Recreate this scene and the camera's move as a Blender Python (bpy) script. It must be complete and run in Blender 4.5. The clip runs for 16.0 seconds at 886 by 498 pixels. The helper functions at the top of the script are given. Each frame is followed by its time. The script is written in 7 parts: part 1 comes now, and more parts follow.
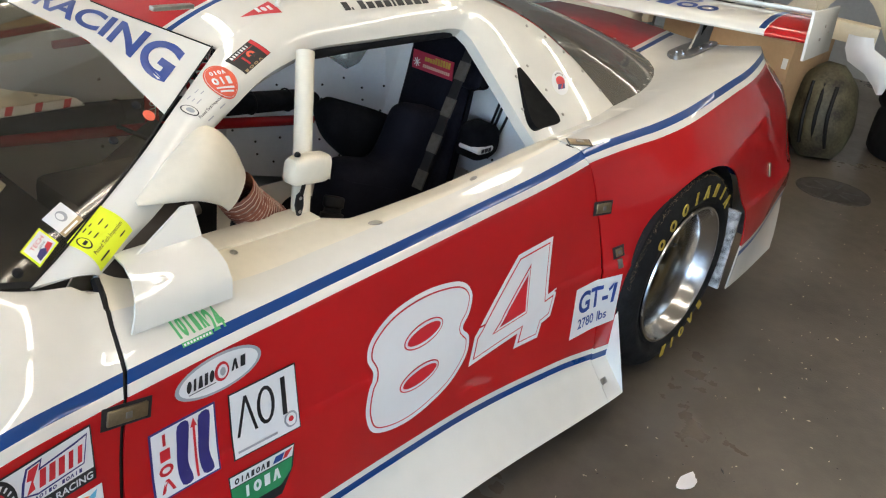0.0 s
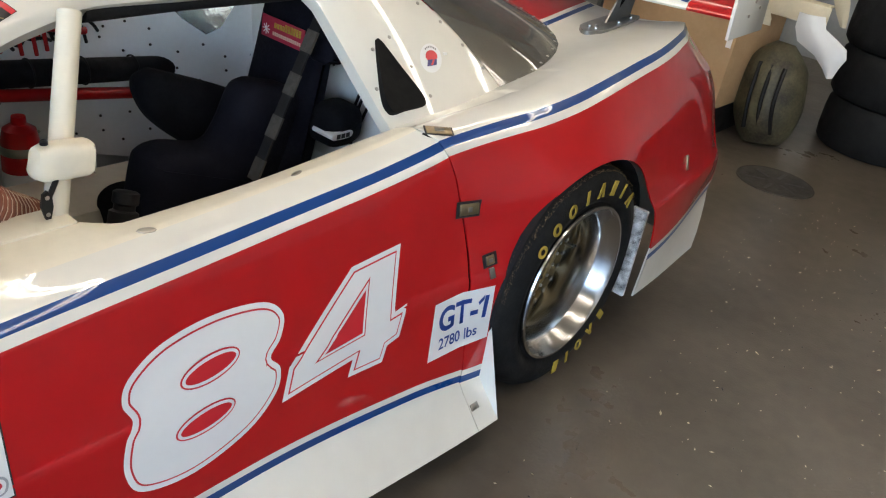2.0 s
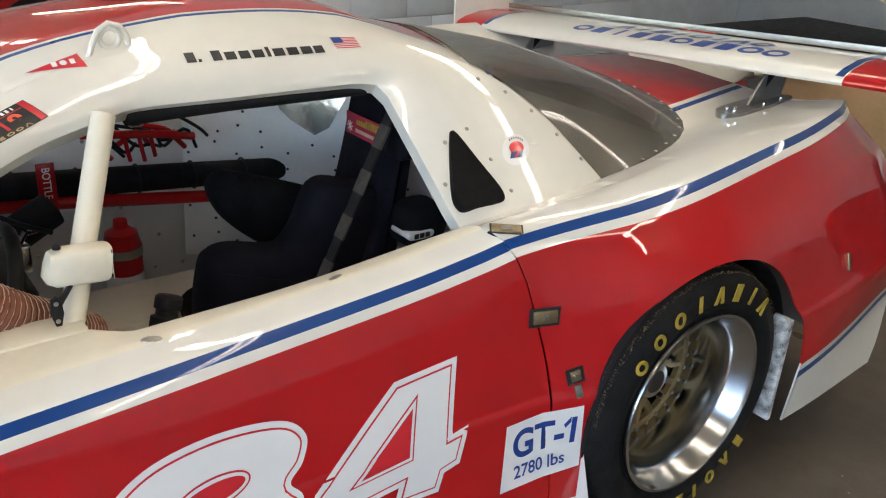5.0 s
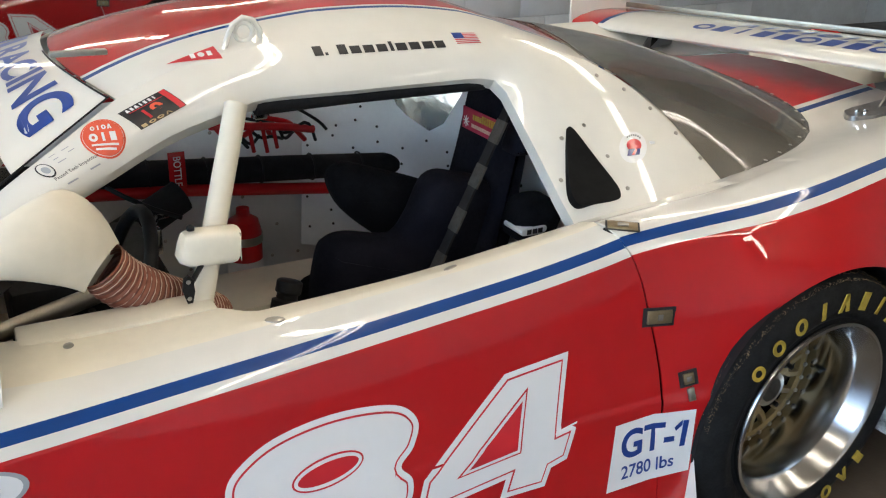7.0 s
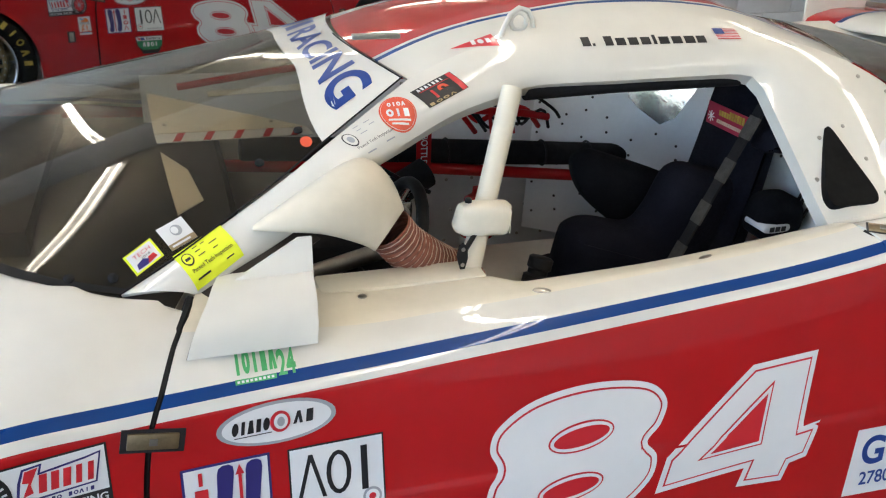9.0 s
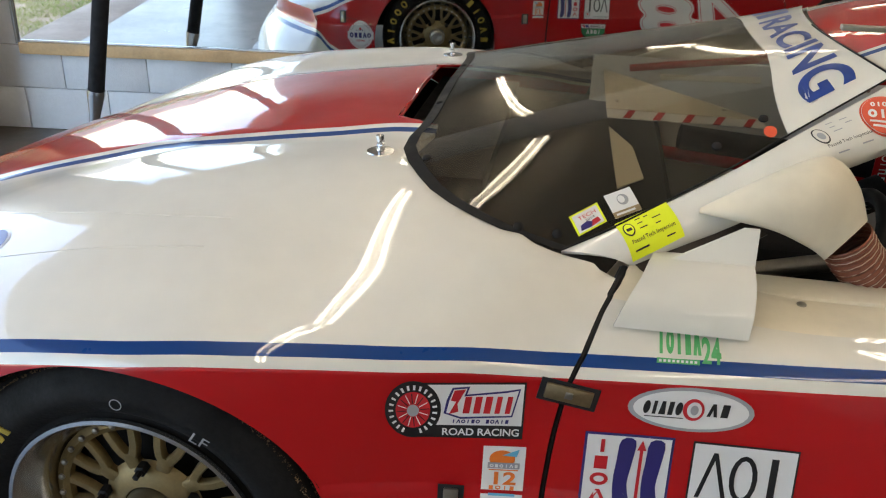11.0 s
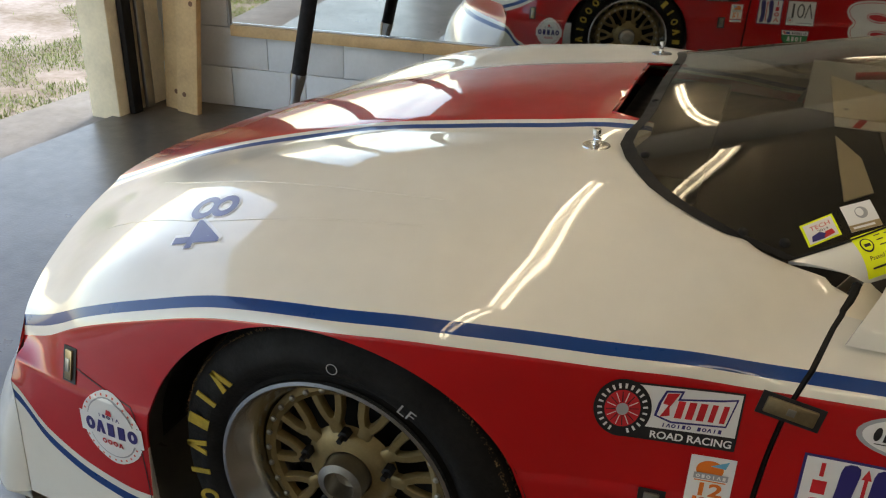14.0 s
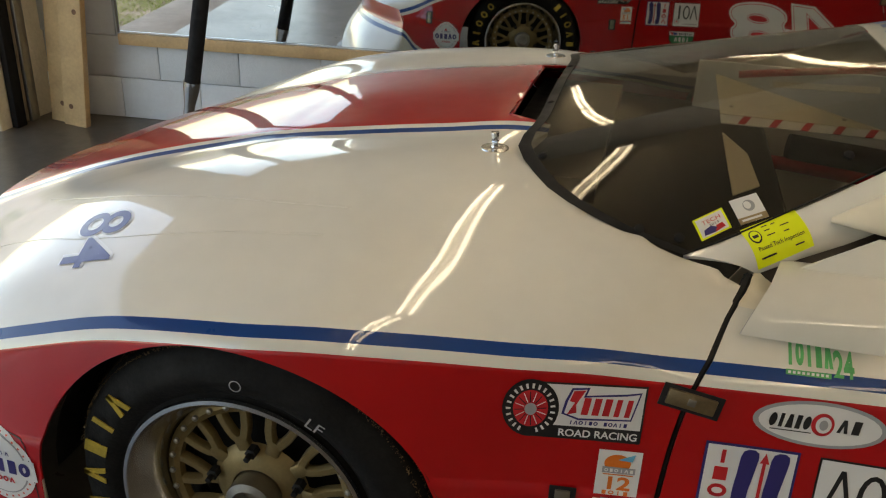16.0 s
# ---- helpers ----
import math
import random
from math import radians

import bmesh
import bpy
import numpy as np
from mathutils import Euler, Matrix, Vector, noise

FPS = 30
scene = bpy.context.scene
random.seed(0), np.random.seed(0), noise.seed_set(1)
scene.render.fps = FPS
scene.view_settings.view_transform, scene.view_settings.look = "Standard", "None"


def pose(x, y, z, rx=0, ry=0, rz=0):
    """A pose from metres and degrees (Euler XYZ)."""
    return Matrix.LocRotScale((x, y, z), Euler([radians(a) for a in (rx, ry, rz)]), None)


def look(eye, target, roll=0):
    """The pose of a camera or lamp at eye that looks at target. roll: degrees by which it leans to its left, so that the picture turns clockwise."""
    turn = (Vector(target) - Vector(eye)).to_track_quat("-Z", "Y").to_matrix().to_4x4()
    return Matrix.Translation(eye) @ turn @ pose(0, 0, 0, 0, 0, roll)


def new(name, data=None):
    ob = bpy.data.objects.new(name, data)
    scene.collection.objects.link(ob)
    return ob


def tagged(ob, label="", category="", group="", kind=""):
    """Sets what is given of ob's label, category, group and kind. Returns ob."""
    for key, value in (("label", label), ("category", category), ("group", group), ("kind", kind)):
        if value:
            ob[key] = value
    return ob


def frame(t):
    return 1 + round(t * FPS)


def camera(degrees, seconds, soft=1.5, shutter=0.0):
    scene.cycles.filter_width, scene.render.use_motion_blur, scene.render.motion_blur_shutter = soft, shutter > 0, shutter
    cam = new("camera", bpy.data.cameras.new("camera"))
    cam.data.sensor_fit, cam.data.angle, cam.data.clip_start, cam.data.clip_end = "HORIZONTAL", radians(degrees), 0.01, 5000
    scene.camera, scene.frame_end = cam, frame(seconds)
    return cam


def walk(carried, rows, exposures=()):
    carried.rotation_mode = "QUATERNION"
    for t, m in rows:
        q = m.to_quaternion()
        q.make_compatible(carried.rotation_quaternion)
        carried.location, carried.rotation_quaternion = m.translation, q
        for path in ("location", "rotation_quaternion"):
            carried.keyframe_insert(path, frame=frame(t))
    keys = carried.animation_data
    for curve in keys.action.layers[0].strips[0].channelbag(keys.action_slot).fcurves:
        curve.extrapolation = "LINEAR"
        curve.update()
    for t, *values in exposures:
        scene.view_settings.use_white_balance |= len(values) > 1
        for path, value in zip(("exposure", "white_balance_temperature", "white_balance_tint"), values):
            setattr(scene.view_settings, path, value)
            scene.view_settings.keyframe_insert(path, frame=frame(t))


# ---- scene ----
import collections
cam = camera(55.0, 16.0, soft=1.15)
PATH = [
    (0, (-0.546, -0.999, 1.54), (0.867, 0.101, 0.65), 8.1),
    (0.5, (-0.421, -1.053, 1.538), (0.934, 0.12, 0.65), 8.2),
    (1, (-0.265, -1.118, 1.528), (1.122, 0.007, 0.628), 8.6),
    (1.5, (-0.18, -1.115, 1.514), (1.189, -0.009, 0.563), 7.4),
    (2, (-0.051, -1.007, 1.499), (1.381, 0.021, 0.554), 10.4),
    (2.5, (0.045, -0.918, 1.499), (1.47, 0.135, 0.572), 9.8),
    (3, (0.151, -0.942, 1.51), (1.425, 0.302, 0.598), 6.4),
    (3.5, (0.256, -0.996, 1.506), (1.398, 0.383, 0.614), 5.1),
    (3.7, (0.268, -1.01, 1.501), (1.403, 0.386, 0.628), 5.3),
    (5.8, (0.329, -1.089, 1.444), (1.443, 0.376, 0.661), 2.7),
    (6, (0.325, -1.084, 1.444), (1.42, 0.393, 0.659), 2.9),
    (6.5, (0.305, -1.08, 1.445), (1.312, 0.454, 0.651), 2.7),
    (7, (0.284, -1.077, 1.444), (1.216, 0.5, 0.641), 2.6),
    (7.5, (0.23, -1.079, 1.447), (1.095, 0.526, 0.625), 1.7),
    (8, (0.173, -1.073, 1.459), (0.996, 0.558, 0.647), 2.1),
    (8.5, (0.119, -1.084, 1.455), (0.863, 0.584, 0.639), 2.4),
    (9, (0.073, -1.093, 1.453), (0.655, 0.629, 0.618), 2.3),
    (9.5, (0.066, -1.082, 1.45), (0.552, 0.662, 0.599), 3.4),
    (10, (0.045, -1.069, 1.435), (0.244, 0.731, 0.587), 1.2),
    (10.2, (0.035, -1.071, 1.429), (0.119, 0.745, 0.593), 1.1),
    (12.3, (-0.109, -1.107, 1.383), (-0.699, 0.57, 0.467), 2.5),
    (12.5, (-0.117, -1.108, 1.384), (-0.728, 0.569, 0.482), 2.5),
    (13, (-0.136, -1.123, 1.389), (-0.811, 0.538, 0.504), 1.8),
    (13.5, (-0.131, -1.123, 1.384), (-0.797, 0.541, 0.498), 1.8),
    (14, (-0.121, -1.12, 1.387), (-0.749, 0.566, 0.514), 1.9),
    (14.5, (-0.115, -1.104, 1.383), (-0.674, 0.607, 0.512), 1.8),
    (15, (-0.103, -1.104, 1.39), (-0.606, 0.627, 0.525), 1.5),
    (15.5, (-0.114, -1.105, 1.388), (-0.611, 0.627, 0.519), 2.1),
    (16, (-0.117, -1.106, 1.385), (-0.541, 0.651, 0.529), 2.5),
]
EXPOSURES = [(0, 3.0, 6350, 13), (3.7, 2.97, 6350, 13), (5.8, 2.97, 6350, 13), (9, 3.0, 6150, 13), (10.2, 2.87, 6350, 13), (12.3, 2.05, 7900, 12), (14.5, 1.97, 8200, 12), (16, 1.9, 8400, 12)]
walk(cam, [(t, look(eye, target, roll)) for t, eye, target, roll in PATH], EXPOSURES)

# ---- light ----
SKY, SUN, TUBE = 0.185, 0.5, 3.65
world = bpy.data.worlds.new("sky")
world.use_nodes = True
scene.world = world
wn = world.node_tree.nodes
sky = wn.new("ShaderNodeTexSky")
sky.sky_type, sky.sun_disc = "NISHITA", False
sky.sun_elevation, sky.sun_rotation = radians(52), radians(10)
wn["Background"].inputs["Strength"].default_value = SKY
world.node_tree.links.new(sky.outputs[0], wn["Background"].inputs["Color"])
sun = new("sun", bpy.data.lights.new("sun", "SUN"))
sun.data.energy, sun.data.angle, sun.data.color = SUN, radians(15), (1.0, 0.96, 0.90)
sun.matrix_world = look((-1.2, 7, 9), (0, 0, 0))

# ---- materials ----
def material(name, colour, rough=0.5, metal=0.0, coat=0.0, vary=0.0, scale=6.0, bump=0.0, bscale=60.0, alpha=1.0, second=None, clear=0.0):
    """A principled material with two scales of variation and fine relief."""
    m = bpy.data.materials.new(name)
    m.use_nodes = True
    nt = m.node_tree
    n, l = nt.nodes, nt.links
    p = n["Principled BSDF"]
    p.inputs["Base Color"].default_value = (*colour, 1)
    p.inputs["Roughness"].default_value = rough
    p.inputs["Metallic"].default_value = metal
    p.inputs["Coat Weight"].default_value = coat
    p.inputs["Coat Roughness"].default_value = 0.02
    if coat > 0.4:  # gloss comes from the lacquer alone
        p.inputs["Specular IOR Level"].default_value = 0.15
        p.inputs["Coat IOR"].default_value = 1.62
    p.inputs["Transmission Weight"].default_value = clear
    co = n.new("ShaderNodeTexCoord")
    if vary or second:
        a, b = n.new("ShaderNodeTexNoise"), n.new("ShaderNodeTexNoise")
        a.inputs["Scale"].default_value, b.inputs["Scale"].default_value = scale, scale * 9
        a.inputs["Detail"].default_value = b.inputs["Detail"].default_value = 6
        mix = n.new("ShaderNodeMath")
        mix.operation = "MULTIPLY_ADD"
        l.new(b.outputs["Fac"], mix.inputs[0])
        mix.inputs[1].default_value = 0.45
        l.new(a.outputs["Fac"], mix.inputs[2])
        ramp = n.new("ShaderNodeValToRGB")
        two = second or tuple(c * (1 - vary) for c in colour)
        ramp.color_ramp.elements[0].position, ramp.color_ramp.elements[1].position = 0.5, 0.95
        ramp.color_ramp.elements[0].color, ramp.color_ramp.elements[1].color = (*two, 1), (*colour, 1)
        for t in (a, b):
            l.new(co.outputs["Object"], t.inputs["Vector"])
        l.new(mix.outputs[0], ramp.inputs["Fac"])
        l.new(ramp.outputs["Color"], p.inputs["Base Color"])
        r = n.new("ShaderNodeMapRange")
        r.inputs["From Min"].default_value, r.inputs["From Max"].default_value = 0.4, 1.0
        r.inputs["To Min"].default_value, r.inputs["To Max"].default_value = rough * 1.25, rough * 0.85
        l.new(mix.outputs[0], r.inputs["Value"])
        l.new(r.outputs["Result"], p.inputs["Roughness"])
    if bump:
        t, bp = n.new("ShaderNodeTexNoise"), n.new("ShaderNodeBump")
        t.inputs["Scale"].default_value, t.inputs["Detail"].default_value = bscale, 5
        bp.inputs["Strength"].default_value, bp.inputs["Distance"].default_value = bump, 0.004
        l.new(co.outputs["Object"], t.inputs["Vector"])
        l.new(t.outputs["Fac"], bp.inputs["Height"])
        l.new(bp.outputs["Normal"], p.inputs["Normal"])
    return m


WHITE = material("white_paint", (0.76, 0.74, 0.675), 0.35, coat=0.9, vary=0.10, scale=2.0)
WHITE_OLD = material("aged_white_paint", (0.76, 0.70, 0.57), 0.35, coat=0.2, vary=0.12, scale=5.0)
RED = material("red_paint", (0.48, 0.006, 0.009), 0.35, coat=0.9, vary=0.12, scale=2.0)
BLUE = material("blue_tape", (0.004, 0.048, 0.205), 0.3, coat=0.5, vary=0.08)
BLACK = material("black_plastic", (0.012, 0.012, 0.013), 0.5, vary=0.3, scale=20)
RUBBER = material("tyre_rubber", (0.010, 0.010, 0.0105), 0.72, vary=0.35, scale=14, bump=0.25, bscale=180)
CONCRETE = material("concrete_floor", (0.122, 0.101, 0.078), 0.30, vary=0.5, scale=1.7, bump=0.2, bscale=90)
APRON = material("concrete_apron", (0.27, 0.255, 0.23), 0.85, vary=0.3, scale=2.5, bump=0.5, bscale=60)
BLOCK = material("painted_block", (0.62, 0.66, 0.70), 0.6, vary=0.12, scale=5, bump=0.5, bscale=120)
BLOCK_YELLOW = material("yellow_painted_block", (0.84, 0.74, 0.54), 0.8, vary=0.2, scale=6, bump=0.7, bscale=70)
MORTAR = material("painted_mortar", (0.55, 0.59, 0.63), 0.8, vary=0.15)
PINE = material("pine_wood", (0.60, 0.40, 0.20), 0.6, vary=0.3, scale=7, bump=0.2)
CHROME = material("polished_aluminium", (0.60, 0.60, 0.60), 0.17, metal=1.0, vary=0.08, scale=8)
STEEL = material("dull_steel", (0.42, 0.40, 0.36), 0.35, metal=1.0, vary=0.2, scale=20)
GOLD = material("gold_wheel_paint", (0.26, 0.19, 0.085), 0.45, metal=0.5, vary=0.25, scale=18)
MIRROR = material("mirror_glass", (0.80, 0.82, 0.81), 0.025, metal=1.0, vary=0.10, scale=1.5)
GROUND = material("dirt_ground", (0.42, 0.36, 0.31), 0.95, scale=2.2, second=(0.19, 0.15, 0.10), bump=0.8, bscale=25)
CEILING = material("ceiling_board", (0.52, 0.46, 0.37), 0.8, vary=0.15, scale=2)

PAPER = material("white_vinyl", (0.78, 0.78, 0.78), 0.35, coat=0.3, vary=0.04)
GLOW = bpy.data.materials.new("fluorescent_tube")
GLOW.use_nodes = True
glow = GLOW.node_tree.nodes["Principled BSDF"]
glow.inputs["Emission Color"].default_value, glow.inputs["Emission Strength"].default_value = (1.0, 0.92, 0.76, 1), TUBE
KNOT = material("pine_knot", (0.16, 0.07, 0.03), 0.6, vary=0.4, scale=60)
GRIT = material("tan_grit", (0.24, 0.16, 0.07), 0.7, scale=60, second=(0.05, 0.035, 0.02))
CARD = material("cardboard", (0.46, 0.30, 0.16), 0.8, vary=0.15, scale=6, bump=0.15)
CASE = material("scuffed_olive", (0.11, 0.10, 0.055), 0.5, scale=7, second=(0.018, 0.012, 0.008), bump=0.4)
CREAM = material("raw_moulding", (0.66, 0.58, 0.42), 0.5, vary=0.15, scale=6)
TAN = material("raw_tan_moulding", (0.40, 0.27, 0.14), 0.5, vary=0.25, scale=6)
STEEL_DARK = material("cast_iron", (0.05, 0.045, 0.04), 0.6, metal=0.4, vary=0.3, scale=25, bump=0.4)
NAVY_CLOTH = material("navy_cloth", (0.0035, 0.004, 0.010), 0.85, vary=0.3, scale=12, bump=0.3, bscale=300)
# near black that stays dark when lit, for the vent and strut hole
DEEP_BLACK = material("deep_black", (0.003, 0.003, 0.0032), 0.9, vary=0.3)
GRASS = material("grass_blade", (0.15, 0.23, 0.05), 0.7, scale=1.2, second=(0.27, 0.29, 0.11))
HOSE = material("orange_hose", (0.26, 0.075, 0.035), 0.5, vary=0.55, scale=14, bump=0.3)
PADDING = material("black_foam", (0.014, 0.014, 0.016), 0.75, vary=0.3, scale=30, bump=0.3)
# opaque; a clear pane's bright reflections put in as pale and greenish patches
WINDOW_SHEEN = material("window_sheen", (0.95, 0.95, 0.93), 0.10, coat=1.0, scale=9, second=(0.62, 0.70, 0.62), bump=0.5, bscale=14, metal=0.75)
SHEET = material("white_powder_coat", (0.86, 0.87, 0.87), 0.4, coat=0.2, vary=0.08, scale=9)
PALE_WIRE = material("pale_wire", (0.55, 0.40, 0.30), 0.5)
SPLIT = material("scuffed_grey_plate", (0.50, 0.52, 0.56), 0.5, vary=0.3, scale=18)
DARK_BROWN = material("dark_brown", (0.030, 0.020, 0.014), 0.45, vary=0.35, scale=14)
CLOTH = material("black_cloth", (0.004, 0.0045, 0.007), 0.9, vary=0.35, scale=12, bump=0.4, bscale=400)
WEBBING = material("grey_webbing", (0.055, 0.050, 0.043), 0.7, vary=0.3, scale=60, bump=0.4, bscale=500)
BLOCK_GREY = material("grey_block", (0.36, 0.38, 0.40), 0.7, vary=0.15, scale=4, bump=0.4, bscale=90)
SCUFFED = material("rubber_flecked_white", (0.78, 0.79, 0.80), 0.5, scale=38, second=(0.02, 0.02, 0.02))
YELLOW_PRINT = material("yellow_print", (0.50, 0.36, 0.045), 0.6, vary=0.45, scale=40)
STEEL_GREY = material("grey_alloy", (0.25, 0.25, 0.25), 0.35, metal=0.8, vary=0.2, scale=15)


def glass(name, tint, dust):
    m = bpy.data.materials.new(name)
    m.use_nodes = True
    n, l = m.node_tree.nodes, m.node_tree.links
    n.remove(n["Principled BSDF"])
    tr, gl, df = n.new("ShaderNodeBsdfTransparent"), n.new("ShaderNodeBsdfGlossy"), n.new("ShaderNodeBsdfDiffuse")
    tr.inputs["Color"].default_value = (*tint, 1)
    gl.inputs["Roughness"].default_value = 0.03
    df.inputs["Color"].default_value = (0.55, 0.53, 0.48, 1)
    fr, mix, mix2 = n.new("ShaderNodeMath"), n.new("ShaderNodeMixShader"), n.new("ShaderNodeMixShader")
    tex, ramp = n.new("ShaderNodeTexNoise"), n.new("ShaderNodeMapRange")
    tex.inputs["Scale"].default_value, tex.inputs["Detail"].default_value = 5, 6
    ramp.inputs["To Min"].default_value, ramp.inputs["To Max"].default_value = dust * 0.3, dust * 1.7
    l.new(tex.outputs["Fac"], ramp.inputs["Value"])
    l.new(ramp.outputs["Result"], mix.inputs[0])
    l.new(tr.outputs[0], mix.inputs[1]), l.new(df.outputs[0], mix.inputs[2])
    lw, pw = n.new("ShaderNodeLayerWeight"), n.new("ShaderNodeMath")
    lw.inputs["Blend"].default_value = 0.5
    pw.operation, fr.operation = "POWER", "MULTIPLY_ADD"
    l.new(lw.outputs["Facing"], pw.inputs[0]), l.new(pw.outputs[0], fr.inputs[0])
    pw.inputs[1].default_value, fr.inputs[1].default_value, fr.inputs[2].default_value = 4.0, 0.75, 0.035
    l.new(fr.outputs[0], mix2.inputs[0]), l.new(mix.outputs[0], mix2.inputs[1]), l.new(gl.outputs[0], mix2.inputs[2])
    l.new(mix2.outputs[0], n["Material Output"].inputs[0])
    return m


GLASS = glass("smoked_windscreen", (0.72, 0.69, 0.62), 0.012)
GLASS_DARK = glass("smoked_rear_window", (0.45, 0.44, 0.42), 0.12)

for m in (DEEP_BLACK, RUBBER, BLACK, PADDING, CLOTH, NAVY_CLOTH):  # dull surfaces
    m.node_tree.nodes["Principled BSDF"].inputs["Specular IOR Level"].default_value = 0.2

C = 0.90  # the car's centre line


def shade(me, angle=40):
    me.polygons.foreach_set("use_smooth", [True] * len(me.polygons))
    me.set_sharp_from_angle(angle=radians(angle))


def part(name, bm, mat, parent=None, label="", smooth=True):
    me = bpy.data.meshes.new(name)
    bm.normal_update()
    bm.to_mesh(me)
    bm.free()
    for m in mat if isinstance(mat, (list, tuple)) else [mat]:
        me.materials.append(m)
    if smooth:
        shade(me)
    ob = new(name, me)
    if parent:
        ob.parent = parent
    if label:
        tagged(ob, label)
    return ob


def box(bm, lo, hi, bevel=0.0, m=None, mat=0):
    vs = [bm.verts.new((x, y, z)) for x in (lo[0], hi[0]) for y in (lo[1], hi[1]) for z in (lo[2], hi[2])]
    fs = [bm.faces.new([vs[i] for i in q]) for q in ((0, 1, 3, 2), (4, 6, 7, 5), (0, 4, 5, 1), (2, 3, 7, 6), (0, 2, 6, 4), (1, 5, 7, 3))]
    for f in fs:
        f.material_index = mat
    if bevel:
        es = list({e for f in fs for e in f.edges})
        got = bmesh.ops.bevel(bm, geom=es, offset=bevel, segments=2, affect="EDGES", profile=0.5)
        vs = list({v for f in got["faces"] for v in f.verts} | {v for v in vs if v.is_valid})
        for f in got["faces"]:
            f.material_index = mat
    if m is not None:
        bmesh.ops.transform(bm, matrix=m, verts=[v for v in vs if v.is_valid])
    return bm


def block(name, lo, hi, mat, parent=None, label="", bevel=0.0, m=None):
    return part(name, box(bmesh.new(), lo, hi, bevel, m), mat, parent, label)


def table(*pairs):
    """A smooth function through (x, value) pairs."""
    xs, vs = [p[0] for p in pairs], [p[1] for p in pairs]
    n = len(xs)
    d = [(vs[i + 1] - vs[i]) / (xs[i + 1] - xs[i]) for i in range(n - 1)]
    s = [d[0]] + [0 if d[i - 1] * d[i] <= 0 else 2 * d[i - 1] * d[i] / (d[i - 1] + d[i]) for i in range(1, n - 1)] + [d[-1]] if n > 1 else [0]

    def f(x):
        if x <= xs[0]:
            return vs[0]
        if x >= xs[-1]:
            return vs[-1]
        i = max(k for k in range(n - 1) if xs[k] <= x)
        h = xs[i + 1] - xs[i]
        t = (x - xs[i]) / h
        return (vs[i] * (1 + 2 * t) * (1 - t) ** 2 + h * s[i] * t * (1 - t) ** 2 + vs[i + 1] * t * t * (3 - 2 * t) + h * s[i + 1] * t * t * (t - 1))
    return f


def tube(bm, pts, r, seg=12, cap=True):
    """A round bar along points."""
    pts = [Vector(p) for p in pts]
    rings = []
    for i, p in enumerate(pts):
        d = (pts[min(i + 1, len(pts) - 1)] - pts[max(i - 1, 0)]).normalized()
        a = d.orthogonal().normalized() if i == 0 else (a - d * a.dot(d)).normalized()
        b = d.cross(a)
        rr = r(i / (len(pts) - 1)) if callable(r) else r
        rings.append([bm.verts.new(p + (a * math.cos(k * 2 * math.pi / seg) + b * math.sin(k * 2 * math.pi / seg)) * rr) for k in range(seg)])
    for u, v in zip(rings, rings[1:]):
        for k in range(seg):
            bm.faces.new((u[k], u[(k + 1) % seg], v[(k + 1) % seg], v[k]))
    if cap:
        bm.faces.new(rings[0][::-1])
        bm.faces.new(rings[-1])
    return bm


def lathe(bm, profile, seg=48, m=None, mat=0):
    """Turns (radius, height) pairs about the z axis."""
    rings = [[bm.verts.new((r * math.cos(k * 2 * math.pi / seg), r * math.sin(k * 2 * math.pi / seg), h)) for k in range(seg)] for r, h in profile]
    for u, v in zip(rings, rings[1:]):
        for k in range(seg):
            bm.faces.new((u[k], u[(k + 1) % seg], v[(k + 1) % seg], v[k])).material_index = mat
    if m is not None:
        bmesh.ops.transform(bm, matrix=m, verts=[v for r in rings for v in r])
    return bm


def empty(name, label, category, at=(0, 0, 0), group="", kind=""):
    ob = new(name)
    ob.location = at
    return tagged(ob, label, category, group, kind)


# ---- the hall ----
FRONT_X, BACK_X, SIDE_Y, TOP = -3.20, 7.5, -5.5, 3.4
WALL = pose(-2.8, 2.775, 0, 0, 0, 6.0)  # the block wall behind the car; its own x runs along it
tagged(block("floor", (FRONT_X - 0.1, SIDE_Y, -0.2), (BACK_X, 4.3, 0.0), CONCRETE), "brown grey concrete workshop floor, scuffed", "floor", kind="structure")
tagged(block("ground", (-400, -300, -0.6), (400, 300, -0.06), GROUND), "sandy ground with patchy grass", "ground", kind="structure")
tagged(block("pavement", (FRONT_X - 0.62, -8, -0.3), (FRONT_X - 0.1, 3.2, -0.02), APRON, bevel=0.015), "worn concrete sill of the garage door", "pavement", kind="structure")
wall_n = tagged(block("wall_north", (-0.6, 0.012, -0.2), (11.0, 0.2, TOP), MORTAR), "pale blue painted concrete block wall", "wall", kind="structure")
wall_n.matrix_basis = WALL
tagged(block("wall_east", (BACK_X, SIDE_Y, -0.2), (BACK_X + 0.2, 4.3, TOP), BLOCK_GREY), "grey painted block wall", "wall", kind="structure")
# this unseen wall is added; its pale colour throws light back at the car
tagged(block("bounce_wall", (FRONT_X - 0.2, SIDE_Y - 0.2, -0.2), (BACK_X, SIDE_Y, TOP), BLOCK), "added unseen wall, kept pale to bounce light onto the car", "wall", kind="structure")
tagged(block("ceiling", (FRONT_X - 0.2, SIDE_Y - 0.2, TOP), (BACK_X + 0.2, 4.3, TOP + 0.2), CEILING), "pale board ceiling", "ceiling", kind="structure")
tagged(block("wall_west", (FRONT_X - 0.24, 2.33, -0.2), (FRONT_X - 0.05, 3.2, TOP), BLOCK_YELLOW, bevel=0.012), "yellow painted block pier beside the garage door", "wall", kind="structure")
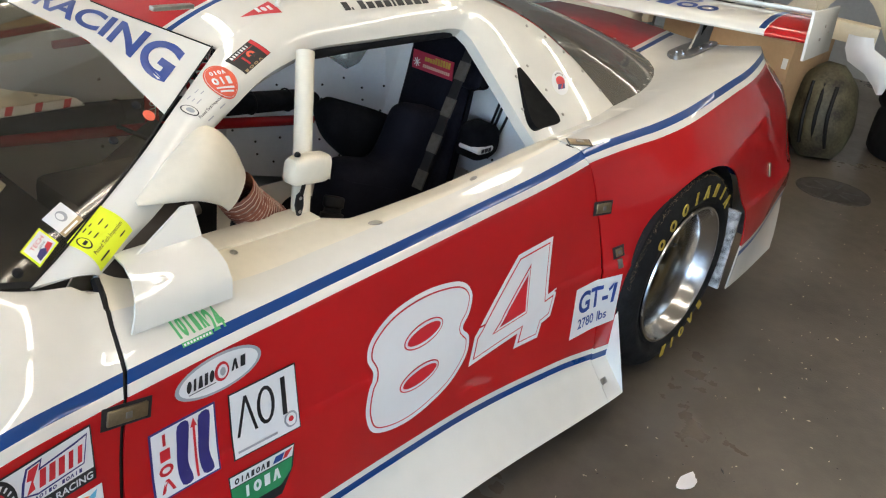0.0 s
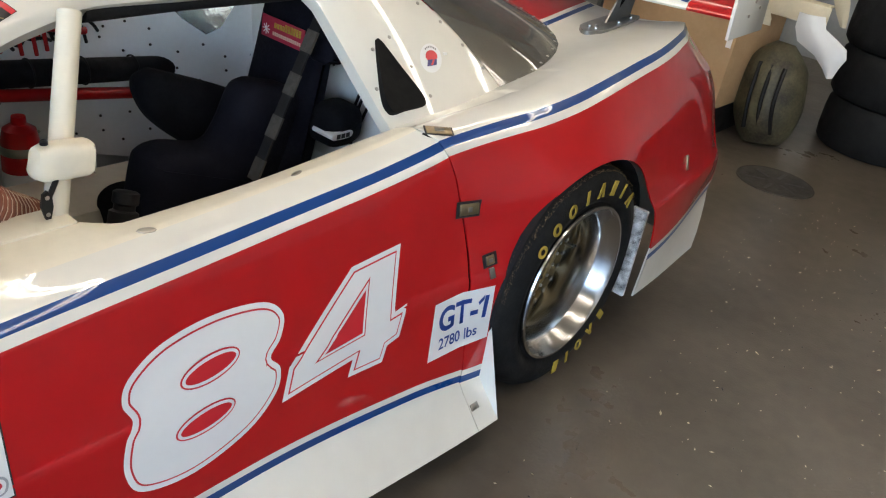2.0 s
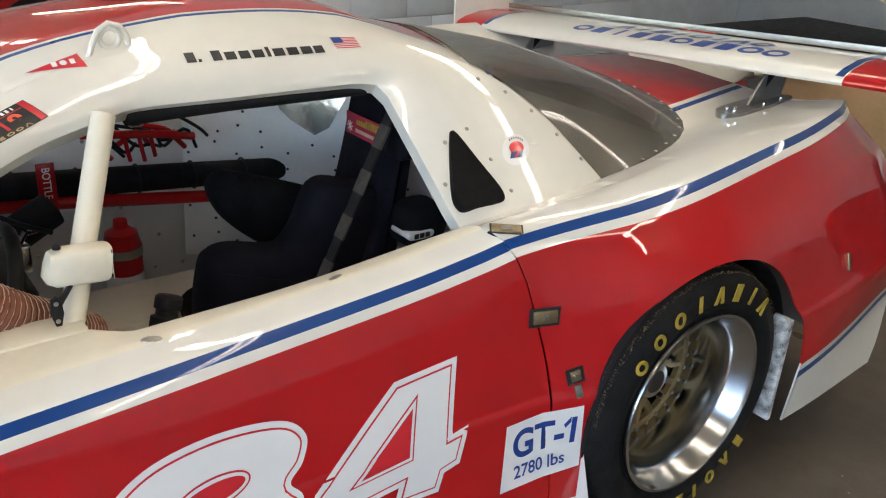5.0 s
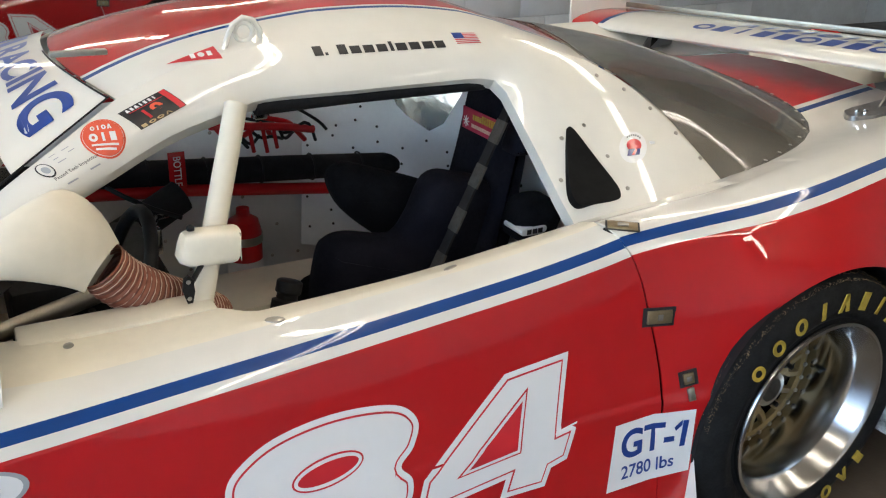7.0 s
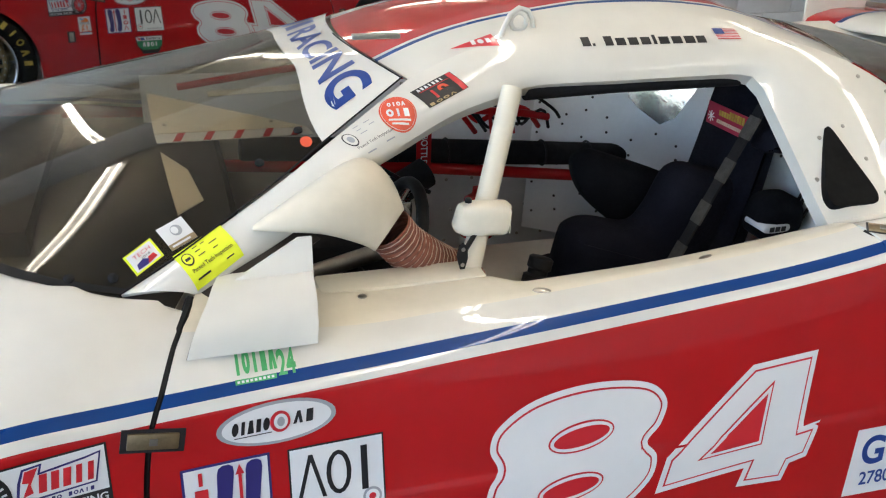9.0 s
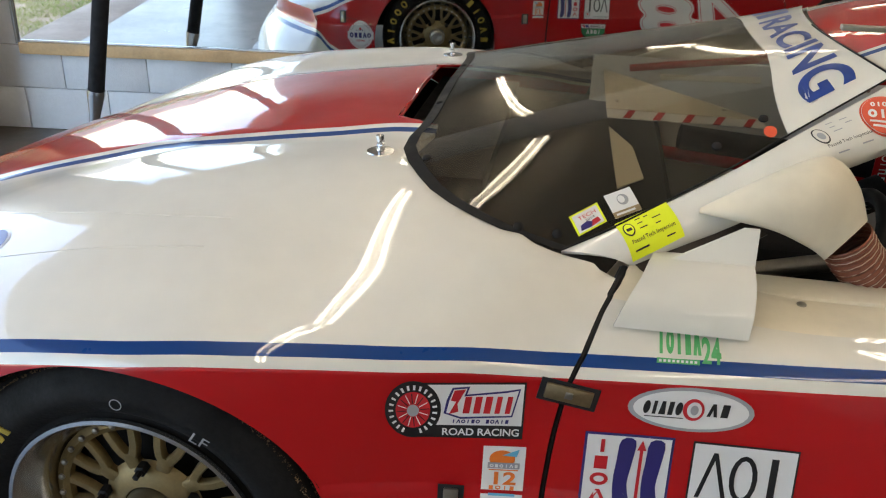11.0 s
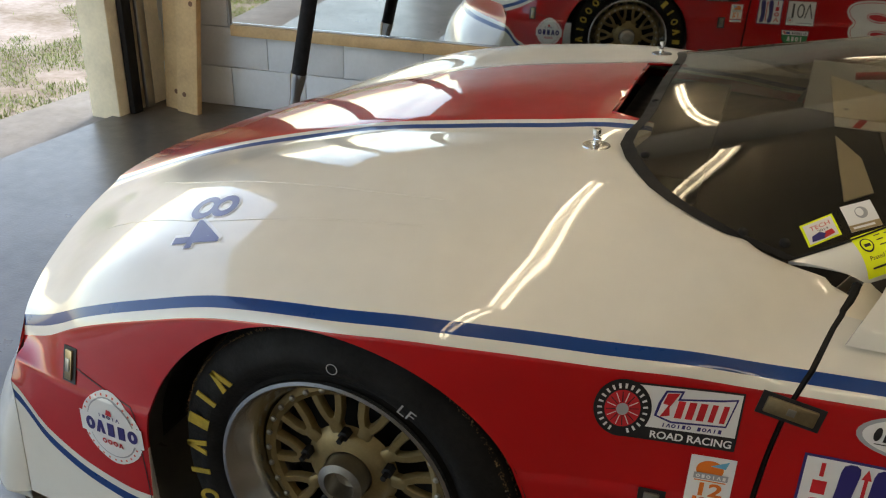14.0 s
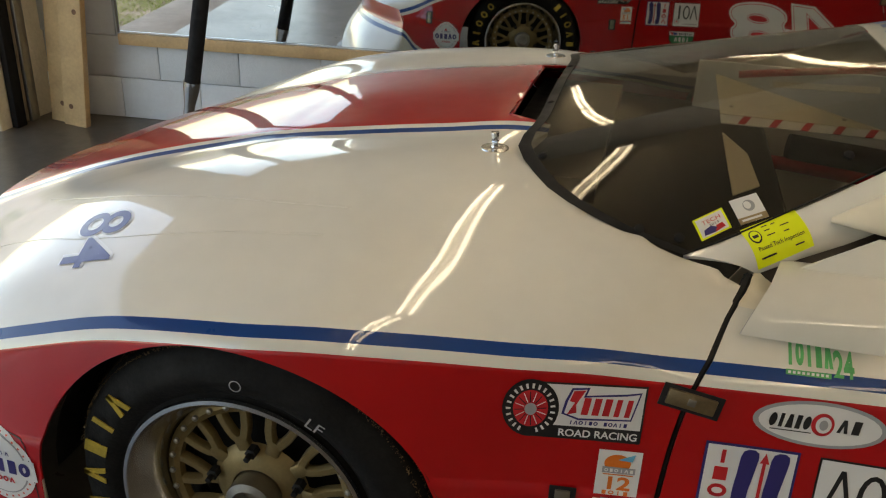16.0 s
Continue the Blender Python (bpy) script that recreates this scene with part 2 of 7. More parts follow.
tagged(block("lintel", (FRONT_X - 0.24, SIDE_Y, 2.7), (FRONT_X - 0.05, 2.325, TOP), BLOCK_YELLOW), "painted beam over the garage door", "lintel", kind="structure")
tagged(block("door_jamb", (FRONT_X - 0.045, 2.40, 0), (FRONT_X - 0.008, 2.47, 2.7), BLACK, bevel=0.006), "black steel garage door track post", "door jamb", kind="structure")
tagged(block("door_track", (FRONT_X - 0.004, 2.48, 0.02), (FRONT_X + 0.018, 2.54, 2.7), STEEL, bevel=0.004), "galvanised garage door rail", "door track", kind="structure")

# ceiling tubes
for fx, fy in ((-0.85, 1.55), (-0.85, -0.95), (-0.85, -3.45), (1.5, 1.55), (1.5, -0.95), (1.5, -3.45), (3.9, 1.55), (3.9, -0.95), (3.9, -3.45), (6.2, -0.6)):
    fitting = empty("ceiling_light", "white fluorescent batten with two bare tubes", "lamp", (fx, fy, TOP - 0.1), "ceiling lights")
    block("housing", (-0.06, -1.2, 0.02), (0.06, 1.2, 0.1), WHITE, fitting, bevel=0.01)
    for q in (-0.035, 0.035):
        part("lamp_tube", tube(bmesh.new(), [(q, -1.15, -0.03), (q, 1.15, -0.03)], 0.0125, 8), GLOW, fitting, "glowing fluorescent tube")
    for q in (-1.165, 1.165):
        block("socket", (-0.055, q - 0.015, -0.05), (0.055, q + 0.015, 0.018), PAPER, fitting, bevel=0.004)

# ---- the car ----
car = empty("race_car", "red and white racing coupe with blue stripes and sponsor decals", "race car")

L = {}
L["A"] = (table((-1.5, -0.10), (-1.1, -0.13), (0, -0.13), (1.54, -0.146), (2.2, -0.13), (2.9, -0.07)), table((-1.5, 0.10), (0.0, 0.11), (0.8, 0.11), (1.54, 0.068), (2.15, 0.185), (2.5, 0.175), (2.95, 0.16)))
L["B"] = (table((-1.5, -0.09), (-1.1, -0.115), (0, -0.04), (0.8, -0.03), (1.5, -0.06), (2.2, -0.12), (2.9, 0.0)), table((-1.5, 0.36), (-1.42, 0.335), (-1.34, 0.25), (-1.22, 0.193), (-1.1, 0.17), (0.0, 0.21), (0.8, 0.225), (1.25, 0.20), (1.62, 0.155), (2.2, 0.29), (2.9, 0.34)))
L["B2"] = (L["B"][0], lambda x: L["B"][1](x) + 0.022)
L["B3"] = (L["B"][0], lambda x: L["B"][1](x) + 0.040)
L["Cr"] = (table((-1.45, -0.07), (-1.1, -0.12), (-0.7, -0.125), (-0.2, -0.04), (0.2, -0.005), (0.9, -0.005), (1.4, -0.02), (1.55, -0.062), (1.9, -0.12), (2.3, -0.10), (2.7, -0.05), (2.9, 0.02)), table((-1.5, 0.43), (-1.42, 0.415), (-1.3, 0.405), (-1.1, 0.415), (0, 0.475), (1.4, 0.465), (2.9, 0.50)))
L["K"] = (lambda x: L["Cr"][0](x) + 0.0035, lambda x: L["Cr"][1](x) + 0.006)
L["D"] = (table((-1.42, -0.03), (-1.25, -0.07), (-1.0, -0.09), (-0.7, -0.10), (-0.3, -0.05), (0.0, 0.01), (0.5, 0.05), (1.0, 0.06), (1.4, 0.05), (1.9, 0.02), (2.3, 0.03), (2.7, 0.10), (2.85, 0.16)),
          table((-1.45, 0.43), (-1.36, 0.467), (-1.247, 0.528), (-1.094, 0.587), (-0.898, 0.645), (-0.70, 0.672), (-0.537, 0.686), (-0.365, 0.688), (-0.19, 0.688), (-0.03, 0.680), (0.29, 0.682), (0.59, 0.695), (0.92, 0.717), (1.157, 0.738), (1.35, 0.764), (1.46, 0.782), (1.77, 0.818), (2.1, 0.856), (2.4, 0.885), (2.7, 0.90)))
L["E0"] = (lambda x: L["D"][0](x) + 0.012, lambda x: L["D"][1](x) + 0.0145)
L["E"] = (lambda x: L["D"][0](x) + 0.026, lambda x: L["D"][1](x) + 0.0305)
L["F"] = (lambda x: L["D"][0](x) + table((-1.4, 0.10), (-0.5, 0.17), (0.0, 0.13), (0.4, 0.10), (1.4, 0.09), (2.0, 0.13), (2.8, 0.10))(x),
          lambda x: L["D"][1](x) + table((-1.4, 0.035), (-1.1, 0.09), (-0.5, 0.088), (-0.15, 0.088), (0.0, 0.075), (0.4, 0.042), (1.4, 0.036), (2.0, 0.03), (2.8, 0.012))(x))
L["G"] = (table((-1.42, 0.30), (-0.4, 0.33), (-0.05, 0.275), (0.1, 0.28), (0.59, 0.27), (0.68, 0.217), (1.4, 0.215), (1.84, 0.27), (2.3, 0.36), (2.8, 0.40)), table((-1.42, 0.475), (-1.2, 0.648), (-1.0, 0.758), (-0.8, 0.808), (-0.4, 0.846), (-0.05, 0.800), (0.1, 0.757), (0.4, 0.728), (0.9, 0.742), (1.4, 0.785), (1.84, 0.812), (2.3, 0.85), (2.8, 0.882)))
L["F2"] = (lambda x: L["F"][0](x) + 0.012, lambda x: L["F"][1](x) + 0.002)
L["I0"] = (lambda x: L["G"][0](x) + 0.012, lambda x: L["G"][1](x) - 0.012)
L["I"] = (lambda x: L["G"][0](x) + 0.02, lambda x: 0.22)
RE = table((-1.42, 0.649), (-1.2, 0.637), (-1.0, 0.62), (-0.78, 0.607), (-0.55, 0.612), (-0.33, 0.622), (1.0, 0.58), (1.9, 0.54), (2.2, 0.52), (2.85, 0.62))
RZ = table((-1.42, 0.500), (-1.2, 0.649), (-1.0, 0.748), (-0.9, 0.789), (-0.75, 0.816), (-0.55, 0.845), (-0.35, 0.868), (0, 0.86), (1.84, 0.82), (2.2, 0.845), (2.4, 0.868), (2.85, 0.882))
for k, o in (("R0", -0.034), ("R1", -0.016), ("R2", 0.0)):
    L[k] = (lambda x, o=o: RE(x) + o, lambda x, o=o: RZ(x) + o * 0.25)
L["H"] = (lambda x: C, table((-1.42, 0.503), (-1.2, 0.656), (-1.0, 0.756), (-0.9, 0.796), (-0.75, 0.823), (-0.55, 0.852), (-0.35, 0.875), (0.1, 0.882), (1.8, 0.86), (2.2, 0.875), (2.5, 0.885), (2.85, 0.89)))


def section(x, names, n):
    """Points of the cross-section at x: n steps between neighbouring lines, smooth."""
    pts = [Vector((L[k][0](x), L[k][1](x))) for k in names]
    out = []
    for i in range(len(pts) - 1):
        p0, p1, p2, p3 = pts[max(i - 1, 0)], pts[i], pts[i + 1], pts[min(i + 2, len(pts) - 1)]
        if names[-1] == "H" and i == len(pts) - 2:  # level across the centre line
            p3 = Vector((2 * C - p1.x, p1.y))
        d = (p2 - p1).length
        m1 = (p2 - p0) * (d / max((p2 - p1).length + (p1 - p0).length, 1e-6))
        m2 = (p3 - p1) * (d / max((p3 - p2).length + (p2 - p1).length, 1e-6))
        for k in range(n[i]):
            t = k / n[i]
            out.append(p1 * (2 * t**3 - 3 * t * t + 1) + m1 * (t**3 - 2 * t * t + t) + p2 * (3 * t * t - 2 * t**3) + m2 * (t**3 - t * t))
    return out + [pts[-1]]


ARCHES = ((-0.708, 0.325, 0.365, 0.342), (1.890, 0.33, 0.360, 0.378))


def arch_floor(x):
    """The height under which the body side is cut away at x."""
    for cx, cz, rx, rz in ARCHES:
        if abs(x - cx) < rx - 1e-6:
            return cz + rz * math.sqrt(1 - ((x - cx) / rx) ** 2)
    return -1


def columns(x0, x1, step):
    xs = {round(x0 + (x1 - x0) * i / round((x1 - x0) / step), 5) for i in range(round((x1 - x0) / step) + 1)}
    for cx, cz, rx, rz in ARCHES:
        for k in range(49):
            x = cx - rx * math.cos(math.pi * k / 48)
            if x0 < x < x1:
                xs.add(round(x, 5))
        for x in (cx - rx, cx + rx):
            for e in (-1e-4, 1e-4):
                if x0 < x + e < x1:
                    xs.add(x + e)
    return sorted(xs)


def flipped(bm, side):
    """The same panel on the car's other flank."""
    if side:
        for v in bm.verts:
            v.co.y = 2 * C - v.co.y
        bmesh.ops.reverse_faces(bm, faces=bm.faces[:])
    return bm


def loft(x0, x1, step, names, n, mats, side, warp=None):
    """A body panel between two stations; mats gives the material slot of each strip."""
    bm = bmesh.new()
    rows = []
    for x in columns(x0, x1, step):
        lim, row, low = arch_floor(x), [], None
        pts = section(x, names, n)
        for j, p in enumerate(pts):
            if p.y < lim and p.x < 0.2:
                nx = next((q for q in range(j, len(pts)) if pts[q].y >= lim), None)
                a, b = pts[nx - 1], pts[nx]
                p = a.lerp(b, (lim - a.y) / max(b.y - a.y, 1e-6))
            q = Vector((x, p.x, p.y))
            row.append(bm.verts.new(warp(q) if warp else q))
        rows.append(row)
    slots = [m for m, k in zip(mats, n) for _ in range(k)]
    for a, b in zip(rows, rows[1:]):
        for k in range(len(a) - 1):
            bm.faces.new((a[k], b[k], b[k + 1], a[k + 1])).material_index = slots[k]
    bmesh.ops.dissolve_degenerate(bm, dist=2e-4, edges=bm.edges[:])
    bmesh.ops.remove_doubles(bm, verts=bm.verts[:], dist=2e-4)
    return flipped(bm, side) if side else bm


BASE_X = table((0.20, 0.03), (0.21, -0.022), (0.24, -0.146), (0.296, -0.247), (0.385, -0.318), (0.48, -0.357), (0.545, -0.362), (0.56, -0.34), (0.9, -0.34))
BASE_Z = table((0.20, 0.797), (0.24, 0.815), (0.30, 0.835), (0.37, 0.85), (0.47, 0.865), (0.55, 0.876), (0.9, 0.89))


def gap_front(z):
    return table((0.3, -0.030), (0.53, -0.018), (0.66, 0.000), (0.74, 0.040), (0.80, 0.105), (0.86, 0.135))(z)


def gap_rear(z):
    return table((0.3, 1.45), (0.46, 1.45), (0.71, 1.405), (0.82, 1.36))(z)


def front_warp(p):
    x, y, z = p
    if x < -0.9:  # the nose is rounded in plan
        u = min(max((y + 0.05) / 0.95, 0), 1)
        k = min((-0.9 - x) / 0.52, 1)
        x -= 0.36 * k * (1 - (1 - u) ** 2)
    if x > -0.4:  # the shut line leans
        x += gap_front(z) * (x + 0.4) / 0.4
    if y > 0.20:
        x = min(x, BASE_X(y) + 0.026)
    if y > RE(-0.4) + 0.03:
        x = min(x, -0.405)
    return Vector((x, y, z))


def door_warp(p):
    u = p.x / 1.43
    return Vector(((gap_front(p.z) + 0.005) * (1 - u) + (gap_rear(p.z) - 0.001) * u, p.y, p.z))


X_END = table((0.05, 2.62), (0.22, 2.86), (0.34, 2.95), (0.45, 2.975), (0.53, 2.925), (0.69, 2.945), (0.77, 2.915), (0.83, 2.84), (0.90, 2.75))


DECK_X = table((0.24, 1.46), (0.26, 1.80), (0.29, 2.06), (0.36, 2.21), (0.48, 2.31), (0.66, 2.37), (0.9, 2.39))


def rear_warp(p):
    x = p.x
    if x < 1.7:
        x += (gap_rear(p.z) + 0.0015 - 1.45) * (1.7 - x) / 0.25
    y = p.y
    if p.z > 0.4 and p.y < 0.2:  # the flank swells over the rear tyre
        y -= 0.06 * min(1, max(0, (p.x - 1.46) / 0.22)) * math.exp(-((p.x - 1.88) / 0.34) ** 2 - ((p.z - 0.69) / 0.13) ** 2)
    if p.x > 1.9:
        x = 1.9 + (p.x - 1.9) * (X_END(p.z) + 0.10 * min(max((p.y - 0.1) / 0.8, 0), 1) - 1.9) / 0.95
    if p.y > 0.24 and p.z > 0.7:
        x = max(x, DECK_X(p.y))
    return Vector((x, y, p.z))


SIDE = ["A", "B", "B2", "B3", "Cr", "K", "D", "E0", "E", "F", "G"]
N_SIDE = [4, 1, 1, 14, 1, 26, 1, 1, 4, 6]
M_SIDE = [0, 2, 0, 1, 1, 1, 0, 2, 0, 0]
TOPS, N_TOP, M_TOP = ["R0", "R1", "R2", "H"], [5, 1, 1, 7], [0, 2, 0, 1]
PAINT = [WHITE, RED, BLUE, WHITE_OLD]


def thick(ob, t):
    m = ob.modifiers.new("thickness", "SOLIDIFY")
    m.thickness, m.offset = t, -1
    used = collections.Counter(k for p in ob.data.polygons for k in p.edge_keys)
    for e in ob.data.edges:  # crisp borders
        if used[e.key] == 1:
            e.use_edge_sharp = True
    return ob


PANELS = []
for side in (0, 1):
    f = thick(part("front_fender", loft(-1.42, -0.004, 0.02, SIDE + TOPS, N_SIDE + N_TOP, M_SIDE + M_TOP, side, front_warp), PAINT, car, "white front wing over a red flank with blue stripe"), 0.005)
    d = thick(part("door", loft(0.0, 1.43, 0.02, SIDE[:-1] + ["F2", "G", "I0", "I"], N_SIDE[:-1] + [1, 6, 2, 4], M_SIDE[:-1] + [3, 3, 3, 3], side, door_warp), PAINT, car, "red door with white sill and blue stripes"), 0.004)
    q = thick(part("rear_quarter", loft(1.45, 2.85, 0.02, SIDE + TOPS, N_SIDE + N_TOP, M_SIDE + M_TOP, side, rear_warp), PAINT, car, "red rear quarter with a white deck"), 0.005)
    PANELS.append((f, d, q))
    # wheel wells
    for cx, cz, rx, rz in ARCHES:
        bm = bmesh.new()
        rows = []
        for k in range(25):
            a = math.pi * k / 24
            pts = [(cx - (rx + 0.004) * math.cos(a), y, cz + (rz + 0.004) * math.sin(a)) for y in (-0.07, 0.10, 0.34)]
            rows.append([bm.verts.new(p) for p in pts])
        for a, b in zip(rows, rows[1:]):
            for k in range(2):
                bm.faces.new((a[k], a[k + 1], b[k + 1], b[k]))
        back = [r[2] for r in rows]
        bm.faces.new(back)
        part("wheel_well", flipped(bm, side) if side else bm, BLACK, car, "black wheel well")


def strip(rows, mat, name, parent, label="", slots=None, side=0):
    bm = bmesh.new()
    vs = [[bm.verts.new(p) for p in r] for r in rows]
    for i, (a, b) in enumerate(zip(vs, vs[1:])):
        for k in range(len(a) - 1):
            fc = bm.faces.new((a[k], b[k], b[k + 1], a[k + 1]))
            if slots:
                fc.material_index = slots(i, k)
    if side:
        flipped(bm, side)
    return part(name, bm, mat, parent, label)


def mirror_rows(rows):
    return [r + [(p[0], 2 * C - p[1], p[2]) for p in r[-2::-1]] for r in rows]


# nose and tail
edge = [front_warp(Vector((-1.42, p.x, p.y))) for p in section(-1.42, ["D", "E0", "E", "F", "G"] + TOPS, [3, 3, 3, 8, 6, 2, 2, 6])]
flank_edge = section(-1.42, SIDE[:7], N_SIDE[:6])


def edge_y(z):
    for a, b in zip(flank_edge, flank_edge[1:]):
        if a.y <= z <= b.y:
            return a.x + (b.x - a.x) * (z - a.y) / max(b.y - a.y, 1e-6)
    return flank_edge[0].x if z < flank_edge[0].y else flank_edge[-1].x


def lip(out, z, wide=0.0):
    """The nose's outline at height z, standing out by so much; it turns round the corner into the flank."""
    row = []
    for i, p in enumerate(edge):
        w = min(1.0, i / 16)
        w = w * w * (3 - 2 * w)
        low = Vector((p.x - out, p.y - 0.9 * max(out, 0) * max(0, 1 - p.y / 0.5), z))
        here = Vector((-1.42 + wide, edge_y(z) - 0.001 - wide, max(z, 0.10 if out > 0 and not wide else z)))
        row.append(tuple(here.lerp(low, w)))
    return row


rows = [[tuple(p) for p in edge]]
for z, out in ((0.418, 0.004), (0.395, 0.004), (0.375, 0.010), (0.357, 0.022), (0.335, 0.036), (0.29, 0.072), (0.24, 0.105), (0.18, 0.132), (0.13, 0.146), (0.09, 0.150), (0.066, 0.150), (0.056, 0.144), (0.055, -0.2)):
    rows.append(lip(out, z))
split = [lip(out, z, wide) for out, z, wide in ((0.08, 0.062, 0.002), (0.178, 0.060, 0.030), (0.196, 0.055, 0.036), (0.198, 0.048, 0.036), (0.08, 0.046, 0.002))]
NOSE_SLOTS = [1, 1, 1, 0, 2, 0, 0, 0, 0, 0, 0, 3, 3]
strip(mirror_rows(rows), PAINT, "front_bumper", car, "red nose with a white lower lip and splitter", lambda i, k: NOSE_SLOTS[i])
strip(mirror_rows(split), SPLIT, "splitter", car, "scuffed grey splitter plate under the nose")
tail, TAIL_N = [], [2, 1, 1, 3, 1, 4, 1, 1, 2, 3, 1, 1, 1, 1]
TAIL_SLOTS = [m for m, k in zip(M_SIDE[:6] + [0] * 8, TAIL_N) for _ in range(k)]
for p in section(2.85, SIDE + TOPS, TAIL_N):
    if p.y > 0.05 and p.x < 0.41:
        q = rear_warp(Vector((2.85, p.x, p.y)))
        tail.append([(q.x + 0.10 * (1 - (1 - u) ** 2) * (1 if p.y < 0.89 else 0.2), q.y + (C - q.y) * u, q.z - max(0, q.z - 0.872) * min(1, u / 0.25)) for u in (0, 0.1, 0.25, 0.5, 0.75, 1)])
strip(mirror_rows(tail), PAINT, "rear_bumper", car, "red tail panel with white lower edge", lambda i, k: TAIL_SLOTS[i])
for side in (0, 1):
    bm = bmesh.new()
    box(bm, (2.190, -0.114, 0.19), (2.206, -0.062, 0.49), 0.004)
    part("splash_panel", flipped(bm, side) if side else bm, SCUFFED, car, "white splash panel flecked with black rubber")


# ---- greenhouse ----
def flank(x, z, out=0.0):
    """A point on the leaning side of the cabin."""
    n = Vector((0, -1, 1.1)).normalized()
    return tuple(Vector((x, 0.23 + 1.1 * (z - 0.79), z)) + n * out)


def curve(pts, n):
    """n + 1 points evenly along a smooth curve through points."""
    pts = [Vector(p) for p in pts]
    out = []
    for i in range(len(pts) - 1):
        p0, p1, p2, p3 = pts[max(i - 1, 0)], pts[i], pts[i + 1], pts[min(i + 2, len(pts) - 1)]
        for k in range(12):
            t = k / 12
            out.append(0.5 * (2 * p1 + (p2 - p0) * t + (2 * p0 - 5 * p1 + 4 * p2 - p3) * t * t + (3 * p1 - p0 - 3 * p2 + p3) * t**3))
    out.append(pts[-1])
    d = [0]
    for a, b in zip(out, out[1:]):
        d.append(d[-1] + (b - a).length)
    res = []
    for k in range(n + 1):
        w = d[-1] * k / n
        i = min(max(j for j in range(len(d)) if d[j] <= w + 1e-9), len(d) - 2)
        res.append(out[i].lerp(out[i + 1], (w - d[i]) / max(d[i + 1] - d[i], 1e-9)))
    return res


PILLAR_IN = [(-0.03, 0.788), (0.05, 0.82), (0.15, 0.865), (0.26, 0.916), (0.36, 0.967), (0.53, 1.052)]
PILLAR_OUT = [(0.088, 0.781), (0.16, 0.809), (0.24, 0.838), (0.32, 0.874), (0.405, 0.922), (0.50, 0.958), (0.62, 1.000), (0.75, 1.028)]
RAIL_UP = [(0.53, 1.052), (0.66, 1.092), (0.82, 1.118), (1.05, 1.132), (1.25, 1.128), (1.45, 1.10), (1.60, 1.055)]
RAIL_LOW = [(0.75, 1.028), (0.81, 1.038), (1.0, 1.040), (1.2, 1.042), (1.30, 1.042), (1.345, 1.03), (1.355, 0.985)]
SAIL_UP = [(1.60, 1.055), (1.68, 1.01), (1.75, 0.94), (1.80, 0.86), (1.835, 0.795)]
SAIL_LOW = [(1.355, 0.985), (1.362, 0.92), (1.368, 0.86), (1.372, 0.82), (1.38, 0.775)]


def band(up, low, n):
    a, b = curve([(*p, 0) for p in up], n), curve([(*p, 0) for p in low], n)
    rows = []
    for p, q in zip(a, b):
        row = []
        for j in range(9):
            u = j / 8
            c = p.lerp(q, u)
            row.append(flank(c.x, c.y, 0.052 * u * (1 - u) - 0.010 * u ** 6))
        c = q + (q - p).normalized() * -0.004
        row.append(flank(c.x, c.y, -0.045))
        rows.append(row)
    return rows


cabin_rows = band(PILLAR_IN, PILLAR_OUT, 20) + band(RAIL_UP, RAIL_LOW, 22)[1:] + band(SAIL_UP, SAIL_LOW, 14)[1:]
CABINS = []
for side in (0, 1):
    CABINS.append(thick(strip([r[::-1] for r in cabin_rows], WHITE, "cabin_side", car, "white window pillar and sail panel", side=side), 0.006))

# roof: between the two rails
rows, cols = [], curve([flank(x, z, 0.0) for x, z in RAIL_UP], 24)
ys = [0, 0.03, 0.08, 0.16, 0.32, 0.36, 0.39, 0.48, 0.64, 0.82, 1.0]
for p in cols:
    h = C - p.y
    crown = 0.05 * min(1, 0.25 + (p.x - 0.5) * 1.6) * min(1, max(0.2, (1.75 - p.x) * 2.5))
    rows.append([(p.x - (0.06 * (1 - (1 - u) ** 2) if p.x < 0.56 else 0.06 * (1 - (1 - u) ** 2) * max(0, 1 - (p.x - 0.56) / 0.3)) + (0.10 * u if p.x > 1.5 else 0) * (p.x - 1.5) / 0.1, p.y + h * u, p.z + crown * (1 - (1 - u) ** 3)) for u in ys])
ROOF = thick(strip(mirror_rows([r[:] for r in rows]), PAINT, "roof", car, "white roof with a red centre panel edged in blue", lambda i, k: (0, 0, 0, 0, 2, 0, 1, 1, 1, 1, 1, 1, 1, 1, 0, 2, 0, 0, 0, 0)[k]), 0.005)
roof_front, roof_back = rows[0], rows[-1]

# windshield as a patch between base, pillars and roof
def coons(left, base, top, nu, nv, bow=0.0):
    """left, base and top are half curves; the patch is mirrored about the centre."""
    E, B, T = curve(left, nv), curve(base, nu), curve(top, nu)
    rows = []
    for j in range(nv + 1):
        v = j / nv
        row = []
        for i in range(nu + 1):
            u = i / nu
            centre = B[-1].lerp(T[-1], v)
            p = B[i].lerp(T[i], v) + (E[j] - E[0].lerp(E[-1], v)) * (1 - u)
            p += Vector((-0.7, 0, 0.7)) * bow * math.sin(math.pi * v) * (1 - (1 - u) ** 2)
            row.append(tuple(p))
        rows.append(row)
    return rows


base = [(BASE_X(y), y, BASE_Z(y)) for y in (0.20, 0.24, 0.30, 0.37, 0.47, 0.60, 0.75, 0.9)]
base[0] = flank(-0.03, 0.788)
ws = coons([flank(*p, 0.002) for p in PILLAR_IN], base, [(p[0] - 0.012, p[1], p[2] + 0.003) for p in roof_front], 16, 22, 0.012)
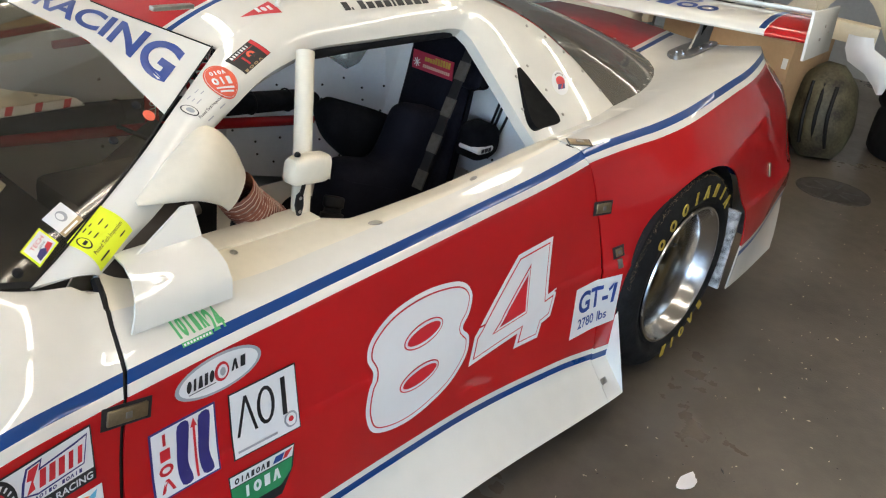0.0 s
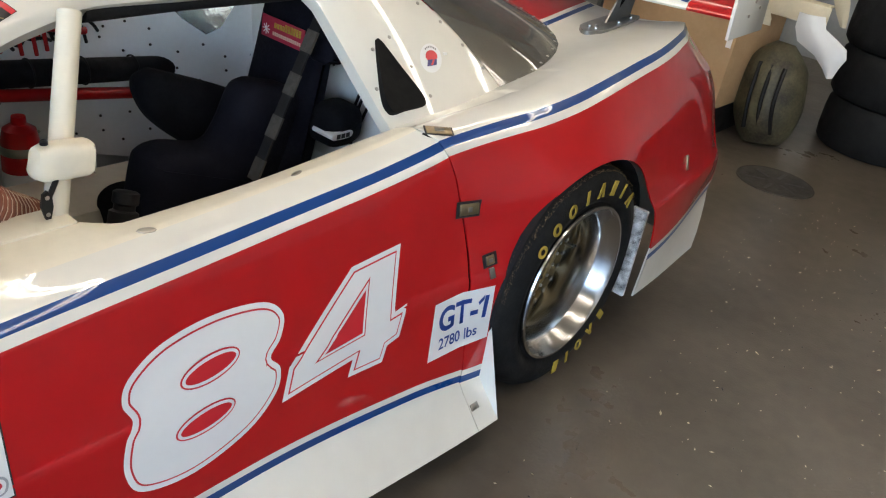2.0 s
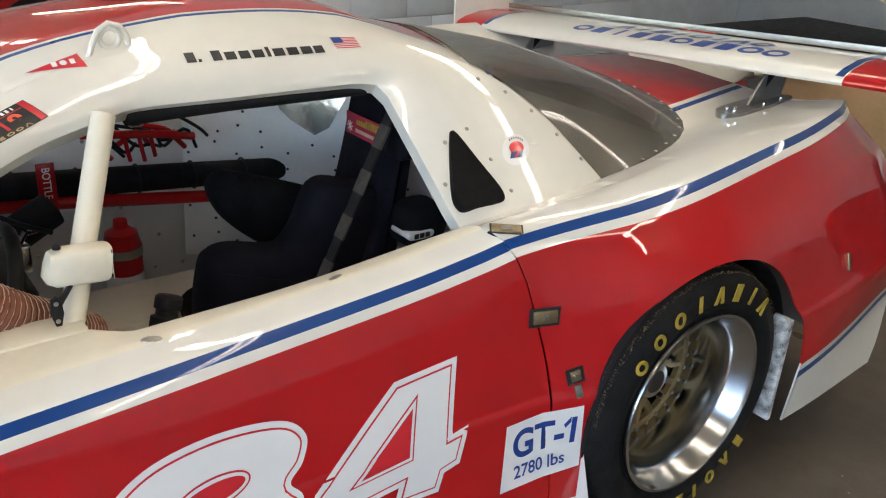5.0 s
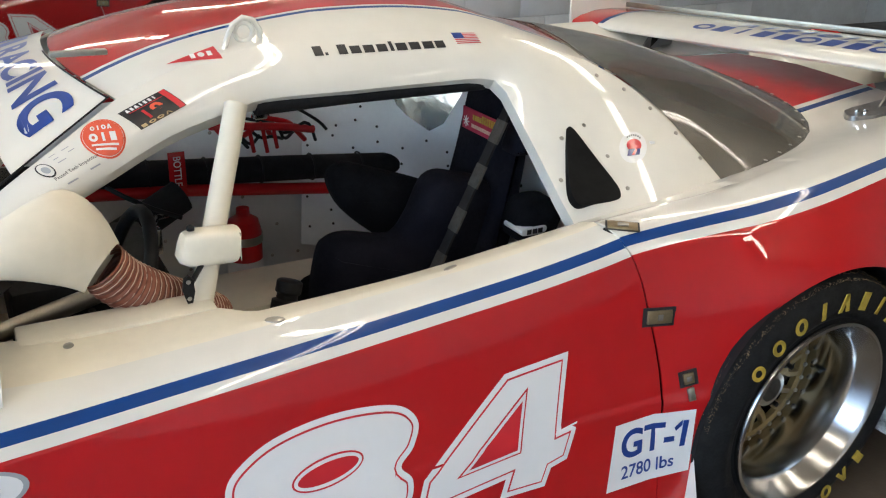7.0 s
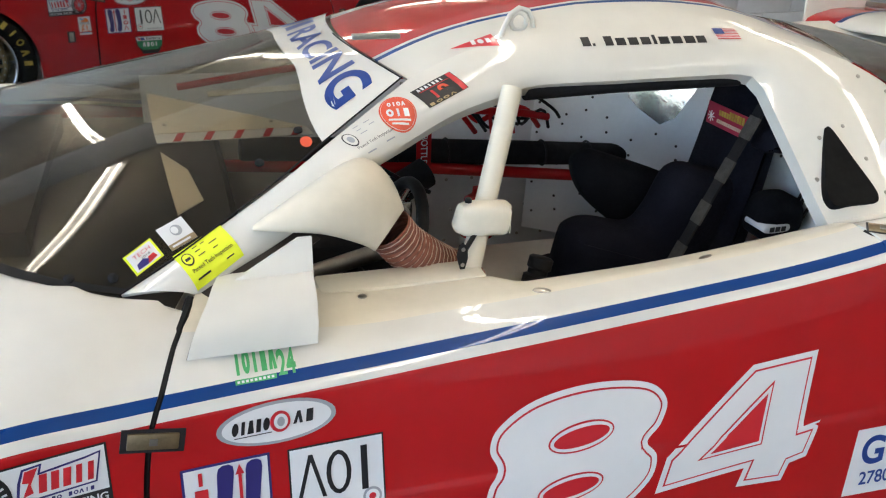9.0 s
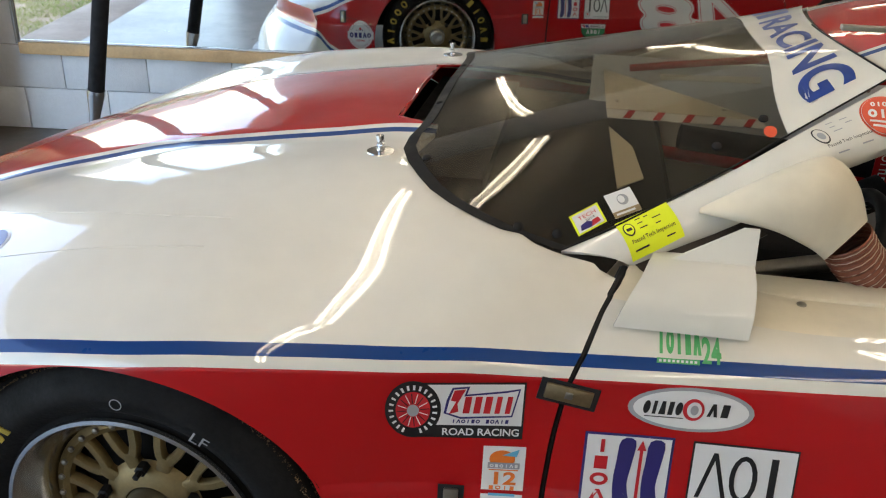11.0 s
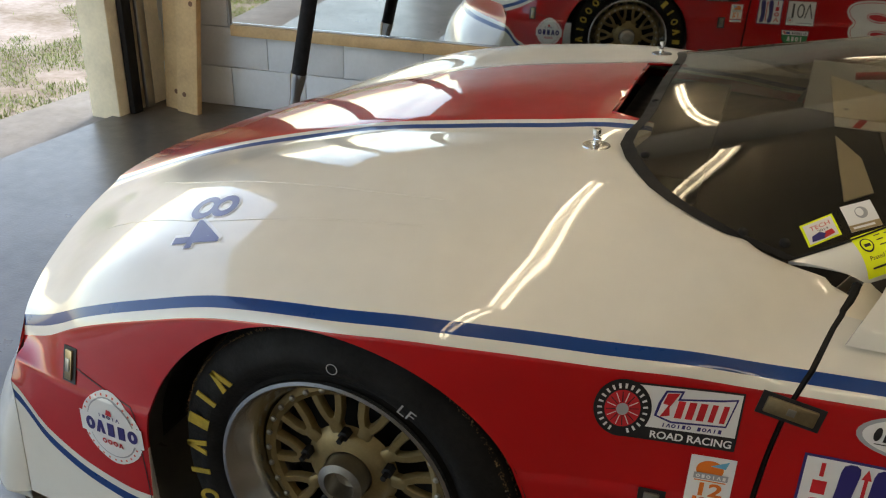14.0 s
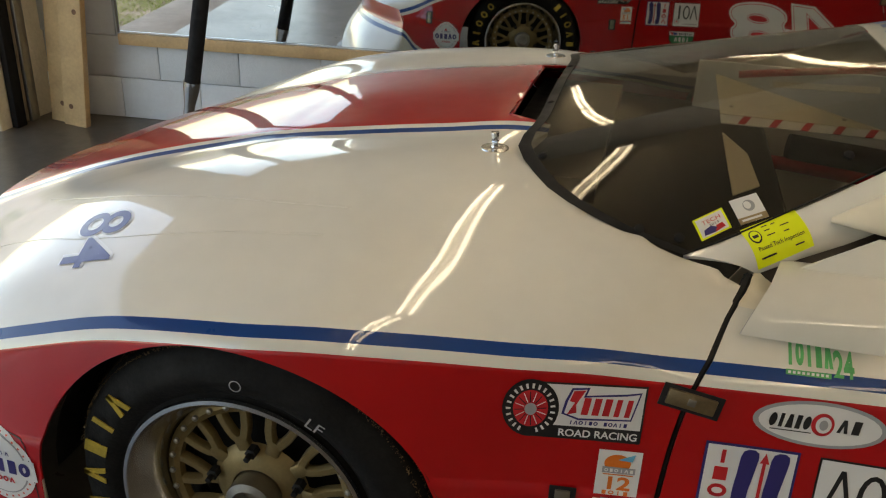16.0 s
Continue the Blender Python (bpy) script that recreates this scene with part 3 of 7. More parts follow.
def low_edge(i):
    """How far up the windscreen the sun strip begins, at each column."""
    return 0.668 + 0.174 * math.sin(min(1, i / 10) * math.pi / 2)


def on_screen(i, v):
    j = v * 22
    k = min(int(j), 21)
    return Vector(ws[k][i]).lerp(Vector(ws[k + 1][i]), j - k)


pane = [[tuple(on_screen(i, low_edge(i) * j / 18)) for i in range(17)] for j in range(19)]
sunstrip = [[tuple(on_screen(i, low_edge(i) + (1 - low_edge(i)) * j / 6)) for i in range(17)] for j in range(7)]
screen = thick(strip(mirror_rows(pane), GLASS, "windshield", car, "smoked clear windscreen with dusty reflections"), 0.003)
screen.visible_shadow, screen.modifiers[0].use_rim = False, False
strip(mirror_rows([[tuple(on_screen(i, low_edge(i) * v) + Vector((-0.0006, 0, 0.0012))) for i in range(17)] for v in (0.0, 0.016, 0.034)]), BLACK, "windscreen_seal", car, "black sealing edge along the foot of the windscreen")
banner = strip(mirror_rows([[tuple(Vector(p) + Vector((-0.001, 0, 0.002))) for p in r] for r in sunstrip]), WHITE, "windshield_banner", car, "white sun strip across the top of the windscreen")
rg = coons([tuple(Vector(flank(*p, 0.004)) + Vector((0.004, 0, 0))) for p in SAIL_UP[::-1]], [flank(1.835, 0.797), (1.97, 0.245, 0.83), (2.12, 0.29, 0.842), (2.26, 0.36, 0.855), (2.36, 0.48, 0.868), (2.42, 0.66, 0.885), (2.44, 0.9, 0.895)], [(p[0] + 0.004, p[1], p[2] + 0.002) for p in roof_back], 14, 14, 0.0)
rg = [[(p[0], p[1], p[2] + 0.02 * math.sin(math.pi * j / 14) * (i / 14)) for i, p in enumerate(r)] for j, r in enumerate(rg)]
thick(strip(mirror_rows(rg), GLASS_DARK, "rear_window", car, "smoked plastic rear window edged with rivets"), 0.003).visible_shadow = False
# cowl behind the bonnet vent, dash
block("cowl", (-0.42, 0.50, 0.70), (-0.20, 1.30, 0.80), BLACK, car, "black cowl under the bonnet vent")
dash = [[(-0.33, y, 0.775 - 0.05 * (abs(y - C) / 0.66) ** 2), (-0.1, y, 0.765 - 0.05 * (abs(y - C) / 0.66) ** 2), (0.18, y, 0.735 - 0.03 * (abs(y - C) / 0.66) ** 2), (0.20, y, 0.70), (0.19, y, 0.45)] for y in [0.26 + 1.28 * k / 16 for k in range(17)]]
strip(dash, BLACK, "dashboard", car, "matt black dashboard")

# ---- wheels ----
def shapes(kind, w, h, st):
    """Plain printed marks as four-cornered strokes: o ring, l bar, b broad bar, v wedge."""
    def ring(a0, a1, n):
        out = []
        for k in range(n):
            a, b = a0 + (a1 - a0) * k / n, a0 + (a1 - a0) * (k + 1) / n
            out.append([(w / 2 + (w / 2 - d) * math.cos(q), h / 2 + (h / 2 - d) * math.sin(q)) for q, d in ((a, 0), (b, 0), (b, st), (a, st))])
        return out
    if kind == "o":
        return ring(0, 2 * math.pi, 16)
    if kind == "l":
        return [[(w / 2 - st / 2, 0), (w / 2 + st / 2, 0), (w / 2 + st / 2, h), (w / 2 - st / 2, h)]]
    if kind == "b":
        return [[(w * 0.15, 0), (w * 0.85, 0), (w * 0.85, h), (w * 0.15, h)]]
    return [[(0, 0), (st, 0), (w / 2 + st * 0.5, h), (w / 2 - st * 0.5, h)], [(w - st, 0), (w, 0), (w / 2 + st * 0.5, h), (w / 2 - st * 0.5, h)]]


RIM_BOLT = bpy.data.meshes.new("rim_bolt")
lathe(bm := bmesh.new(), [(0.0055, 0.0), (0.0055, 0.005), (0.0, 0.007)], 8)
bm.to_mesh(RIM_BOLT)
RIM_BOLT.materials.append(STEEL)

def ribbon(bm, pts, half, deep=0.016):
    """A flat bar with chamfered edges along points, its face turned outwards."""
    pts = [Vector(p) for p in pts]
    rings = []
    for i, p in enumerate(pts):
        d = (pts[min(i + 1, len(pts) - 1)] - pts[max(i - 1, 0)]).normalized()
        n = d.cross(Vector((0, 0, 1))).normalized()
        rings.append([bm.verts.new(p + n * (half * a) + Vector((0, 0, h))) for a, h in ((-1, -deep), (-1, -0.003), (-0.7, 0), (0.7, 0), (1, -0.003), (1, -deep))])
    for u, v in zip(rings, rings[1:]):
        for k in range(5):
            bm.faces.new((u[k], u[k + 1], v[k + 1], v[k]))
    bm.faces.new(rings[0]), bm.faces.new(rings[-1])
    bmesh.ops.recalc_face_normals(bm, faces=bm.faces[:])


def wheel(name, x, y, z, R, w, side, dish, grow=1.0):
    at = pose(x, y, z, 90 if not side else -90)
    wh = part(name, lathe(bmesh.new(), [(0.222, -w + 0.02), (0.25, -w), (R - 0.05, -w), (R - 0.012, -w + 0.03), (R, -w + 0.07), (R, -0.06), (R - 0.006, -0.03), (R - 0.022, -0.010), (R - 0.05, 0.0), (0.275, 0.006), (0.258, 0.004), (0.245, -0.004), (0.236, -0.012), (0.224, -0.012)], 80), RUBBER, car, "black racing slick tyre")
    wh.matrix_basis = at @ Matrix.Diagonal((grow, grow, 1, 1))
    part("rim", lathe(bmesh.new(), [(0.222, -0.03), (0.226, -0.012), (0.231, -0.003), (0.229, 0.003), (0.222, 0.004), (0.214, -0.004), (0.207, -0.022), (0.196, -0.035), (0.190, -0.05), (0.184, -dish), (0.188, -dish - 0.01), (0.188, -w + 0.03)], 72), CHROME, wh, "polished deep dish rim")
    c = bmesh.new()
    lathe(c, [(0.183, -dish + 0.001), (0.170, -dish + 0.006), (0.160, -dish + 0.002), (0.158, -dish - 0.012), (0.183, -dish - 0.014)], 60)
    lathe(c, [(0.048, -dish + 0.016), (0.062, -dish + 0.014), (0.080, -dish + 0.006), (0.092, -dish - 0.006), (0.05, -dish - 0.02)], 40)
    part("wheel_centre", c, GOLD, wh, "gold wheel centre")
    f = bmesh.new()  # one forked spoke, its stem and two arms in one casting
    ribbon(f, [(0.074, 0, -dish + 0.004), (0.094, 0, -dish + 0.007), (0.112, 0, -dish + 0.006)], 0.013)
    for q in (-1, 1):
        ribbon(f, [(r * math.cos(q * b), r * math.sin(q * b), -dish + h) for r, b, h in ((0.100, 0.03, 0.006), (0.113, 0.100, 0.0065), (0.128, 0.140, 0.005), (0.150, 0.157, 0.003), (0.170, 0.157, 0.001))], 0.0082)
    first = part("spoke", f, GOLD, wh)
    for k in range(1, 10):
        sp = new("spoke", first.data)
        sp.parent, sp.matrix_basis = wh, Matrix.Rotation(2 * math.pi * k / 10, 4, "Z")
    for k in range(30):
        a = 2 * math.pi * k / 30
        bolt = new("rim_bolt", RIM_BOLT)
        bolt.parent, bolt.matrix_basis = wh, pose(0.172 * math.cos(a), 0.172 * math.sin(a), -dish + 0.005)
    for k in range(5):
        a = 2 * math.pi * (k + 0.3) / 5
        part("wheel_nut", lathe(bmesh.new(), [(0.011, 0.0), (0.011, 0.018), (0.006, 0.020), (0.006, 0.034), (0.0, 0.035)], 6, pose(0.086 * math.cos(a), 0.086 * math.sin(a), -dish + 0.004)), BLACK, wh)
    part("hub", lathe(bmesh.new(), [(0.046, -dish - 0.01), (0.044, -dish + 0.05), (0.030, -dish + 0.054), (0.026, -dish + 0.02), (0.0, -dish + 0.016)], 32), STEEL, wh, "bare steel hub")
    part("valve", lathe(bmesh.new(), [(0.004, -dish + 0.0), (0.004, -dish + 0.03), (0.0, -dish + 0.031)], 8, pose(0.178, 0.0, 0.02)), CHROME, wh)
    part("brake_disc", lathe(bmesh.new(), [(0.16, -dish - 0.05), (0.16, -dish - 0.07), (0.0, -dish - 0.07)], 40), BLACK, wh)
    part("brake_face", lathe(bmesh.new(), [(0.155, -dish - 0.048), (0.0, -dish - 0.048)], 40), BLACK, wh)
    # yellow maker's lettering as plain blocks round the side wall
    rear = x > 0
    for start, step, row in ((math.radians(48 if rear else 140), math.radians(13.5 if rear else 12.0), "vlbvlooo"), (math.radians(-88 if rear else -48), math.radians(12), "blovb")):
        for k, kind in enumerate(row):
            a = start + k * step
            b, rr = bmesh.new(), 0.282
            for quad in shapes(kind, 0.034, 0.042, 0.0085 if kind == "o" else 0.0105):
                low, top = [b.verts.new((x - 0.017, y - 0.020, 0)) for x, y in quad], [b.verts.new((x - 0.017, y - 0.020, 0.0022)) for x, y in quad]
                b.faces.new(top)
                for q in range(4):
                    b.faces.new((low[q], low[(q + 1) % 4], top[(q + 1) % 4], top[q]))
            bmesh.ops.remove_doubles(b, verts=b.verts[:], dist=1e-5)
            bmesh.ops.transform(b, matrix=Matrix.Rotation(a, 4, "Z") @ Matrix.Translation((rr, 0, 0.0052)) @ Matrix.Rotation(-math.pi / 2, 4, "Z"), verts=b.verts[:])
            part("yellow_mark", b, YELLOW_PRINT, wh)
    return wh


for side in (0, 1):
    yy = (lambda v: 2 * C - v) if side else (lambda v: v)
    wheel("front_wheel", -0.695, yy(-0.090), 0.335, 0.335, 0.28, side, 0.07)
    wheel("rear_wheel", 1.868, yy(-0.095), 0.345, 0.335, 0.36, side, 0.17, 1.03)

def rounded(pts, n=6):
    """A smooth closed outline through points."""
    pts = [Vector(p) for p in pts]
    out = []
    for i in range(len(pts)):
        p0, p1, p2, p3 = pts[i - 1], pts[i], pts[(i + 1) % len(pts)], pts[(i + 2) % len(pts)]
        for k in range(n):
            t = k / n
            out.append(tuple(0.5 * (2 * p1 + (p2 - p0) * t + (2 * p0 - 5 * p1 + 4 * p2 - p3) * t * t + (3 * p1 - p0 - 3 * p2 + p3) * t**3)))
    return out


# ---- rear wing ----
WING = []
for y in [1.8 * k / 12 for k in range(13)]:
    ring = []
    for x, t in ((0.0, 0.0), (0.01, 0.014), (0.05, 0.024), (0.13, 0.028), (0.22, 0.018), (0.31, 0.0), (0.22, 0.004), (0.12, -0.004), (0.04, -0.010), (0.005, -0.008), (0.0, 0.0)):
        ring.append((2.66 + x, y, 1.005 + t + 0.16 * x))
    WING.append(ring)
WING_SLOT = lambda i, k: 1 if i in (0, 11) else 0
wing = strip([r[::-1] for r in WING], PAINT, "rear_wing", car, "white rear wing with red ends and blue bands", WING_SLOT)
for y in (0.165, 1.635):
    strip([[(p[0], y + dy, p[2] + 0.0015) for p in WING[0][1:6]] for dy in (-0.012, 0.012)][::-1], BLUE, "wing_stripe", wing)
block("gurney_flap", (2.965, 0.0, 1.06), (2.972, 1.8, 1.08), STEEL, wing, "thin alloy trailing edge strip", bevel=0.001)
for side in (0, 1):
    bm = bmesh.new()
    box(bm, (2.655, -0.012, 0.935), (2.99, 0.0, 1.11), 0.003)
    part("end_plate", flipped(bm, side) if side else bm, WHITE, wing, "white wing end plate")
    bm = bmesh.new()
    vs = [bm.verts.new((x, y, z)) for y in (0.40, 0.408) for x, z in ((2.60, 0.88), (2.79, 0.88), (2.84, 1.012), (2.715, 1.012))]
    for q in ((0, 1, 2, 3), (7, 6, 5, 4), (0, 4, 5, 1), (1, 5, 6, 2), (2, 6, 7, 3), (3, 7, 4, 0)):
        bm.faces.new([vs[i] for i in q])
    part("strut", flipped(bm, side) if side else bm, STEEL_GREY, wing, "grey alloy wing strut")
    # solid black wedge on the uncut strut, painted for the dark of a hole
    bm = bmesh.new()
    hole = [(2.705, 0.952), (2.775, 1.004), (2.712, 1.004)]
    rings = [[bm.verts.new((x, y, z)) for x, z in hole] for y in (0.3985, 0.4095)]
    bm.faces.new(rings[0]), bm.faces.new(rings[1][::-1])
    for k in range(3):
        bm.faces.new((rings[0][k], rings[1][k], rings[1][(k + 1) % 3], rings[0][(k + 1) % 3]))
    bmesh.ops.recalc_face_normals(bm, faces=bm.faces[:])
    part("strut_hole_dark", flipped(bm, side) if side else bm, DEEP_BLACK, wing, "black wedge painted for the dark of a triangular hole")
    bm = bmesh.new()
    outline = rounded([(2.475, 0.40), (2.50, 0.372), (2.56, 0.355), (2.80, 0.362), (2.82, 0.404), (2.80, 0.446), (2.56, 0.452), (2.50, 0.432)], 4)
    rings = [[bm.verts.new((x, y, z + 0.06 * (x - 2.48))) for x, y in outline] for z in (0.880, 0.897)]
    bm.faces.new(rings[0][::-1]), bm.faces.new(rings[1])
    for k in range(len(outline)):
        bm.faces.new((rings[0][k], rings[0][(k + 1) % len(outline)], rings[1][(k + 1) % len(outline)], rings[1][k]))
    foot = part("strut_foot", flipped(bm, side) if side else bm, STEEL_GREY, wing)
    for x, y in ((2.52, 0.385), (2.53, 0.415), (2.55, 0.40), (2.66, 0.372), (2.76, 0.375)):
        part("bolt", lathe(bmesh.new(), [(0.007, 0.0), (0.007, 0.006), (0.0, 0.008)], 8, Matrix.Translation((x, 2 * C - y if side else y, 0.897 + 0.06 * (x - 2.48)))), CHROME, foot)
    for x, z in ((2.80, 1.00), (2.84, 1.045), (2.90, 1.02)):
        part("bolt", lathe(bmesh.new(), [(0.006, 0.0), (0.006, 0.004), (0.0, 0.005)], 8, pose(x, 2 * C + 0.012 if side else -0.012, z, -90 if side else 90)), STEEL, wing)

wing.matrix_basis = Matrix.Translation((2.66, 0, 1.0)) @ pose(0, 0, 0, -3.2, 0, 3.5) @ Matrix.Translation((-2.66, 0, -1.0))

# ---- decals and lettering ----
from mathutils.bvhtree import BVHTree


def tree(*obs):
    vs, fs = [], []
    for ob in obs:
        k = len(vs)
        vs += [v.co.copy() for v in ob.data.vertices]
        fs += [[i + k for i in p.vertices] for p in ob.data.polygons]
    return BVHTree.FromPolygons(vs, fs)


def glyphs(text, height, bold=0.0):
    """Triangles of a word in the built-in font, as points, faces and width."""
    cu = bpy.data.curves.new("word", "FONT")
    cu.body, cu.size = text, height / 0.72
    cu.offset = bold * cu.size
    ob = new("word", cu)
    me = bpy.data.meshes.new_from_object(ob.evaluated_get(bpy.context.evaluated_depsgraph_get()))
    pts, faces = [(v.co.x, v.co.y) for v in me.vertices], [tuple(p.vertices) for p in me.polygons]
    bpy.data.objects.remove(ob)
    bpy.data.curves.remove(cu)
    bpy.data.meshes.remove(me)
    return pts, faces, max(p[0] for p in pts)


def inset(pts, d):
    """A closed outline moved inwards."""
    area = sum(a[0] * b[1] - b[0] * a[1] for a, b in zip(pts, pts[1:] + pts[:1]))
    s = 1 if area > 0 else -1
    out = []
    for i, p in enumerate(pts):
        a, b = Vector(pts[i - 1]), Vector(pts[(i + 1) % len(pts)])
        e1, e2 = (Vector(p) - a).normalized(), (b - Vector(p)).normalized()
        n1, n2 = Vector((-e1.y, e1.x)), Vector((-e2.y, e2.x))
        n = (n1 + n2).normalized()
        k = d / max(n.dot(n1), 0.35)
        out.append((p[0] + n.x * k * s, p[1] + n.y * k * s))
    return out


class Sheet:
    """A printed sticker: flat coloured shapes in layers."""

    def __init__(self):
        self.bm, self.mats = bmesh.new(), []
        self.layer = self.bm.verts.layers.float.new("level")

    def slot(self, mat):
        if mat not in self.mats:
            self.mats.append(mat)
        return self.mats.index(mat)

    def poly(self, pts, mat, level):
        vs = [self.bm.verts.new((p[0], p[1], 0)) for p in pts]
        for v in vs:
            v[self.layer] = level
        f = self.bm.faces.new(vs)
        f.normal_update()
        if f.normal.z < 0:
            f.normal_flip()
        f.material_index = self.slot(mat)
        bmesh.ops.triangulate(self.bm, faces=[f])
        return self

    def rect(self, u0, v0, u1, v1, mat, level):
        return self.poly([(u0, v0), (u1, v0), (u1, v1), (u0, v1)], mat, level)

    def ellipse(self, cu, cv, ru, rv, mat, level, tilt=0.0):
        c, s = math.cos(tilt), math.sin(tilt)
        return self.poly([(cu + ru * math.cos(a) * c - rv * math.sin(a) * s, cv + ru * math.cos(a) * s + rv * math.sin(a) * c) for a in [k * math.pi / 16 for k in range(32)]], mat, level)

    def word(self, text, u, v, h, mat, level, width=None, slant=0.0, bold=0.0):
        pts, faces, w = glyphs(text, h, bold)
        k = width / w if width else 1
        vs = [self.bm.verts.new((u + p[0] * k + p[1] * slant, v + p[1], 0)) for p in pts]
        for q in vs:
            q[self.layer] = level
        for f in faces:
            self.bm.faces.new([vs[i] for i in f]).material_index = self.slot(mat)
        return self

    def marks(self, row, u, v, w, h, mat, level, st=0.2, slant=0.0, gap=0.18):
        """A row of plain printed marks in the space w by h; blanks leave a gap."""
        step = w / len(row)
        for k, kind in enumerate(row):
            for quad in shapes(kind, step * (1 - gap), h, h * st) if kind != " " else ():
                self.poly([(u + k * step + x + y * slant, v + y) for x, y in quad], mat, level)
        return self

    def place(self, name, parent, where, label="", cell=0.025):
        bm = self.bm
        for ax in (0, 1):
            lo, hi = min(v.co[ax] for v in bm.verts), max(v.co[ax] for v in bm.verts)
            n = int((hi - lo) / cell)
            for k in range(1, n + 1):
                co, no = [0, 0, 0], [0, 0, 0]
                co[ax], no[ax] = lo + (hi - lo) * k / (n + 1), 1
                bmesh.ops.bisect_plane(bm, geom=bm.verts[:] + bm.edges[:] + bm.faces[:], plane_co=co, plane_no=no)
        for v in bm.verts:
            p, n = where(v.co.x, v.co.y)
            v.co = p + n * (0.0012 + 0.0007 * v[self.layer])
        bmesh.ops.recalc_face_normals(bm, faces=bm.faces[:])
        ob = part(name, bm, self.mats, parent, label)
        return ob


FLANK = [tree(*PANELS[0]), tree(*PANELS[1])]


def on_side(side, x0, z0):
    """Places a sticker's u, v on the body side, its origin at x0, z0; it reads the right way on either flank."""
    def f(u, v):
        x = x0 - u if side else x0 + u
        o, d = Vector((x, 3.0 if side else -1.2, z0 + v)), Vector((0, -1 if side else 1, 0))
        hit, n, _, _ = FLANK[side].ray_cast(o, d)
        if hit is None:
            hit, n, _, _ = FLANK[side].find_nearest(Vector((x, 2 * C if side else 0, z0 + v)))
        return hit, n if n.dot(d) < 0 else -n
    return f


def bridged(f):
    """Carries a sticker straight across a shut line."""
    def g(u, v):
        (p, n), (a, na), (b, _) = f(u, v), f(u - 0.014, v), f(u + 0.014, v)
        mid = (a + b) / 2
        return (mid, na) if abs(p.y - mid.y) > 0.0025 else (p, n)
    return g


def on_plane(bvh, origin, across, down):
    """Places a sticker whose top left corner, top right and lower left corners are given; u, v from 0 to 1."""
    o, a, d = Vector(origin), Vector(across) - Vector(origin), Vector(down) - Vector(origin)
    n = a.cross(d).normalized()
    n = n if n.z > 0 else -n

    def f(u, v):
        p = o + a * u + d * (1 - v)
        hit, m, _, _ = bvh.ray_cast(p + n * 0.15, -n)
        if hit is None:
            return p, n
        return hit, m if m.dot(n) > 0 else -m
    return f


INK = material("black_ink", (0.015, 0.015, 0.017), 0.4, vary=0.2)
RED_V = material("red_vinyl", (0.60, 0.02, 0.03), 0.35, coat=0.3, vary=0.05)
NAVY = material("navy_vinyl", (0.03, 0.025, 0.16), 0.35, coat=0.3, vary=0.05)
BLUE_V = material("blue_vinyl", (0.012, 0.05, 0.26), 0.35, coat=0.3, vary=0.05)
GREEN_V = material("green_vinyl", (0.02, 0.24, 0.09), 0.35, coat=0.3, vary=0.05)
GREEN_L = material("light_green_print", (0.08, 0.46, 0.15), 0.45, vary=0.3, scale=30)
GREY_V = material("grey_vinyl", (0.35, 0.36, 0.38), 0.4, vary=0.05)
ORANGE = material("orange_vinyl", (0.85, 0.20, 0.03), 0.4, vary=0.1)
SKYB = material("sky_blue_vinyl", (0.12, 0.45, 0.68), 0.4, vary=0.05)
DAYGLO = material("fluorescent_yellow_paper", (0.80, 0.88, 0.02), 0.5, vary=0.05)
SALMON = material("red_orange_print", (0.80, 0.11, 0.05), 0.4, vary=0.15, scale=40)
MAGENTA = material("magenta_red_label", (0.36, 0.015, 0.05), 0.6, vary=0.1, scale=40)
BRASS = material("worn_brass_plate", (0.42, 0.33, 0.20), 0.35, metal=0.9, vary=0.3, scale=30)

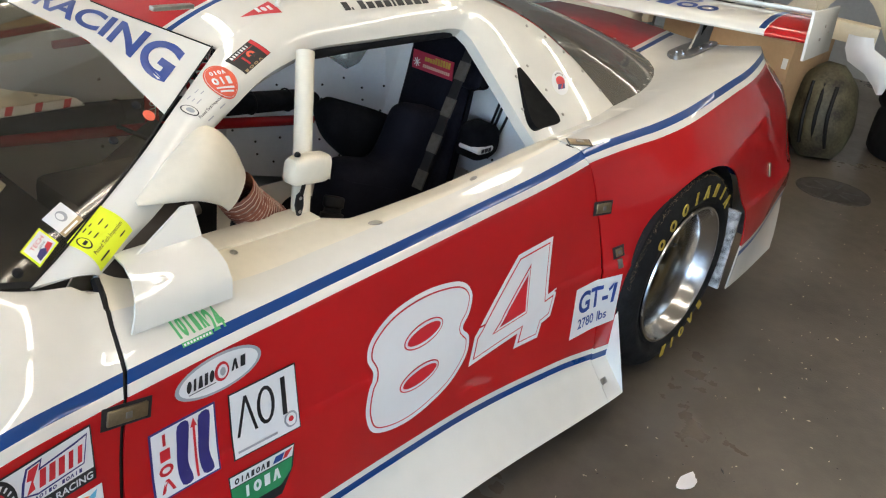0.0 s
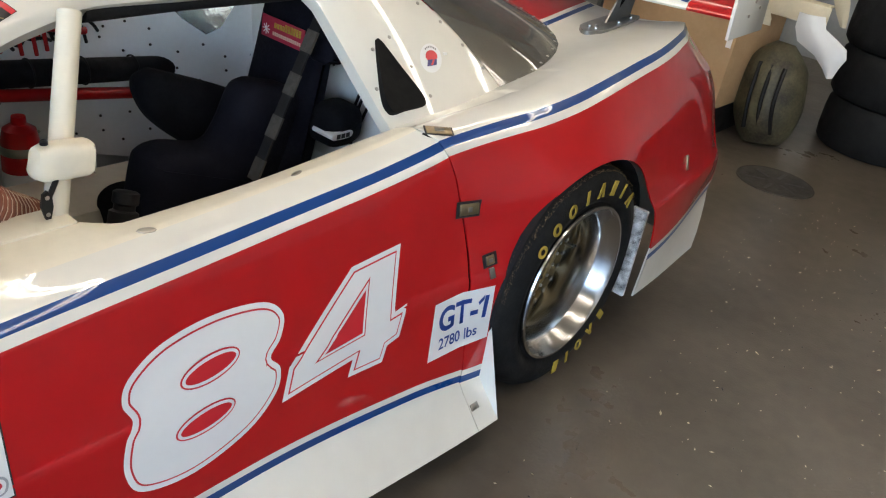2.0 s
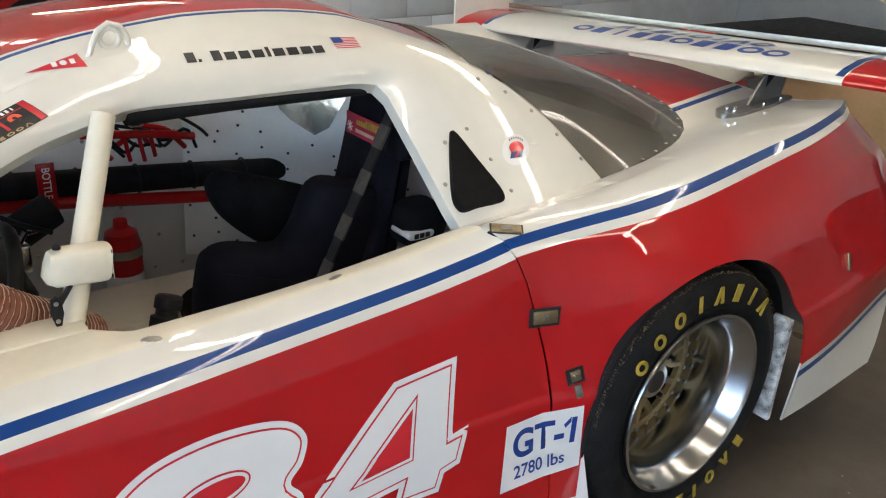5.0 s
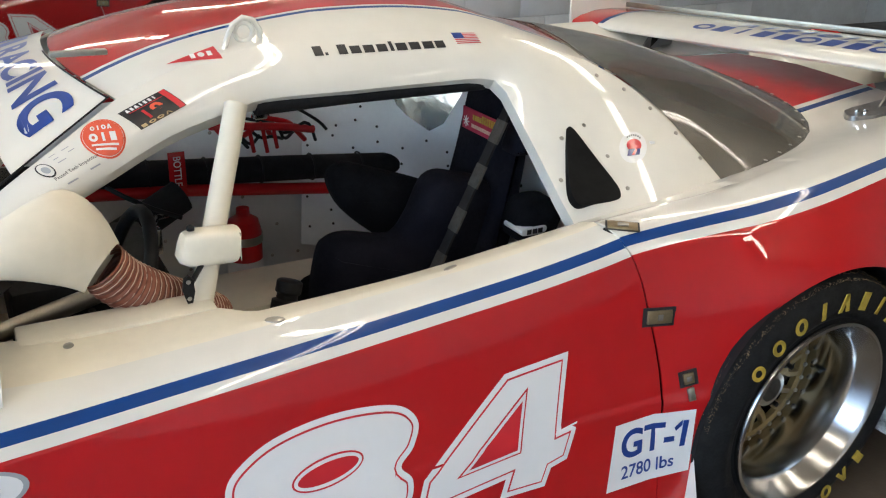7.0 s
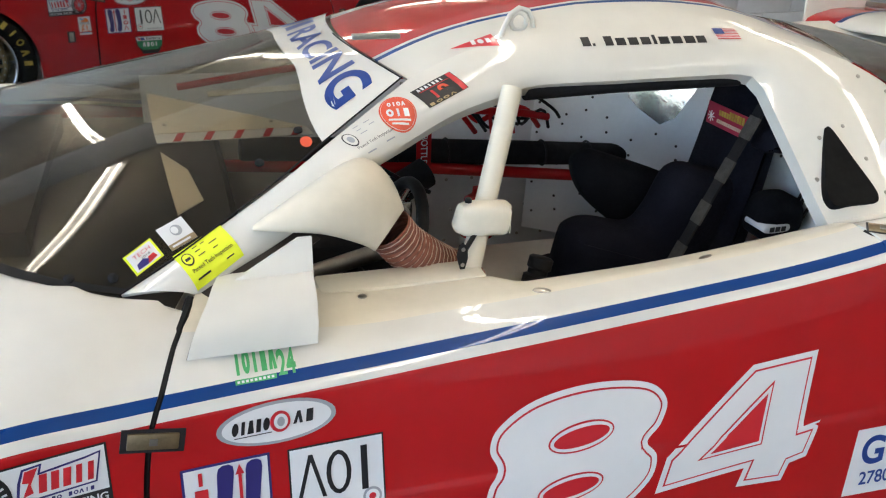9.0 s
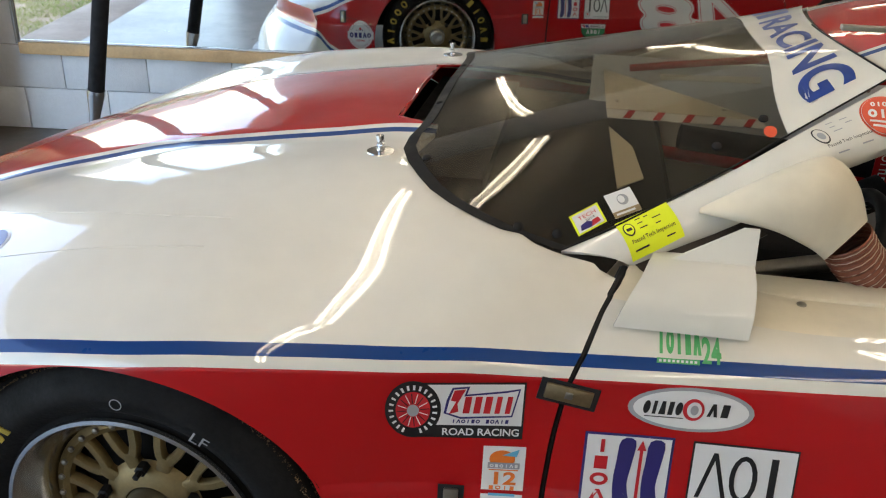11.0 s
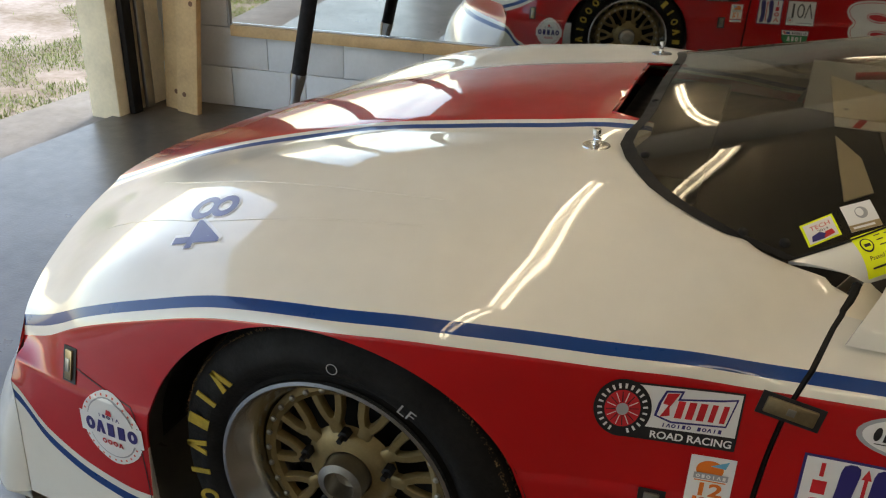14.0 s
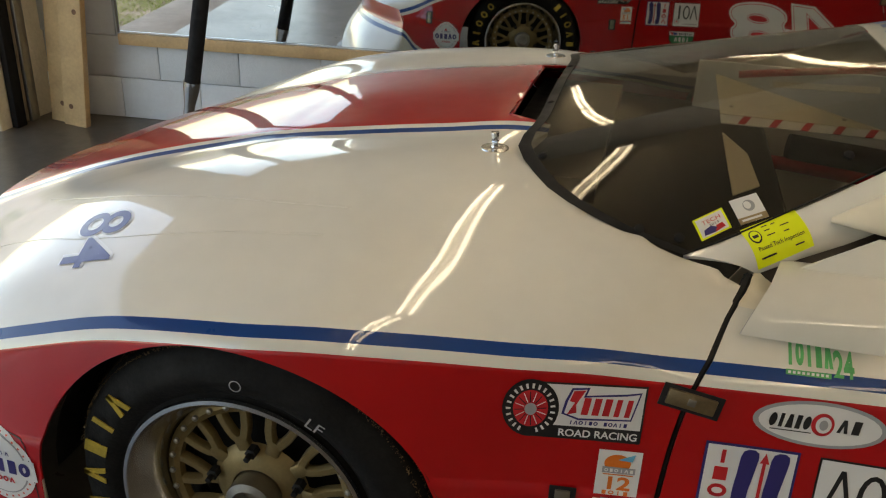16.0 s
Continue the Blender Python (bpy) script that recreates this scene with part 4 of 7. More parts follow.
EIGHT = rounded([(0.026, 0.163), (0.012, 0.20), (0.03, 0.240), (0.10, 0.278), (0.21, 0.292), (0.32, 0.278), (0.362, 0.240), (0.350, 0.195), (0.322, 0.165), (0.342, 0.135), (0.330, 0.085), (0.26, 0.030), (0.135, 0.0), (0.03, 0.018), (0.0, 0.070), (0.008, 0.130)])
FOUR = [(0.0, 0.022), (0.02, 0.095), (0.203, 0.249), (0.347, 0.263), (0.322, 0.112), (0.362, 0.118), (0.336, 0.045), (0.298, 0.036), (0.283, 0.0), (0.180, 0.003), (0.194, 0.042)]
for side in (0, 1):
    fender, door, quarter = PANELS[side]
    # start number
    sh = Sheet().poly(EIGHT, PAPER, 0).poly(inset(EIGHT, 0.011), RED_V, 1).poly(inset(EIGHT, 0.0145), PAPER, 2)
    for cu, cv in ((0.187, 0.198), (0.166, 0.104)):
        for ru, rv, m, k in ((0.066, 0.027, RED_V, 3), (0.0625, 0.0235, PAPER, 4), (0.056, 0.017, RED_V, 5)):
            sh.ellipse(cu, cv, ru, rv, m, k, 0.12)
    sh.place("number_eight", door, on_side(side, 0.894 if side else 0.534, 0.322), "white figure 8 with a red outline")
    sh = Sheet().poly(FOUR, PAPER, 0).poly(inset(FOUR, 0.011), RED_V, 1).poly(inset(FOUR, 0.0145), PAPER, 2)
    hole = [(0.112, 0.088), (0.237, 0.190), (0.219, 0.098)]
    sh.poly(inset(hole, -0.010), RED_V, 3).poly(inset(hole, -0.0065), PAPER, 4).poly(hole, RED_V, 5)
    sh.place("number_four", door, on_side(side, 1.24 if side else 0.878, 0.353), "white figure 4 with a red outline")
    xr = lambda x, w: x + w if side else x
    # class plate
    sh = Sheet().poly([(0.0, 0.0), (0.212, 0.0), (0.208, 0.155), (0.020, 0.148)], PAPER, 0)
    sh.word("GT-1", 0.032, 0.070, 0.062, BLUE_V, 1, 0.160, 0.05, 0.028).word("2780", 0.036, 0.022, 0.030, BLUE_V, 1, 0.078, 0, 0.015).word("bs", 0.134, 0.022, 0.030, BLUE_V, 1, 0.036, 0, 0.012).rect(0.125, 0.022, 0.1295, 0.053, BLUE_V, 7).poly([(0.164, 0.116), (0.181, 0.133), (0.181, 0.120), (0.168, 0.107)], BLUE_V, 1)
    sh.place("class_plate", door, bridged(on_side(side, 1.530 if side else 1.314, 0.288)), "white plate with blue class lettering")
    # striped plate with an arrow
    sh = Sheet().rect(0, 0, 0.136, 0.138, NAVY, 0).rect(0.004, 0.004, 0.132, 0.134, PAPER, 1)
    for a in (0.066, 0.110):
        sh.poly(rounded([(a - 0.010, 0.012), (a + 0.012, 0.012), (a + 0.006, 0.05), (a + 0.010, 0.09), (a + 0.012, 0.128), (a - 0.010, 0.128), (a - 0.014, 0.09), (a - 0.016, 0.05)], 3), NAVY, 2)
    sh.rect(0.0855, 0.012, 0.0905, 0.118, RED_V, 3).poly([(0.081, 0.112), (0.095, 0.112), (0.088, 0.130)], RED_V, 3)
    for kind, v in zip("lbov", (0.104, 0.074, 0.044, 0.014)):
        sh.marks(kind, 0.014, v, 0.030, 0.023, RED_V, 2, 0.26, 0, 0.05)
    sh.place("series_plate", door, on_side(side, xr(0.036, 0.136), 0.455), "white plate with navy bands and a red arrow")
    sh = Sheet().rect(0, 0, 0.158, 0.136, INK, 0).rect(0.003, 0.003, 0.155, 0.133, PAPER, 1)
    sh.marks("v", 0.012, 0.042, 0.050, 0.078, INK, 2, 0.085, 0, 0.05).marks("o", 0.060, 0.042, 0.044, 0.078, INK, 2, 0.10, 0, 0.05).marks("l", 0.100, 0.042, 0.050, 0.078, INK, 2, 0.14, 0, 0.05)
    sh.ellipse(0.135, 0.028, 0.016, 0.016, GREY_V, 2).ellipse(0.135, 0.028, 0.012, 0.012, PAPER, 3).ellipse(0.135, 0.028, 0.006, 0.006, RED_V, 4).rect(0.01, 0.012, 0.10, 0.017, GREY_V, 2)
    sh.place("series_plate", door, on_side(side, xr(0.200, 0.158), 0.455), "white plate with tall thin black bars")
    sh = Sheet().ellipse(0.094, 0.036, 0.094, 0.036, GREY_V, 0).ellipse(0.094, 0.036, 0.086, 0.031, PAPER, 1)
    sh.marks("olvbo", 0.022, 0.026, 0.060, 0.022, INK, 2, 0.24, 0.12, 0.14).marks("vb", 0.118, 0.028, 0.036, 0.021, INK, 2, 0.24, 0.12, 0.14).rect(0.026, 0.021, 0.084, 0.0225, INK, 2)
    sh.ellipse(0.098, 0.037, 0.016, 0.018, RED_V, 2).ellipse(0.099, 0.037, 0.011, 0.013, PAPER, 3).ellipse(0.099, 0.037, 0.006, 0.008, GREY_V, 4)
    sh.place("oval_badge", door, on_side(side, xr(0.094, 0.188), 0.606), "white oval badge ringed in grey")
    sh = Sheet().poly([(0, 0.0), (0.156, 0.0), (0.150, -0.05), (0.12, -0.10), (0.03, -0.10), (0.004, -0.05)], INK, 0).poly([(0.003, -0.003), (0.153, -0.003), (0.148, -0.026), (0.004, -0.026)], PAPER, 1).poly([(0.004, -0.028), (0.148, -0.028), (0.144, -0.055), (0.118, -0.078), (0.034, -0.078), (0.006, -0.05)], GREEN_V, 1)
    sh.marks("olvbovb", 0.012, -0.022, 0.084, 0.013, INK, 2, 0.24, 0.1).poly([(0.10, -0.022), (0.122, -0.022), (0.130, -0.008), (0.108, -0.008)], BLUE_V, 2).poly([(0.124, -0.022), (0.134, -0.022), (0.150, -0.006), (0.132, -0.008)], RED_V, 2)
    sh.marks("lobv", 0.030, -0.060, 0.092, 0.025, PAPER, 2, 0.26)
    sh.place("shield_badge", door, on_side(side, xr(0.184, 0.156), 0.428), "green and white shield badge edged in black")
    sh = Sheet().marks("lolbv", 0.0, 0.009, 0.068, 0.018, GREEN_L, 0, 0.27, 0.0, 0.10).word("24", 0.067, 0.003, 0.018, GREEN_L, 0, 0.029, 0, 0.03).rect(0, 0.0, 0.064, 0.006, GREEN_L, 0).rect(0.001, 0.030, 0.040, 0.0325, GREEN_L, 0)
    for k in range(9):
        sh.rect(0.003 + 0.0066 * k, 0.0015, 0.007 + 0.0066 * k, 0.0045, PAPER, 1)
    for k in range(10):
        sh.rect(0.068 + 0.006 * (k % 5), 0.022 + 0.005 * (k // 5), 0.071 + 0.006 * (k % 5), 0.026 + 0.005 * (k // 5), GREEN_L, 0)
    sh.place("event_print", door, on_side(side, xr(0.130, 0.096), 0.705), "small green printed event mark")
    # front wing badges
    sh = Sheet().rect(0.03, 0.0, 0.208, 0.100, INK, 0).rect(0.04, 0.024, 0.205, 0.097, PAPER, 1).ellipse(0.040, 0.052, 0.042, 0.052, INK, 2).ellipse(0.040, 0.052, 0.026, 0.033, RED_V, 3).ellipse(0.040, 0.052, 0.009, 0.011, GREY_V, 5)
    for k in range(16):
        a = k * math.pi / 8 + 0.1
        c, d = math.cos(a), math.sin(a)
        sh.poly([(0.040 + 0.010 * c - 0.0007 * d, 0.052 + 0.0125 * d + 0.0007 * c), (0.040 + 0.024 * c - 0.0007 * d, 0.052 + 0.0305 * d + 0.0007 * c), (0.040 + 0.024 * c + 0.0007 * d, 0.052 + 0.0305 * d - 0.0007 * c), (0.040 + 0.010 * c + 0.0007 * d, 0.052 + 0.0125 * d - 0.0007 * c)], PAPER if k % 2 else INK, 4)
    for k in range(21):
        a = math.pi * 2 * (k + 0.5) / 23 - math.pi * 0.42
        c, d = math.cos(a), math.sin(a)
        sh.poly([(0.040 + r * c - q * d, 0.052 + r * 1.24 * d + q * c) for r, q in ((0.0295, -0.0022), (0.0365, -0.0026), (0.0365, 0.0014), (0.0295, 0.0010))], PAPER, 4)
    sh.word("ROAD RACING", 0.084, 0.006, 0.013, PAPER, 2, 0.118, 0, 0.02)
    sh.poly([(0.086, 0.046), (0.112, 0.036), (0.190, 0.040), (0.200, 0.090), (0.178, 0.086), (0.120, 0.080), (0.124, 0.094), (0.098, 0.092), (0.090, 0.070)], NAVY, 2).poly([(0.090, 0.048), (0.112, 0.040), (0.188, 0.043), (0.197, 0.087), (0.178, 0.083), (0.116, 0.077), (0.120, 0.091), (0.100, 0.089), (0.094, 0.070)], PAPER, 3)
    sh.poly([(0.094, 0.046), (0.108, 0.050), (0.106, 0.064), (0.118, 0.090), (0.101, 0.088), (0.096, 0.070), (0.104, 0.068)], RED_V, 4).marks("bbbll", 0.112, 0.047, 0.078, 0.030, RED_V, 4, 0.26, 0.12, 0.06)
    sh.marks("lvolbo bovlb", 0.098, 0.028, 0.088, 0.007, NAVY, 2, 0.25, 0.1, 0.1)
    sh.place("sponsor_badge", fender, on_side(side, xr(-0.268, 0.208), 0.571), "white club badge with red and navy shapes and a wheel emblem")
    sh = Sheet().rect(0, 0, 0.066, 0.098, PAPER, 0).ellipse(0.030, 0.075, 0.020, 0.016, ORANGE, 1).poly([(0.030, 0.082), (0.056, 0.094), (0.052, 0.080)], SKYB, 2).rect(0.008, 0.058, 0.058, 0.069, GREY_V, 3).marks("obolvb", 0.011, 0.0605, 0.046, 0.006, PAPER, 4, 0.26).rect(0.010, 0.0535, 0.056, 0.0555, ORANGE, 1).word("12", 0.012, 0.028, 0.023, ORANGE, 1, 0.042, 0, 0.03).marks("bolb", 0.011, 0.018, 0.044, 0.007, ORANGE, 1, 0.26).rect(0.012, 0.008, 0.054, 0.013, SKYB, 1)
    sh.place("event_badge", fender, on_side(side, xr(-0.118, 0.066), 0.459), "small white badge with an orange and blue emblem")
    sh = Sheet().poly(rounded([(0.075, 0.168), (0.02, 0.135), (0.0, 0.085), (0.02, 0.03), (0.075, 0.0), (0.13, 0.03), (0.150, 0.085), (0.13, 0.135)], 4), PAPER, 0).ellipse(0.075, 0.085, 0.060, 0.068, GREY_V, 1).ellipse(0.075, 0.085, 0.057, 0.065, PAPER, 2).rect(-0.002, 0.060, 0.152, 0.106, PAPER, 3).poly([(0.068, 0.116), (0.084, 0.116), (0.082, 0.128), (0.072, 0.130)], RED_V, 3).marks("lbolv", 0.048, 0.108, 0.056, 0.008, NAVY, 4, 0.26)
    sh.marks("ovbbo", 0.012, 0.068, 0.130, 0.031, NAVY, 4, 0.28, 0.05, 0.08).marks("ooov", 0.050, 0.046, 0.054, 0.012, RED_V, 4, 0.26)
    for k in range(28):
        a = math.pi * 2 * k / 28
        if abs(math.sin(a)) > 0.42:
            c, d = math.cos(a), math.sin(a)
            sh.poly([(0.075 + r * c - q * d, 0.085 + r * 1.12 * d + q * c) for r, q in ((0.0635, -0.0020), (0.0675, -0.0021), (0.0675, 0.0021), (0.0635, 0.0020))], SALMON, 4)
    sh.place("round_badge", fender, on_side(side, xr(-1.232, 0.150), 0.267), "round white badge with navy bars")


def plate(name, parent, side, x, z, w, h, mat, proud=0.006, label="", recess=True, lean=0.0):
    """A small metal fastener on the body side."""
    p, n = on_side(side, x, z)(0, 0)
    bm = bmesh.new()
    m = Matrix.LocRotScale(p, n.to_track_quat("Z", "Y"), None)
    ob = part(name, box(bm, (-w / 2, -h / 2, 0.0), (w / 2, h / 2, proud), 0.002), mat, parent, label)
    rot = Matrix((Vector((1, 0, 0)) - n * n.x, n.cross(Vector((1, 0, 0)) - n * n.x), n)).transposed()
    for k in range(3):
        c = rot.col[k].normalized()
        for r in range(3):
            rot[r][k] = c[r]
    ob.matrix_basis = Matrix.Translation(p) @ rot.to_4x4() @ Matrix.Rotation(radians(-lean if side else lean), 4, "Z")
    if recess:
        part("recess", box(bmesh.new(), (-w / 2 - 0.009, -h / 2 - 0.006, 0.0006), (w / 2 + 0.009, h / 2 + 0.006, 0.0016)), INK, ob)
        part("catch", box(bmesh.new(), (-0.006, -h * 0.22, proud), (0.006, h * 0.22, proud + 0.002), 0.0008), STEEL, ob)
    return ob


for side in (0, 1):
    fender, door, quarter = PANELS[side]
    plate("latch", door, side, 0.0, 0.656, 0.074, 0.026, BRASS, label="worn metal quick latch", lean=-11)
    plate("latch", door, side, 1.44, 0.648, 0.058, 0.028, BRASS, label="worn metal quick latch", lean=-5)
    plate("latch", quarter, side, 1.504, 0.512, 0.024, 0.024, BRASS, label="small two-piece latch", lean=8)
    plate("hook", quarter, side, 1.509, 0.478, 0.016, 0.030, STEEL, label="small two-piece latch", recess=False, lean=8)
    plate("latch", fender, side, -1.262, 0.452, 0.020, 0.060, BRASS, label="worn metal quick latch")
    plate("latch", fender, side, -0.165, 0.452, 0.024, 0.050, STEEL, label="small upright latch")
    plate("fastener", door, side, 1.47, 0.115, 0.030, 0.018, STEEL, 0.002, recess=False)
    plate("latch", quarter, side, 2.52, 0.56, 0.016, 0.05, BRASS, label="small upright latch", recess=False)


def top_hit(bvh, x, y):
    hit, n, _, _ = bvh.ray_cast(Vector((x, y, 2.0)), Vector((0, 0, -1)))
    return (hit, n if n.z > 0 else -n) if hit is not None else (Vector((x, y, 0.8)), Vector((0, 0, 1)))


RIVET = lathe(bmesh.new(), [(0.006, 0.0), (0.0055, 0.0018), (0.003, 0.003), (0.0, 0.0033)], 10)
RIVET_ME = bpy.data.meshes.new("rivet")
RIVET.to_mesh(RIVET_ME)
RIVET_ME.materials.append(STEEL)
shade(RIVET_ME)


def rivet(p, n, parent, scale=1.0, name="rivet"):
    ob = new(name, RIVET_ME)
    ob.matrix_basis = Matrix.LocRotScale(Vector(p), Vector(n).to_track_quat("Z", "Y"), Vector((scale,) * 3))
    ob.parent = parent
    return ob


for side in (0, 1):
    fender, door, quarter = PANELS[side]
    yy = (lambda v: 2 * C - v) if side else (lambda v: v)
    for x, y in ((0.372, 0.235), (0.690, 0.160), (1.040, 0.172), (1.392, 0.180)):
        p, n = top_hit(FLANK[side], x, yy(y))
        ob = rivet(p, n, door, 1.0, "fastener")
        ob.scale = (3.0 if x > 0.5 else 1.7, 1.4, 0.7)
    p, n = top_hit(FLANK[side], 1.392, yy(0.100))
    ob = part("deck_latch", box(bmesh.new(), (-0.030, -0.014, 0), (0.030, 0.014, 0.004), 0.001), BRASS, quarter)
    ob.matrix_basis = Matrix.Translation(p) @ n.to_track_quat("Z", "Y").to_matrix().to_4x4()
    part("recess", box(bmesh.new(), (-0.034, -0.018, 0.0006), (0.034, 0.018, 0.0016)), INK, ob)
    part("catch", box(bmesh.new(), (-0.010, -0.006, 0.004), (0.012, 0.006, 0.007), 0.001), STEEL, ob)
    # bonnet pin
    p, n = top_hit(FLANK[side], -0.40, yy(0.462))
    pin = part("bonnet_pin", lathe(bmesh.new(), [(0.028, 0.0), (0.027, 0.002), (0.008, 0.003), (0.007, 0.006), (0.005, 0.007), (0.005, 0.024), (0.008, 0.025), (0.008, 0.033), (0.0, 0.035)], 24), CHROME, fender, "chrome bonnet pin on a round plate")
    pin.matrix_basis = Matrix.Translation(p) @ n.to_track_quat("Z", "Y").to_matrix().to_4x4()
    part("clip", tube(bmesh.new(), [(-0.014, 0.010, 0.016), (-0.006, -0.004, 0.016), (0.012, -0.008, 0.017), (0.018, 0.0, 0.018), (0.010, 0.006, 0.017), (-0.004, 0.004, 0.016)], 0.0016, 6), CHROME, pin)
    cab = tree(CABINS[side])
    cabin = CABINS[side]
    for x, z in ((1.499, 0.934), (1.524, 0.877), (1.538, 0.820), (1.425, 0.917), (1.376, 0.850), (1.60, 1.02), (1.66, 0.99), (1.71, 0.95), (1.75, 0.90), (1.785, 0.85)):
        p = Vector(flank(x, z, 0.011))
        nn = Vector((0, -1, 1.1)).normalized()
        if side:
            p.y, nn.y = 2 * C - p.y, -nn.y
        rivet(p, nn, cabin, 0.9)
    # black vent panel in the sail
    bm = bmesh.new()
    tri = rounded([(1.444, 0.924), (1.454, 0.934), (1.468, 0.928), (1.492, 0.875), (1.513, 0.830), (1.512, 0.812), (1.496, 0.805), (1.44, 0.806), (1.404, 0.805), (1.390, 0.812), (1.389, 0.832), (1.415, 0.88)], 3)
    top = [bm.verts.new(flank(x, z, 0.0125)) for x, z in tri]
    low = [bm.verts.new(flank(x, z, -0.01)) for x, z in tri]
    bm.faces.new(top)
    for k in range(len(top)):
        bm.faces.new((top[k], low[k], low[(k + 1) % len(top)], top[(k + 1) % len(top)]))
    bmesh.ops.recalc_face_normals(bm, faces=bm.faces[:])
    part("quarter_vent", flipped(bm, side) if side else bm, DEEP_BLACK, cabin, "black triangular vent panel")

# stickers on the near pillar, roof rail and windscreen
UPPER = tree(CABINS[0], ROOF, banner, *[o for o in car.children if o.name.startswith("windshield")])
pillar = CABINS[0]
sh = Sheet().rect(0, 0, 1, 1, DAYGLO, 0).ellipse(0.16, 0.66, 0.10, 0.20, INK, 1).ellipse(0.16, 0.66, 0.08, 0.16, DAYGLO, 2).rect(0.11, 0.6, 0.21, 0.68, INK, 3).word("Passed Tech Inspection", 0.10, 0.28, 0.10, INK, 1, 0.82)
for u, v, w in ((0.34, 0.84, 0.10), (0.34, 0.70, 0.10), (0.34, 0.55, 0.14), (0.5, 0.82, 0.08), (0.62, 0.68, 0.16), (0.62, 0.50, 0.10), (0.10, 0.12, 0.26), (0.70, 0.12, 0.16)):
    sh.rect(u, v, u + w, v + 0.03, INK, 1)
sh.place("inspection_sticker", pillar, on_plane(UPPER, (0.055, 0.270, 0.828), (0.137, 0.309, 0.863), (0.089, 0.219, 0.793)), "fluorescent yellow inspection sticker", 0.12)
sh = Sheet().rect(0, 0, 1, 1, DAYGLO, 0).rect(0.07, 0.08, 0.93, 0.92, PAPER, 1).word("TECH", 0.22, 0.60, 0.18, RED_V, 2, 0.60).word("2014", 0.40, 0.44, 0.11, INK, 2, 0.32).poly([(0.15, 0.15), (0.5, 0.12), (0.6, 0.3), (0.45, 0.45), (0.2, 0.38)], NAVY, 2).poly([(0.5, 0.12), (0.85, 0.18), (0.8, 0.4), (0.6, 0.38)], RED_V, 2)
sh.place("pass_sticker", car, on_plane(UPPER, (-0.023, 0.267, 0.835), (0.022, 0.293, 0.856), (-0.003, 0.247, 0.809)), "small yellow edged pass sticker", 0.2)
sh = Sheet().rect(0, 0, 1, 1, PAPER, 0).rect(0, 0, 1, 0.24, BRASS, 1).ellipse(0.55, 0.62, 0.2, 0.22, GREY_V, 1).ellipse(0.5, 0.64, 0.12, 0.15, PAPER, 2).rect(0.1, 0.08, 0.8, 0.16, PAPER, 2)
sh.place("pass_sticker", car, on_plane(UPPER, (0.032, 0.304, 0.864), (0.075, 0.322, 0.879), (0.056, 0.276, 0.835)), "small white and bronze pass sticker", 0.2)
P = lambda o, a, d: on_plane(UPPER, o, a, d)
sh = Sheet().ellipse(0.5, 0.5, 0.5, 0.5, SALMON, 0).ellipse(0.5, 0.5, 0.46, 0.46, PAPER, 1).ellipse(0.5, 0.5, 0.45, 0.45, SALMON, 2)
sh.marks("olb", 0.18, 0.38, 0.66, 0.22, PAPER, 3, 0.28, 0, 0.1).marks("olov", 0.26, 0.68, 0.50, 0.13, PAPER, 3, 0.26).rect(0.20, 0.27, 0.80, 0.32, PAPER, 3).rect(0.27, 0.17, 0.73, 0.22, PAPER, 3)
sh.place("round_sticker", pillar, P((0.455, 0.482, 1.027), (0.528, 0.482, 1.027), (0.455, 0.420, 0.975)), "round red and white sticker", 0.12)
sh = Sheet().rect(0, 0, 1, 1, INK, 0).word("9", 0.46, 0.14, 0.54, SALMON, 1, 0.24, 0, 0.03).rect(0.86, 0.02, 0.98, 0.98, RED_V, 1).rect(0.12, 0.73, 0.84, 0.76, RED_V, 1).marks("vbvlbbl", 0.10, 0.80, 0.66, 0.14, PAPER, 1, 0.24).marks("boov", 0.04, 0.03, 0.70, 0.11, BRASS, 1, 0.3).rect(0.30, 0.2, 0.36, 0.62, RED_V, 1)
sh.place("small_sticker", pillar, P((0.525, 0.486, 1.032), (0.615, 0.517, 1.063), (0.557, 0.455, 1.008)), "black and red sticker with a figure 9", 0.12)
sh = Sheet().ellipse(0.14, 0.6, 0.12, 0.26, INK, 0).ellipse(0.14, 0.6, 0.10, 0.22, WHITE, 1).ellipse(0.14, 0.58, 0.06, 0.12, GREY_V, 2).word("Passed Tech Inspection", 0.10, 0.24, 0.08, INK, 0, 0.85)
for u, v, w in ((0.38, 0.86, 0.12), (0.38, 0.72, 0.10), (0.38, 0.58, 0.16), (0.62, 0.84, 0.14), (0.66, 0.70, 0.12), (0.2, 0.06, 0.2), (0.66, 0.08, 0.2)):
    sh.rect(u, v, u + w, v + 0.025, GREY_V, 0)
sh.place("inspection_print", pillar, P((0.362, 0.432, 0.967), (0.449, 0.462, 1.005), (0.405, 0.381, 0.938)), "black printed inspection mark", 0.15)
sh = Sheet().poly([(0, 0.3), (0.95, 1), (1, 0)], RED_V, 0)
sh.marks("bol", 0.44, 0.30, 0.46, 0.36, PAPER, 1, 0.24)
sh.place("pennant_sticker", pillar, P((0.637, 0.610, 1.118), (0.742, 0.610, 1.124), (0.637, 0.570, 1.090)), "red triangular pennant sticker", 0.15)
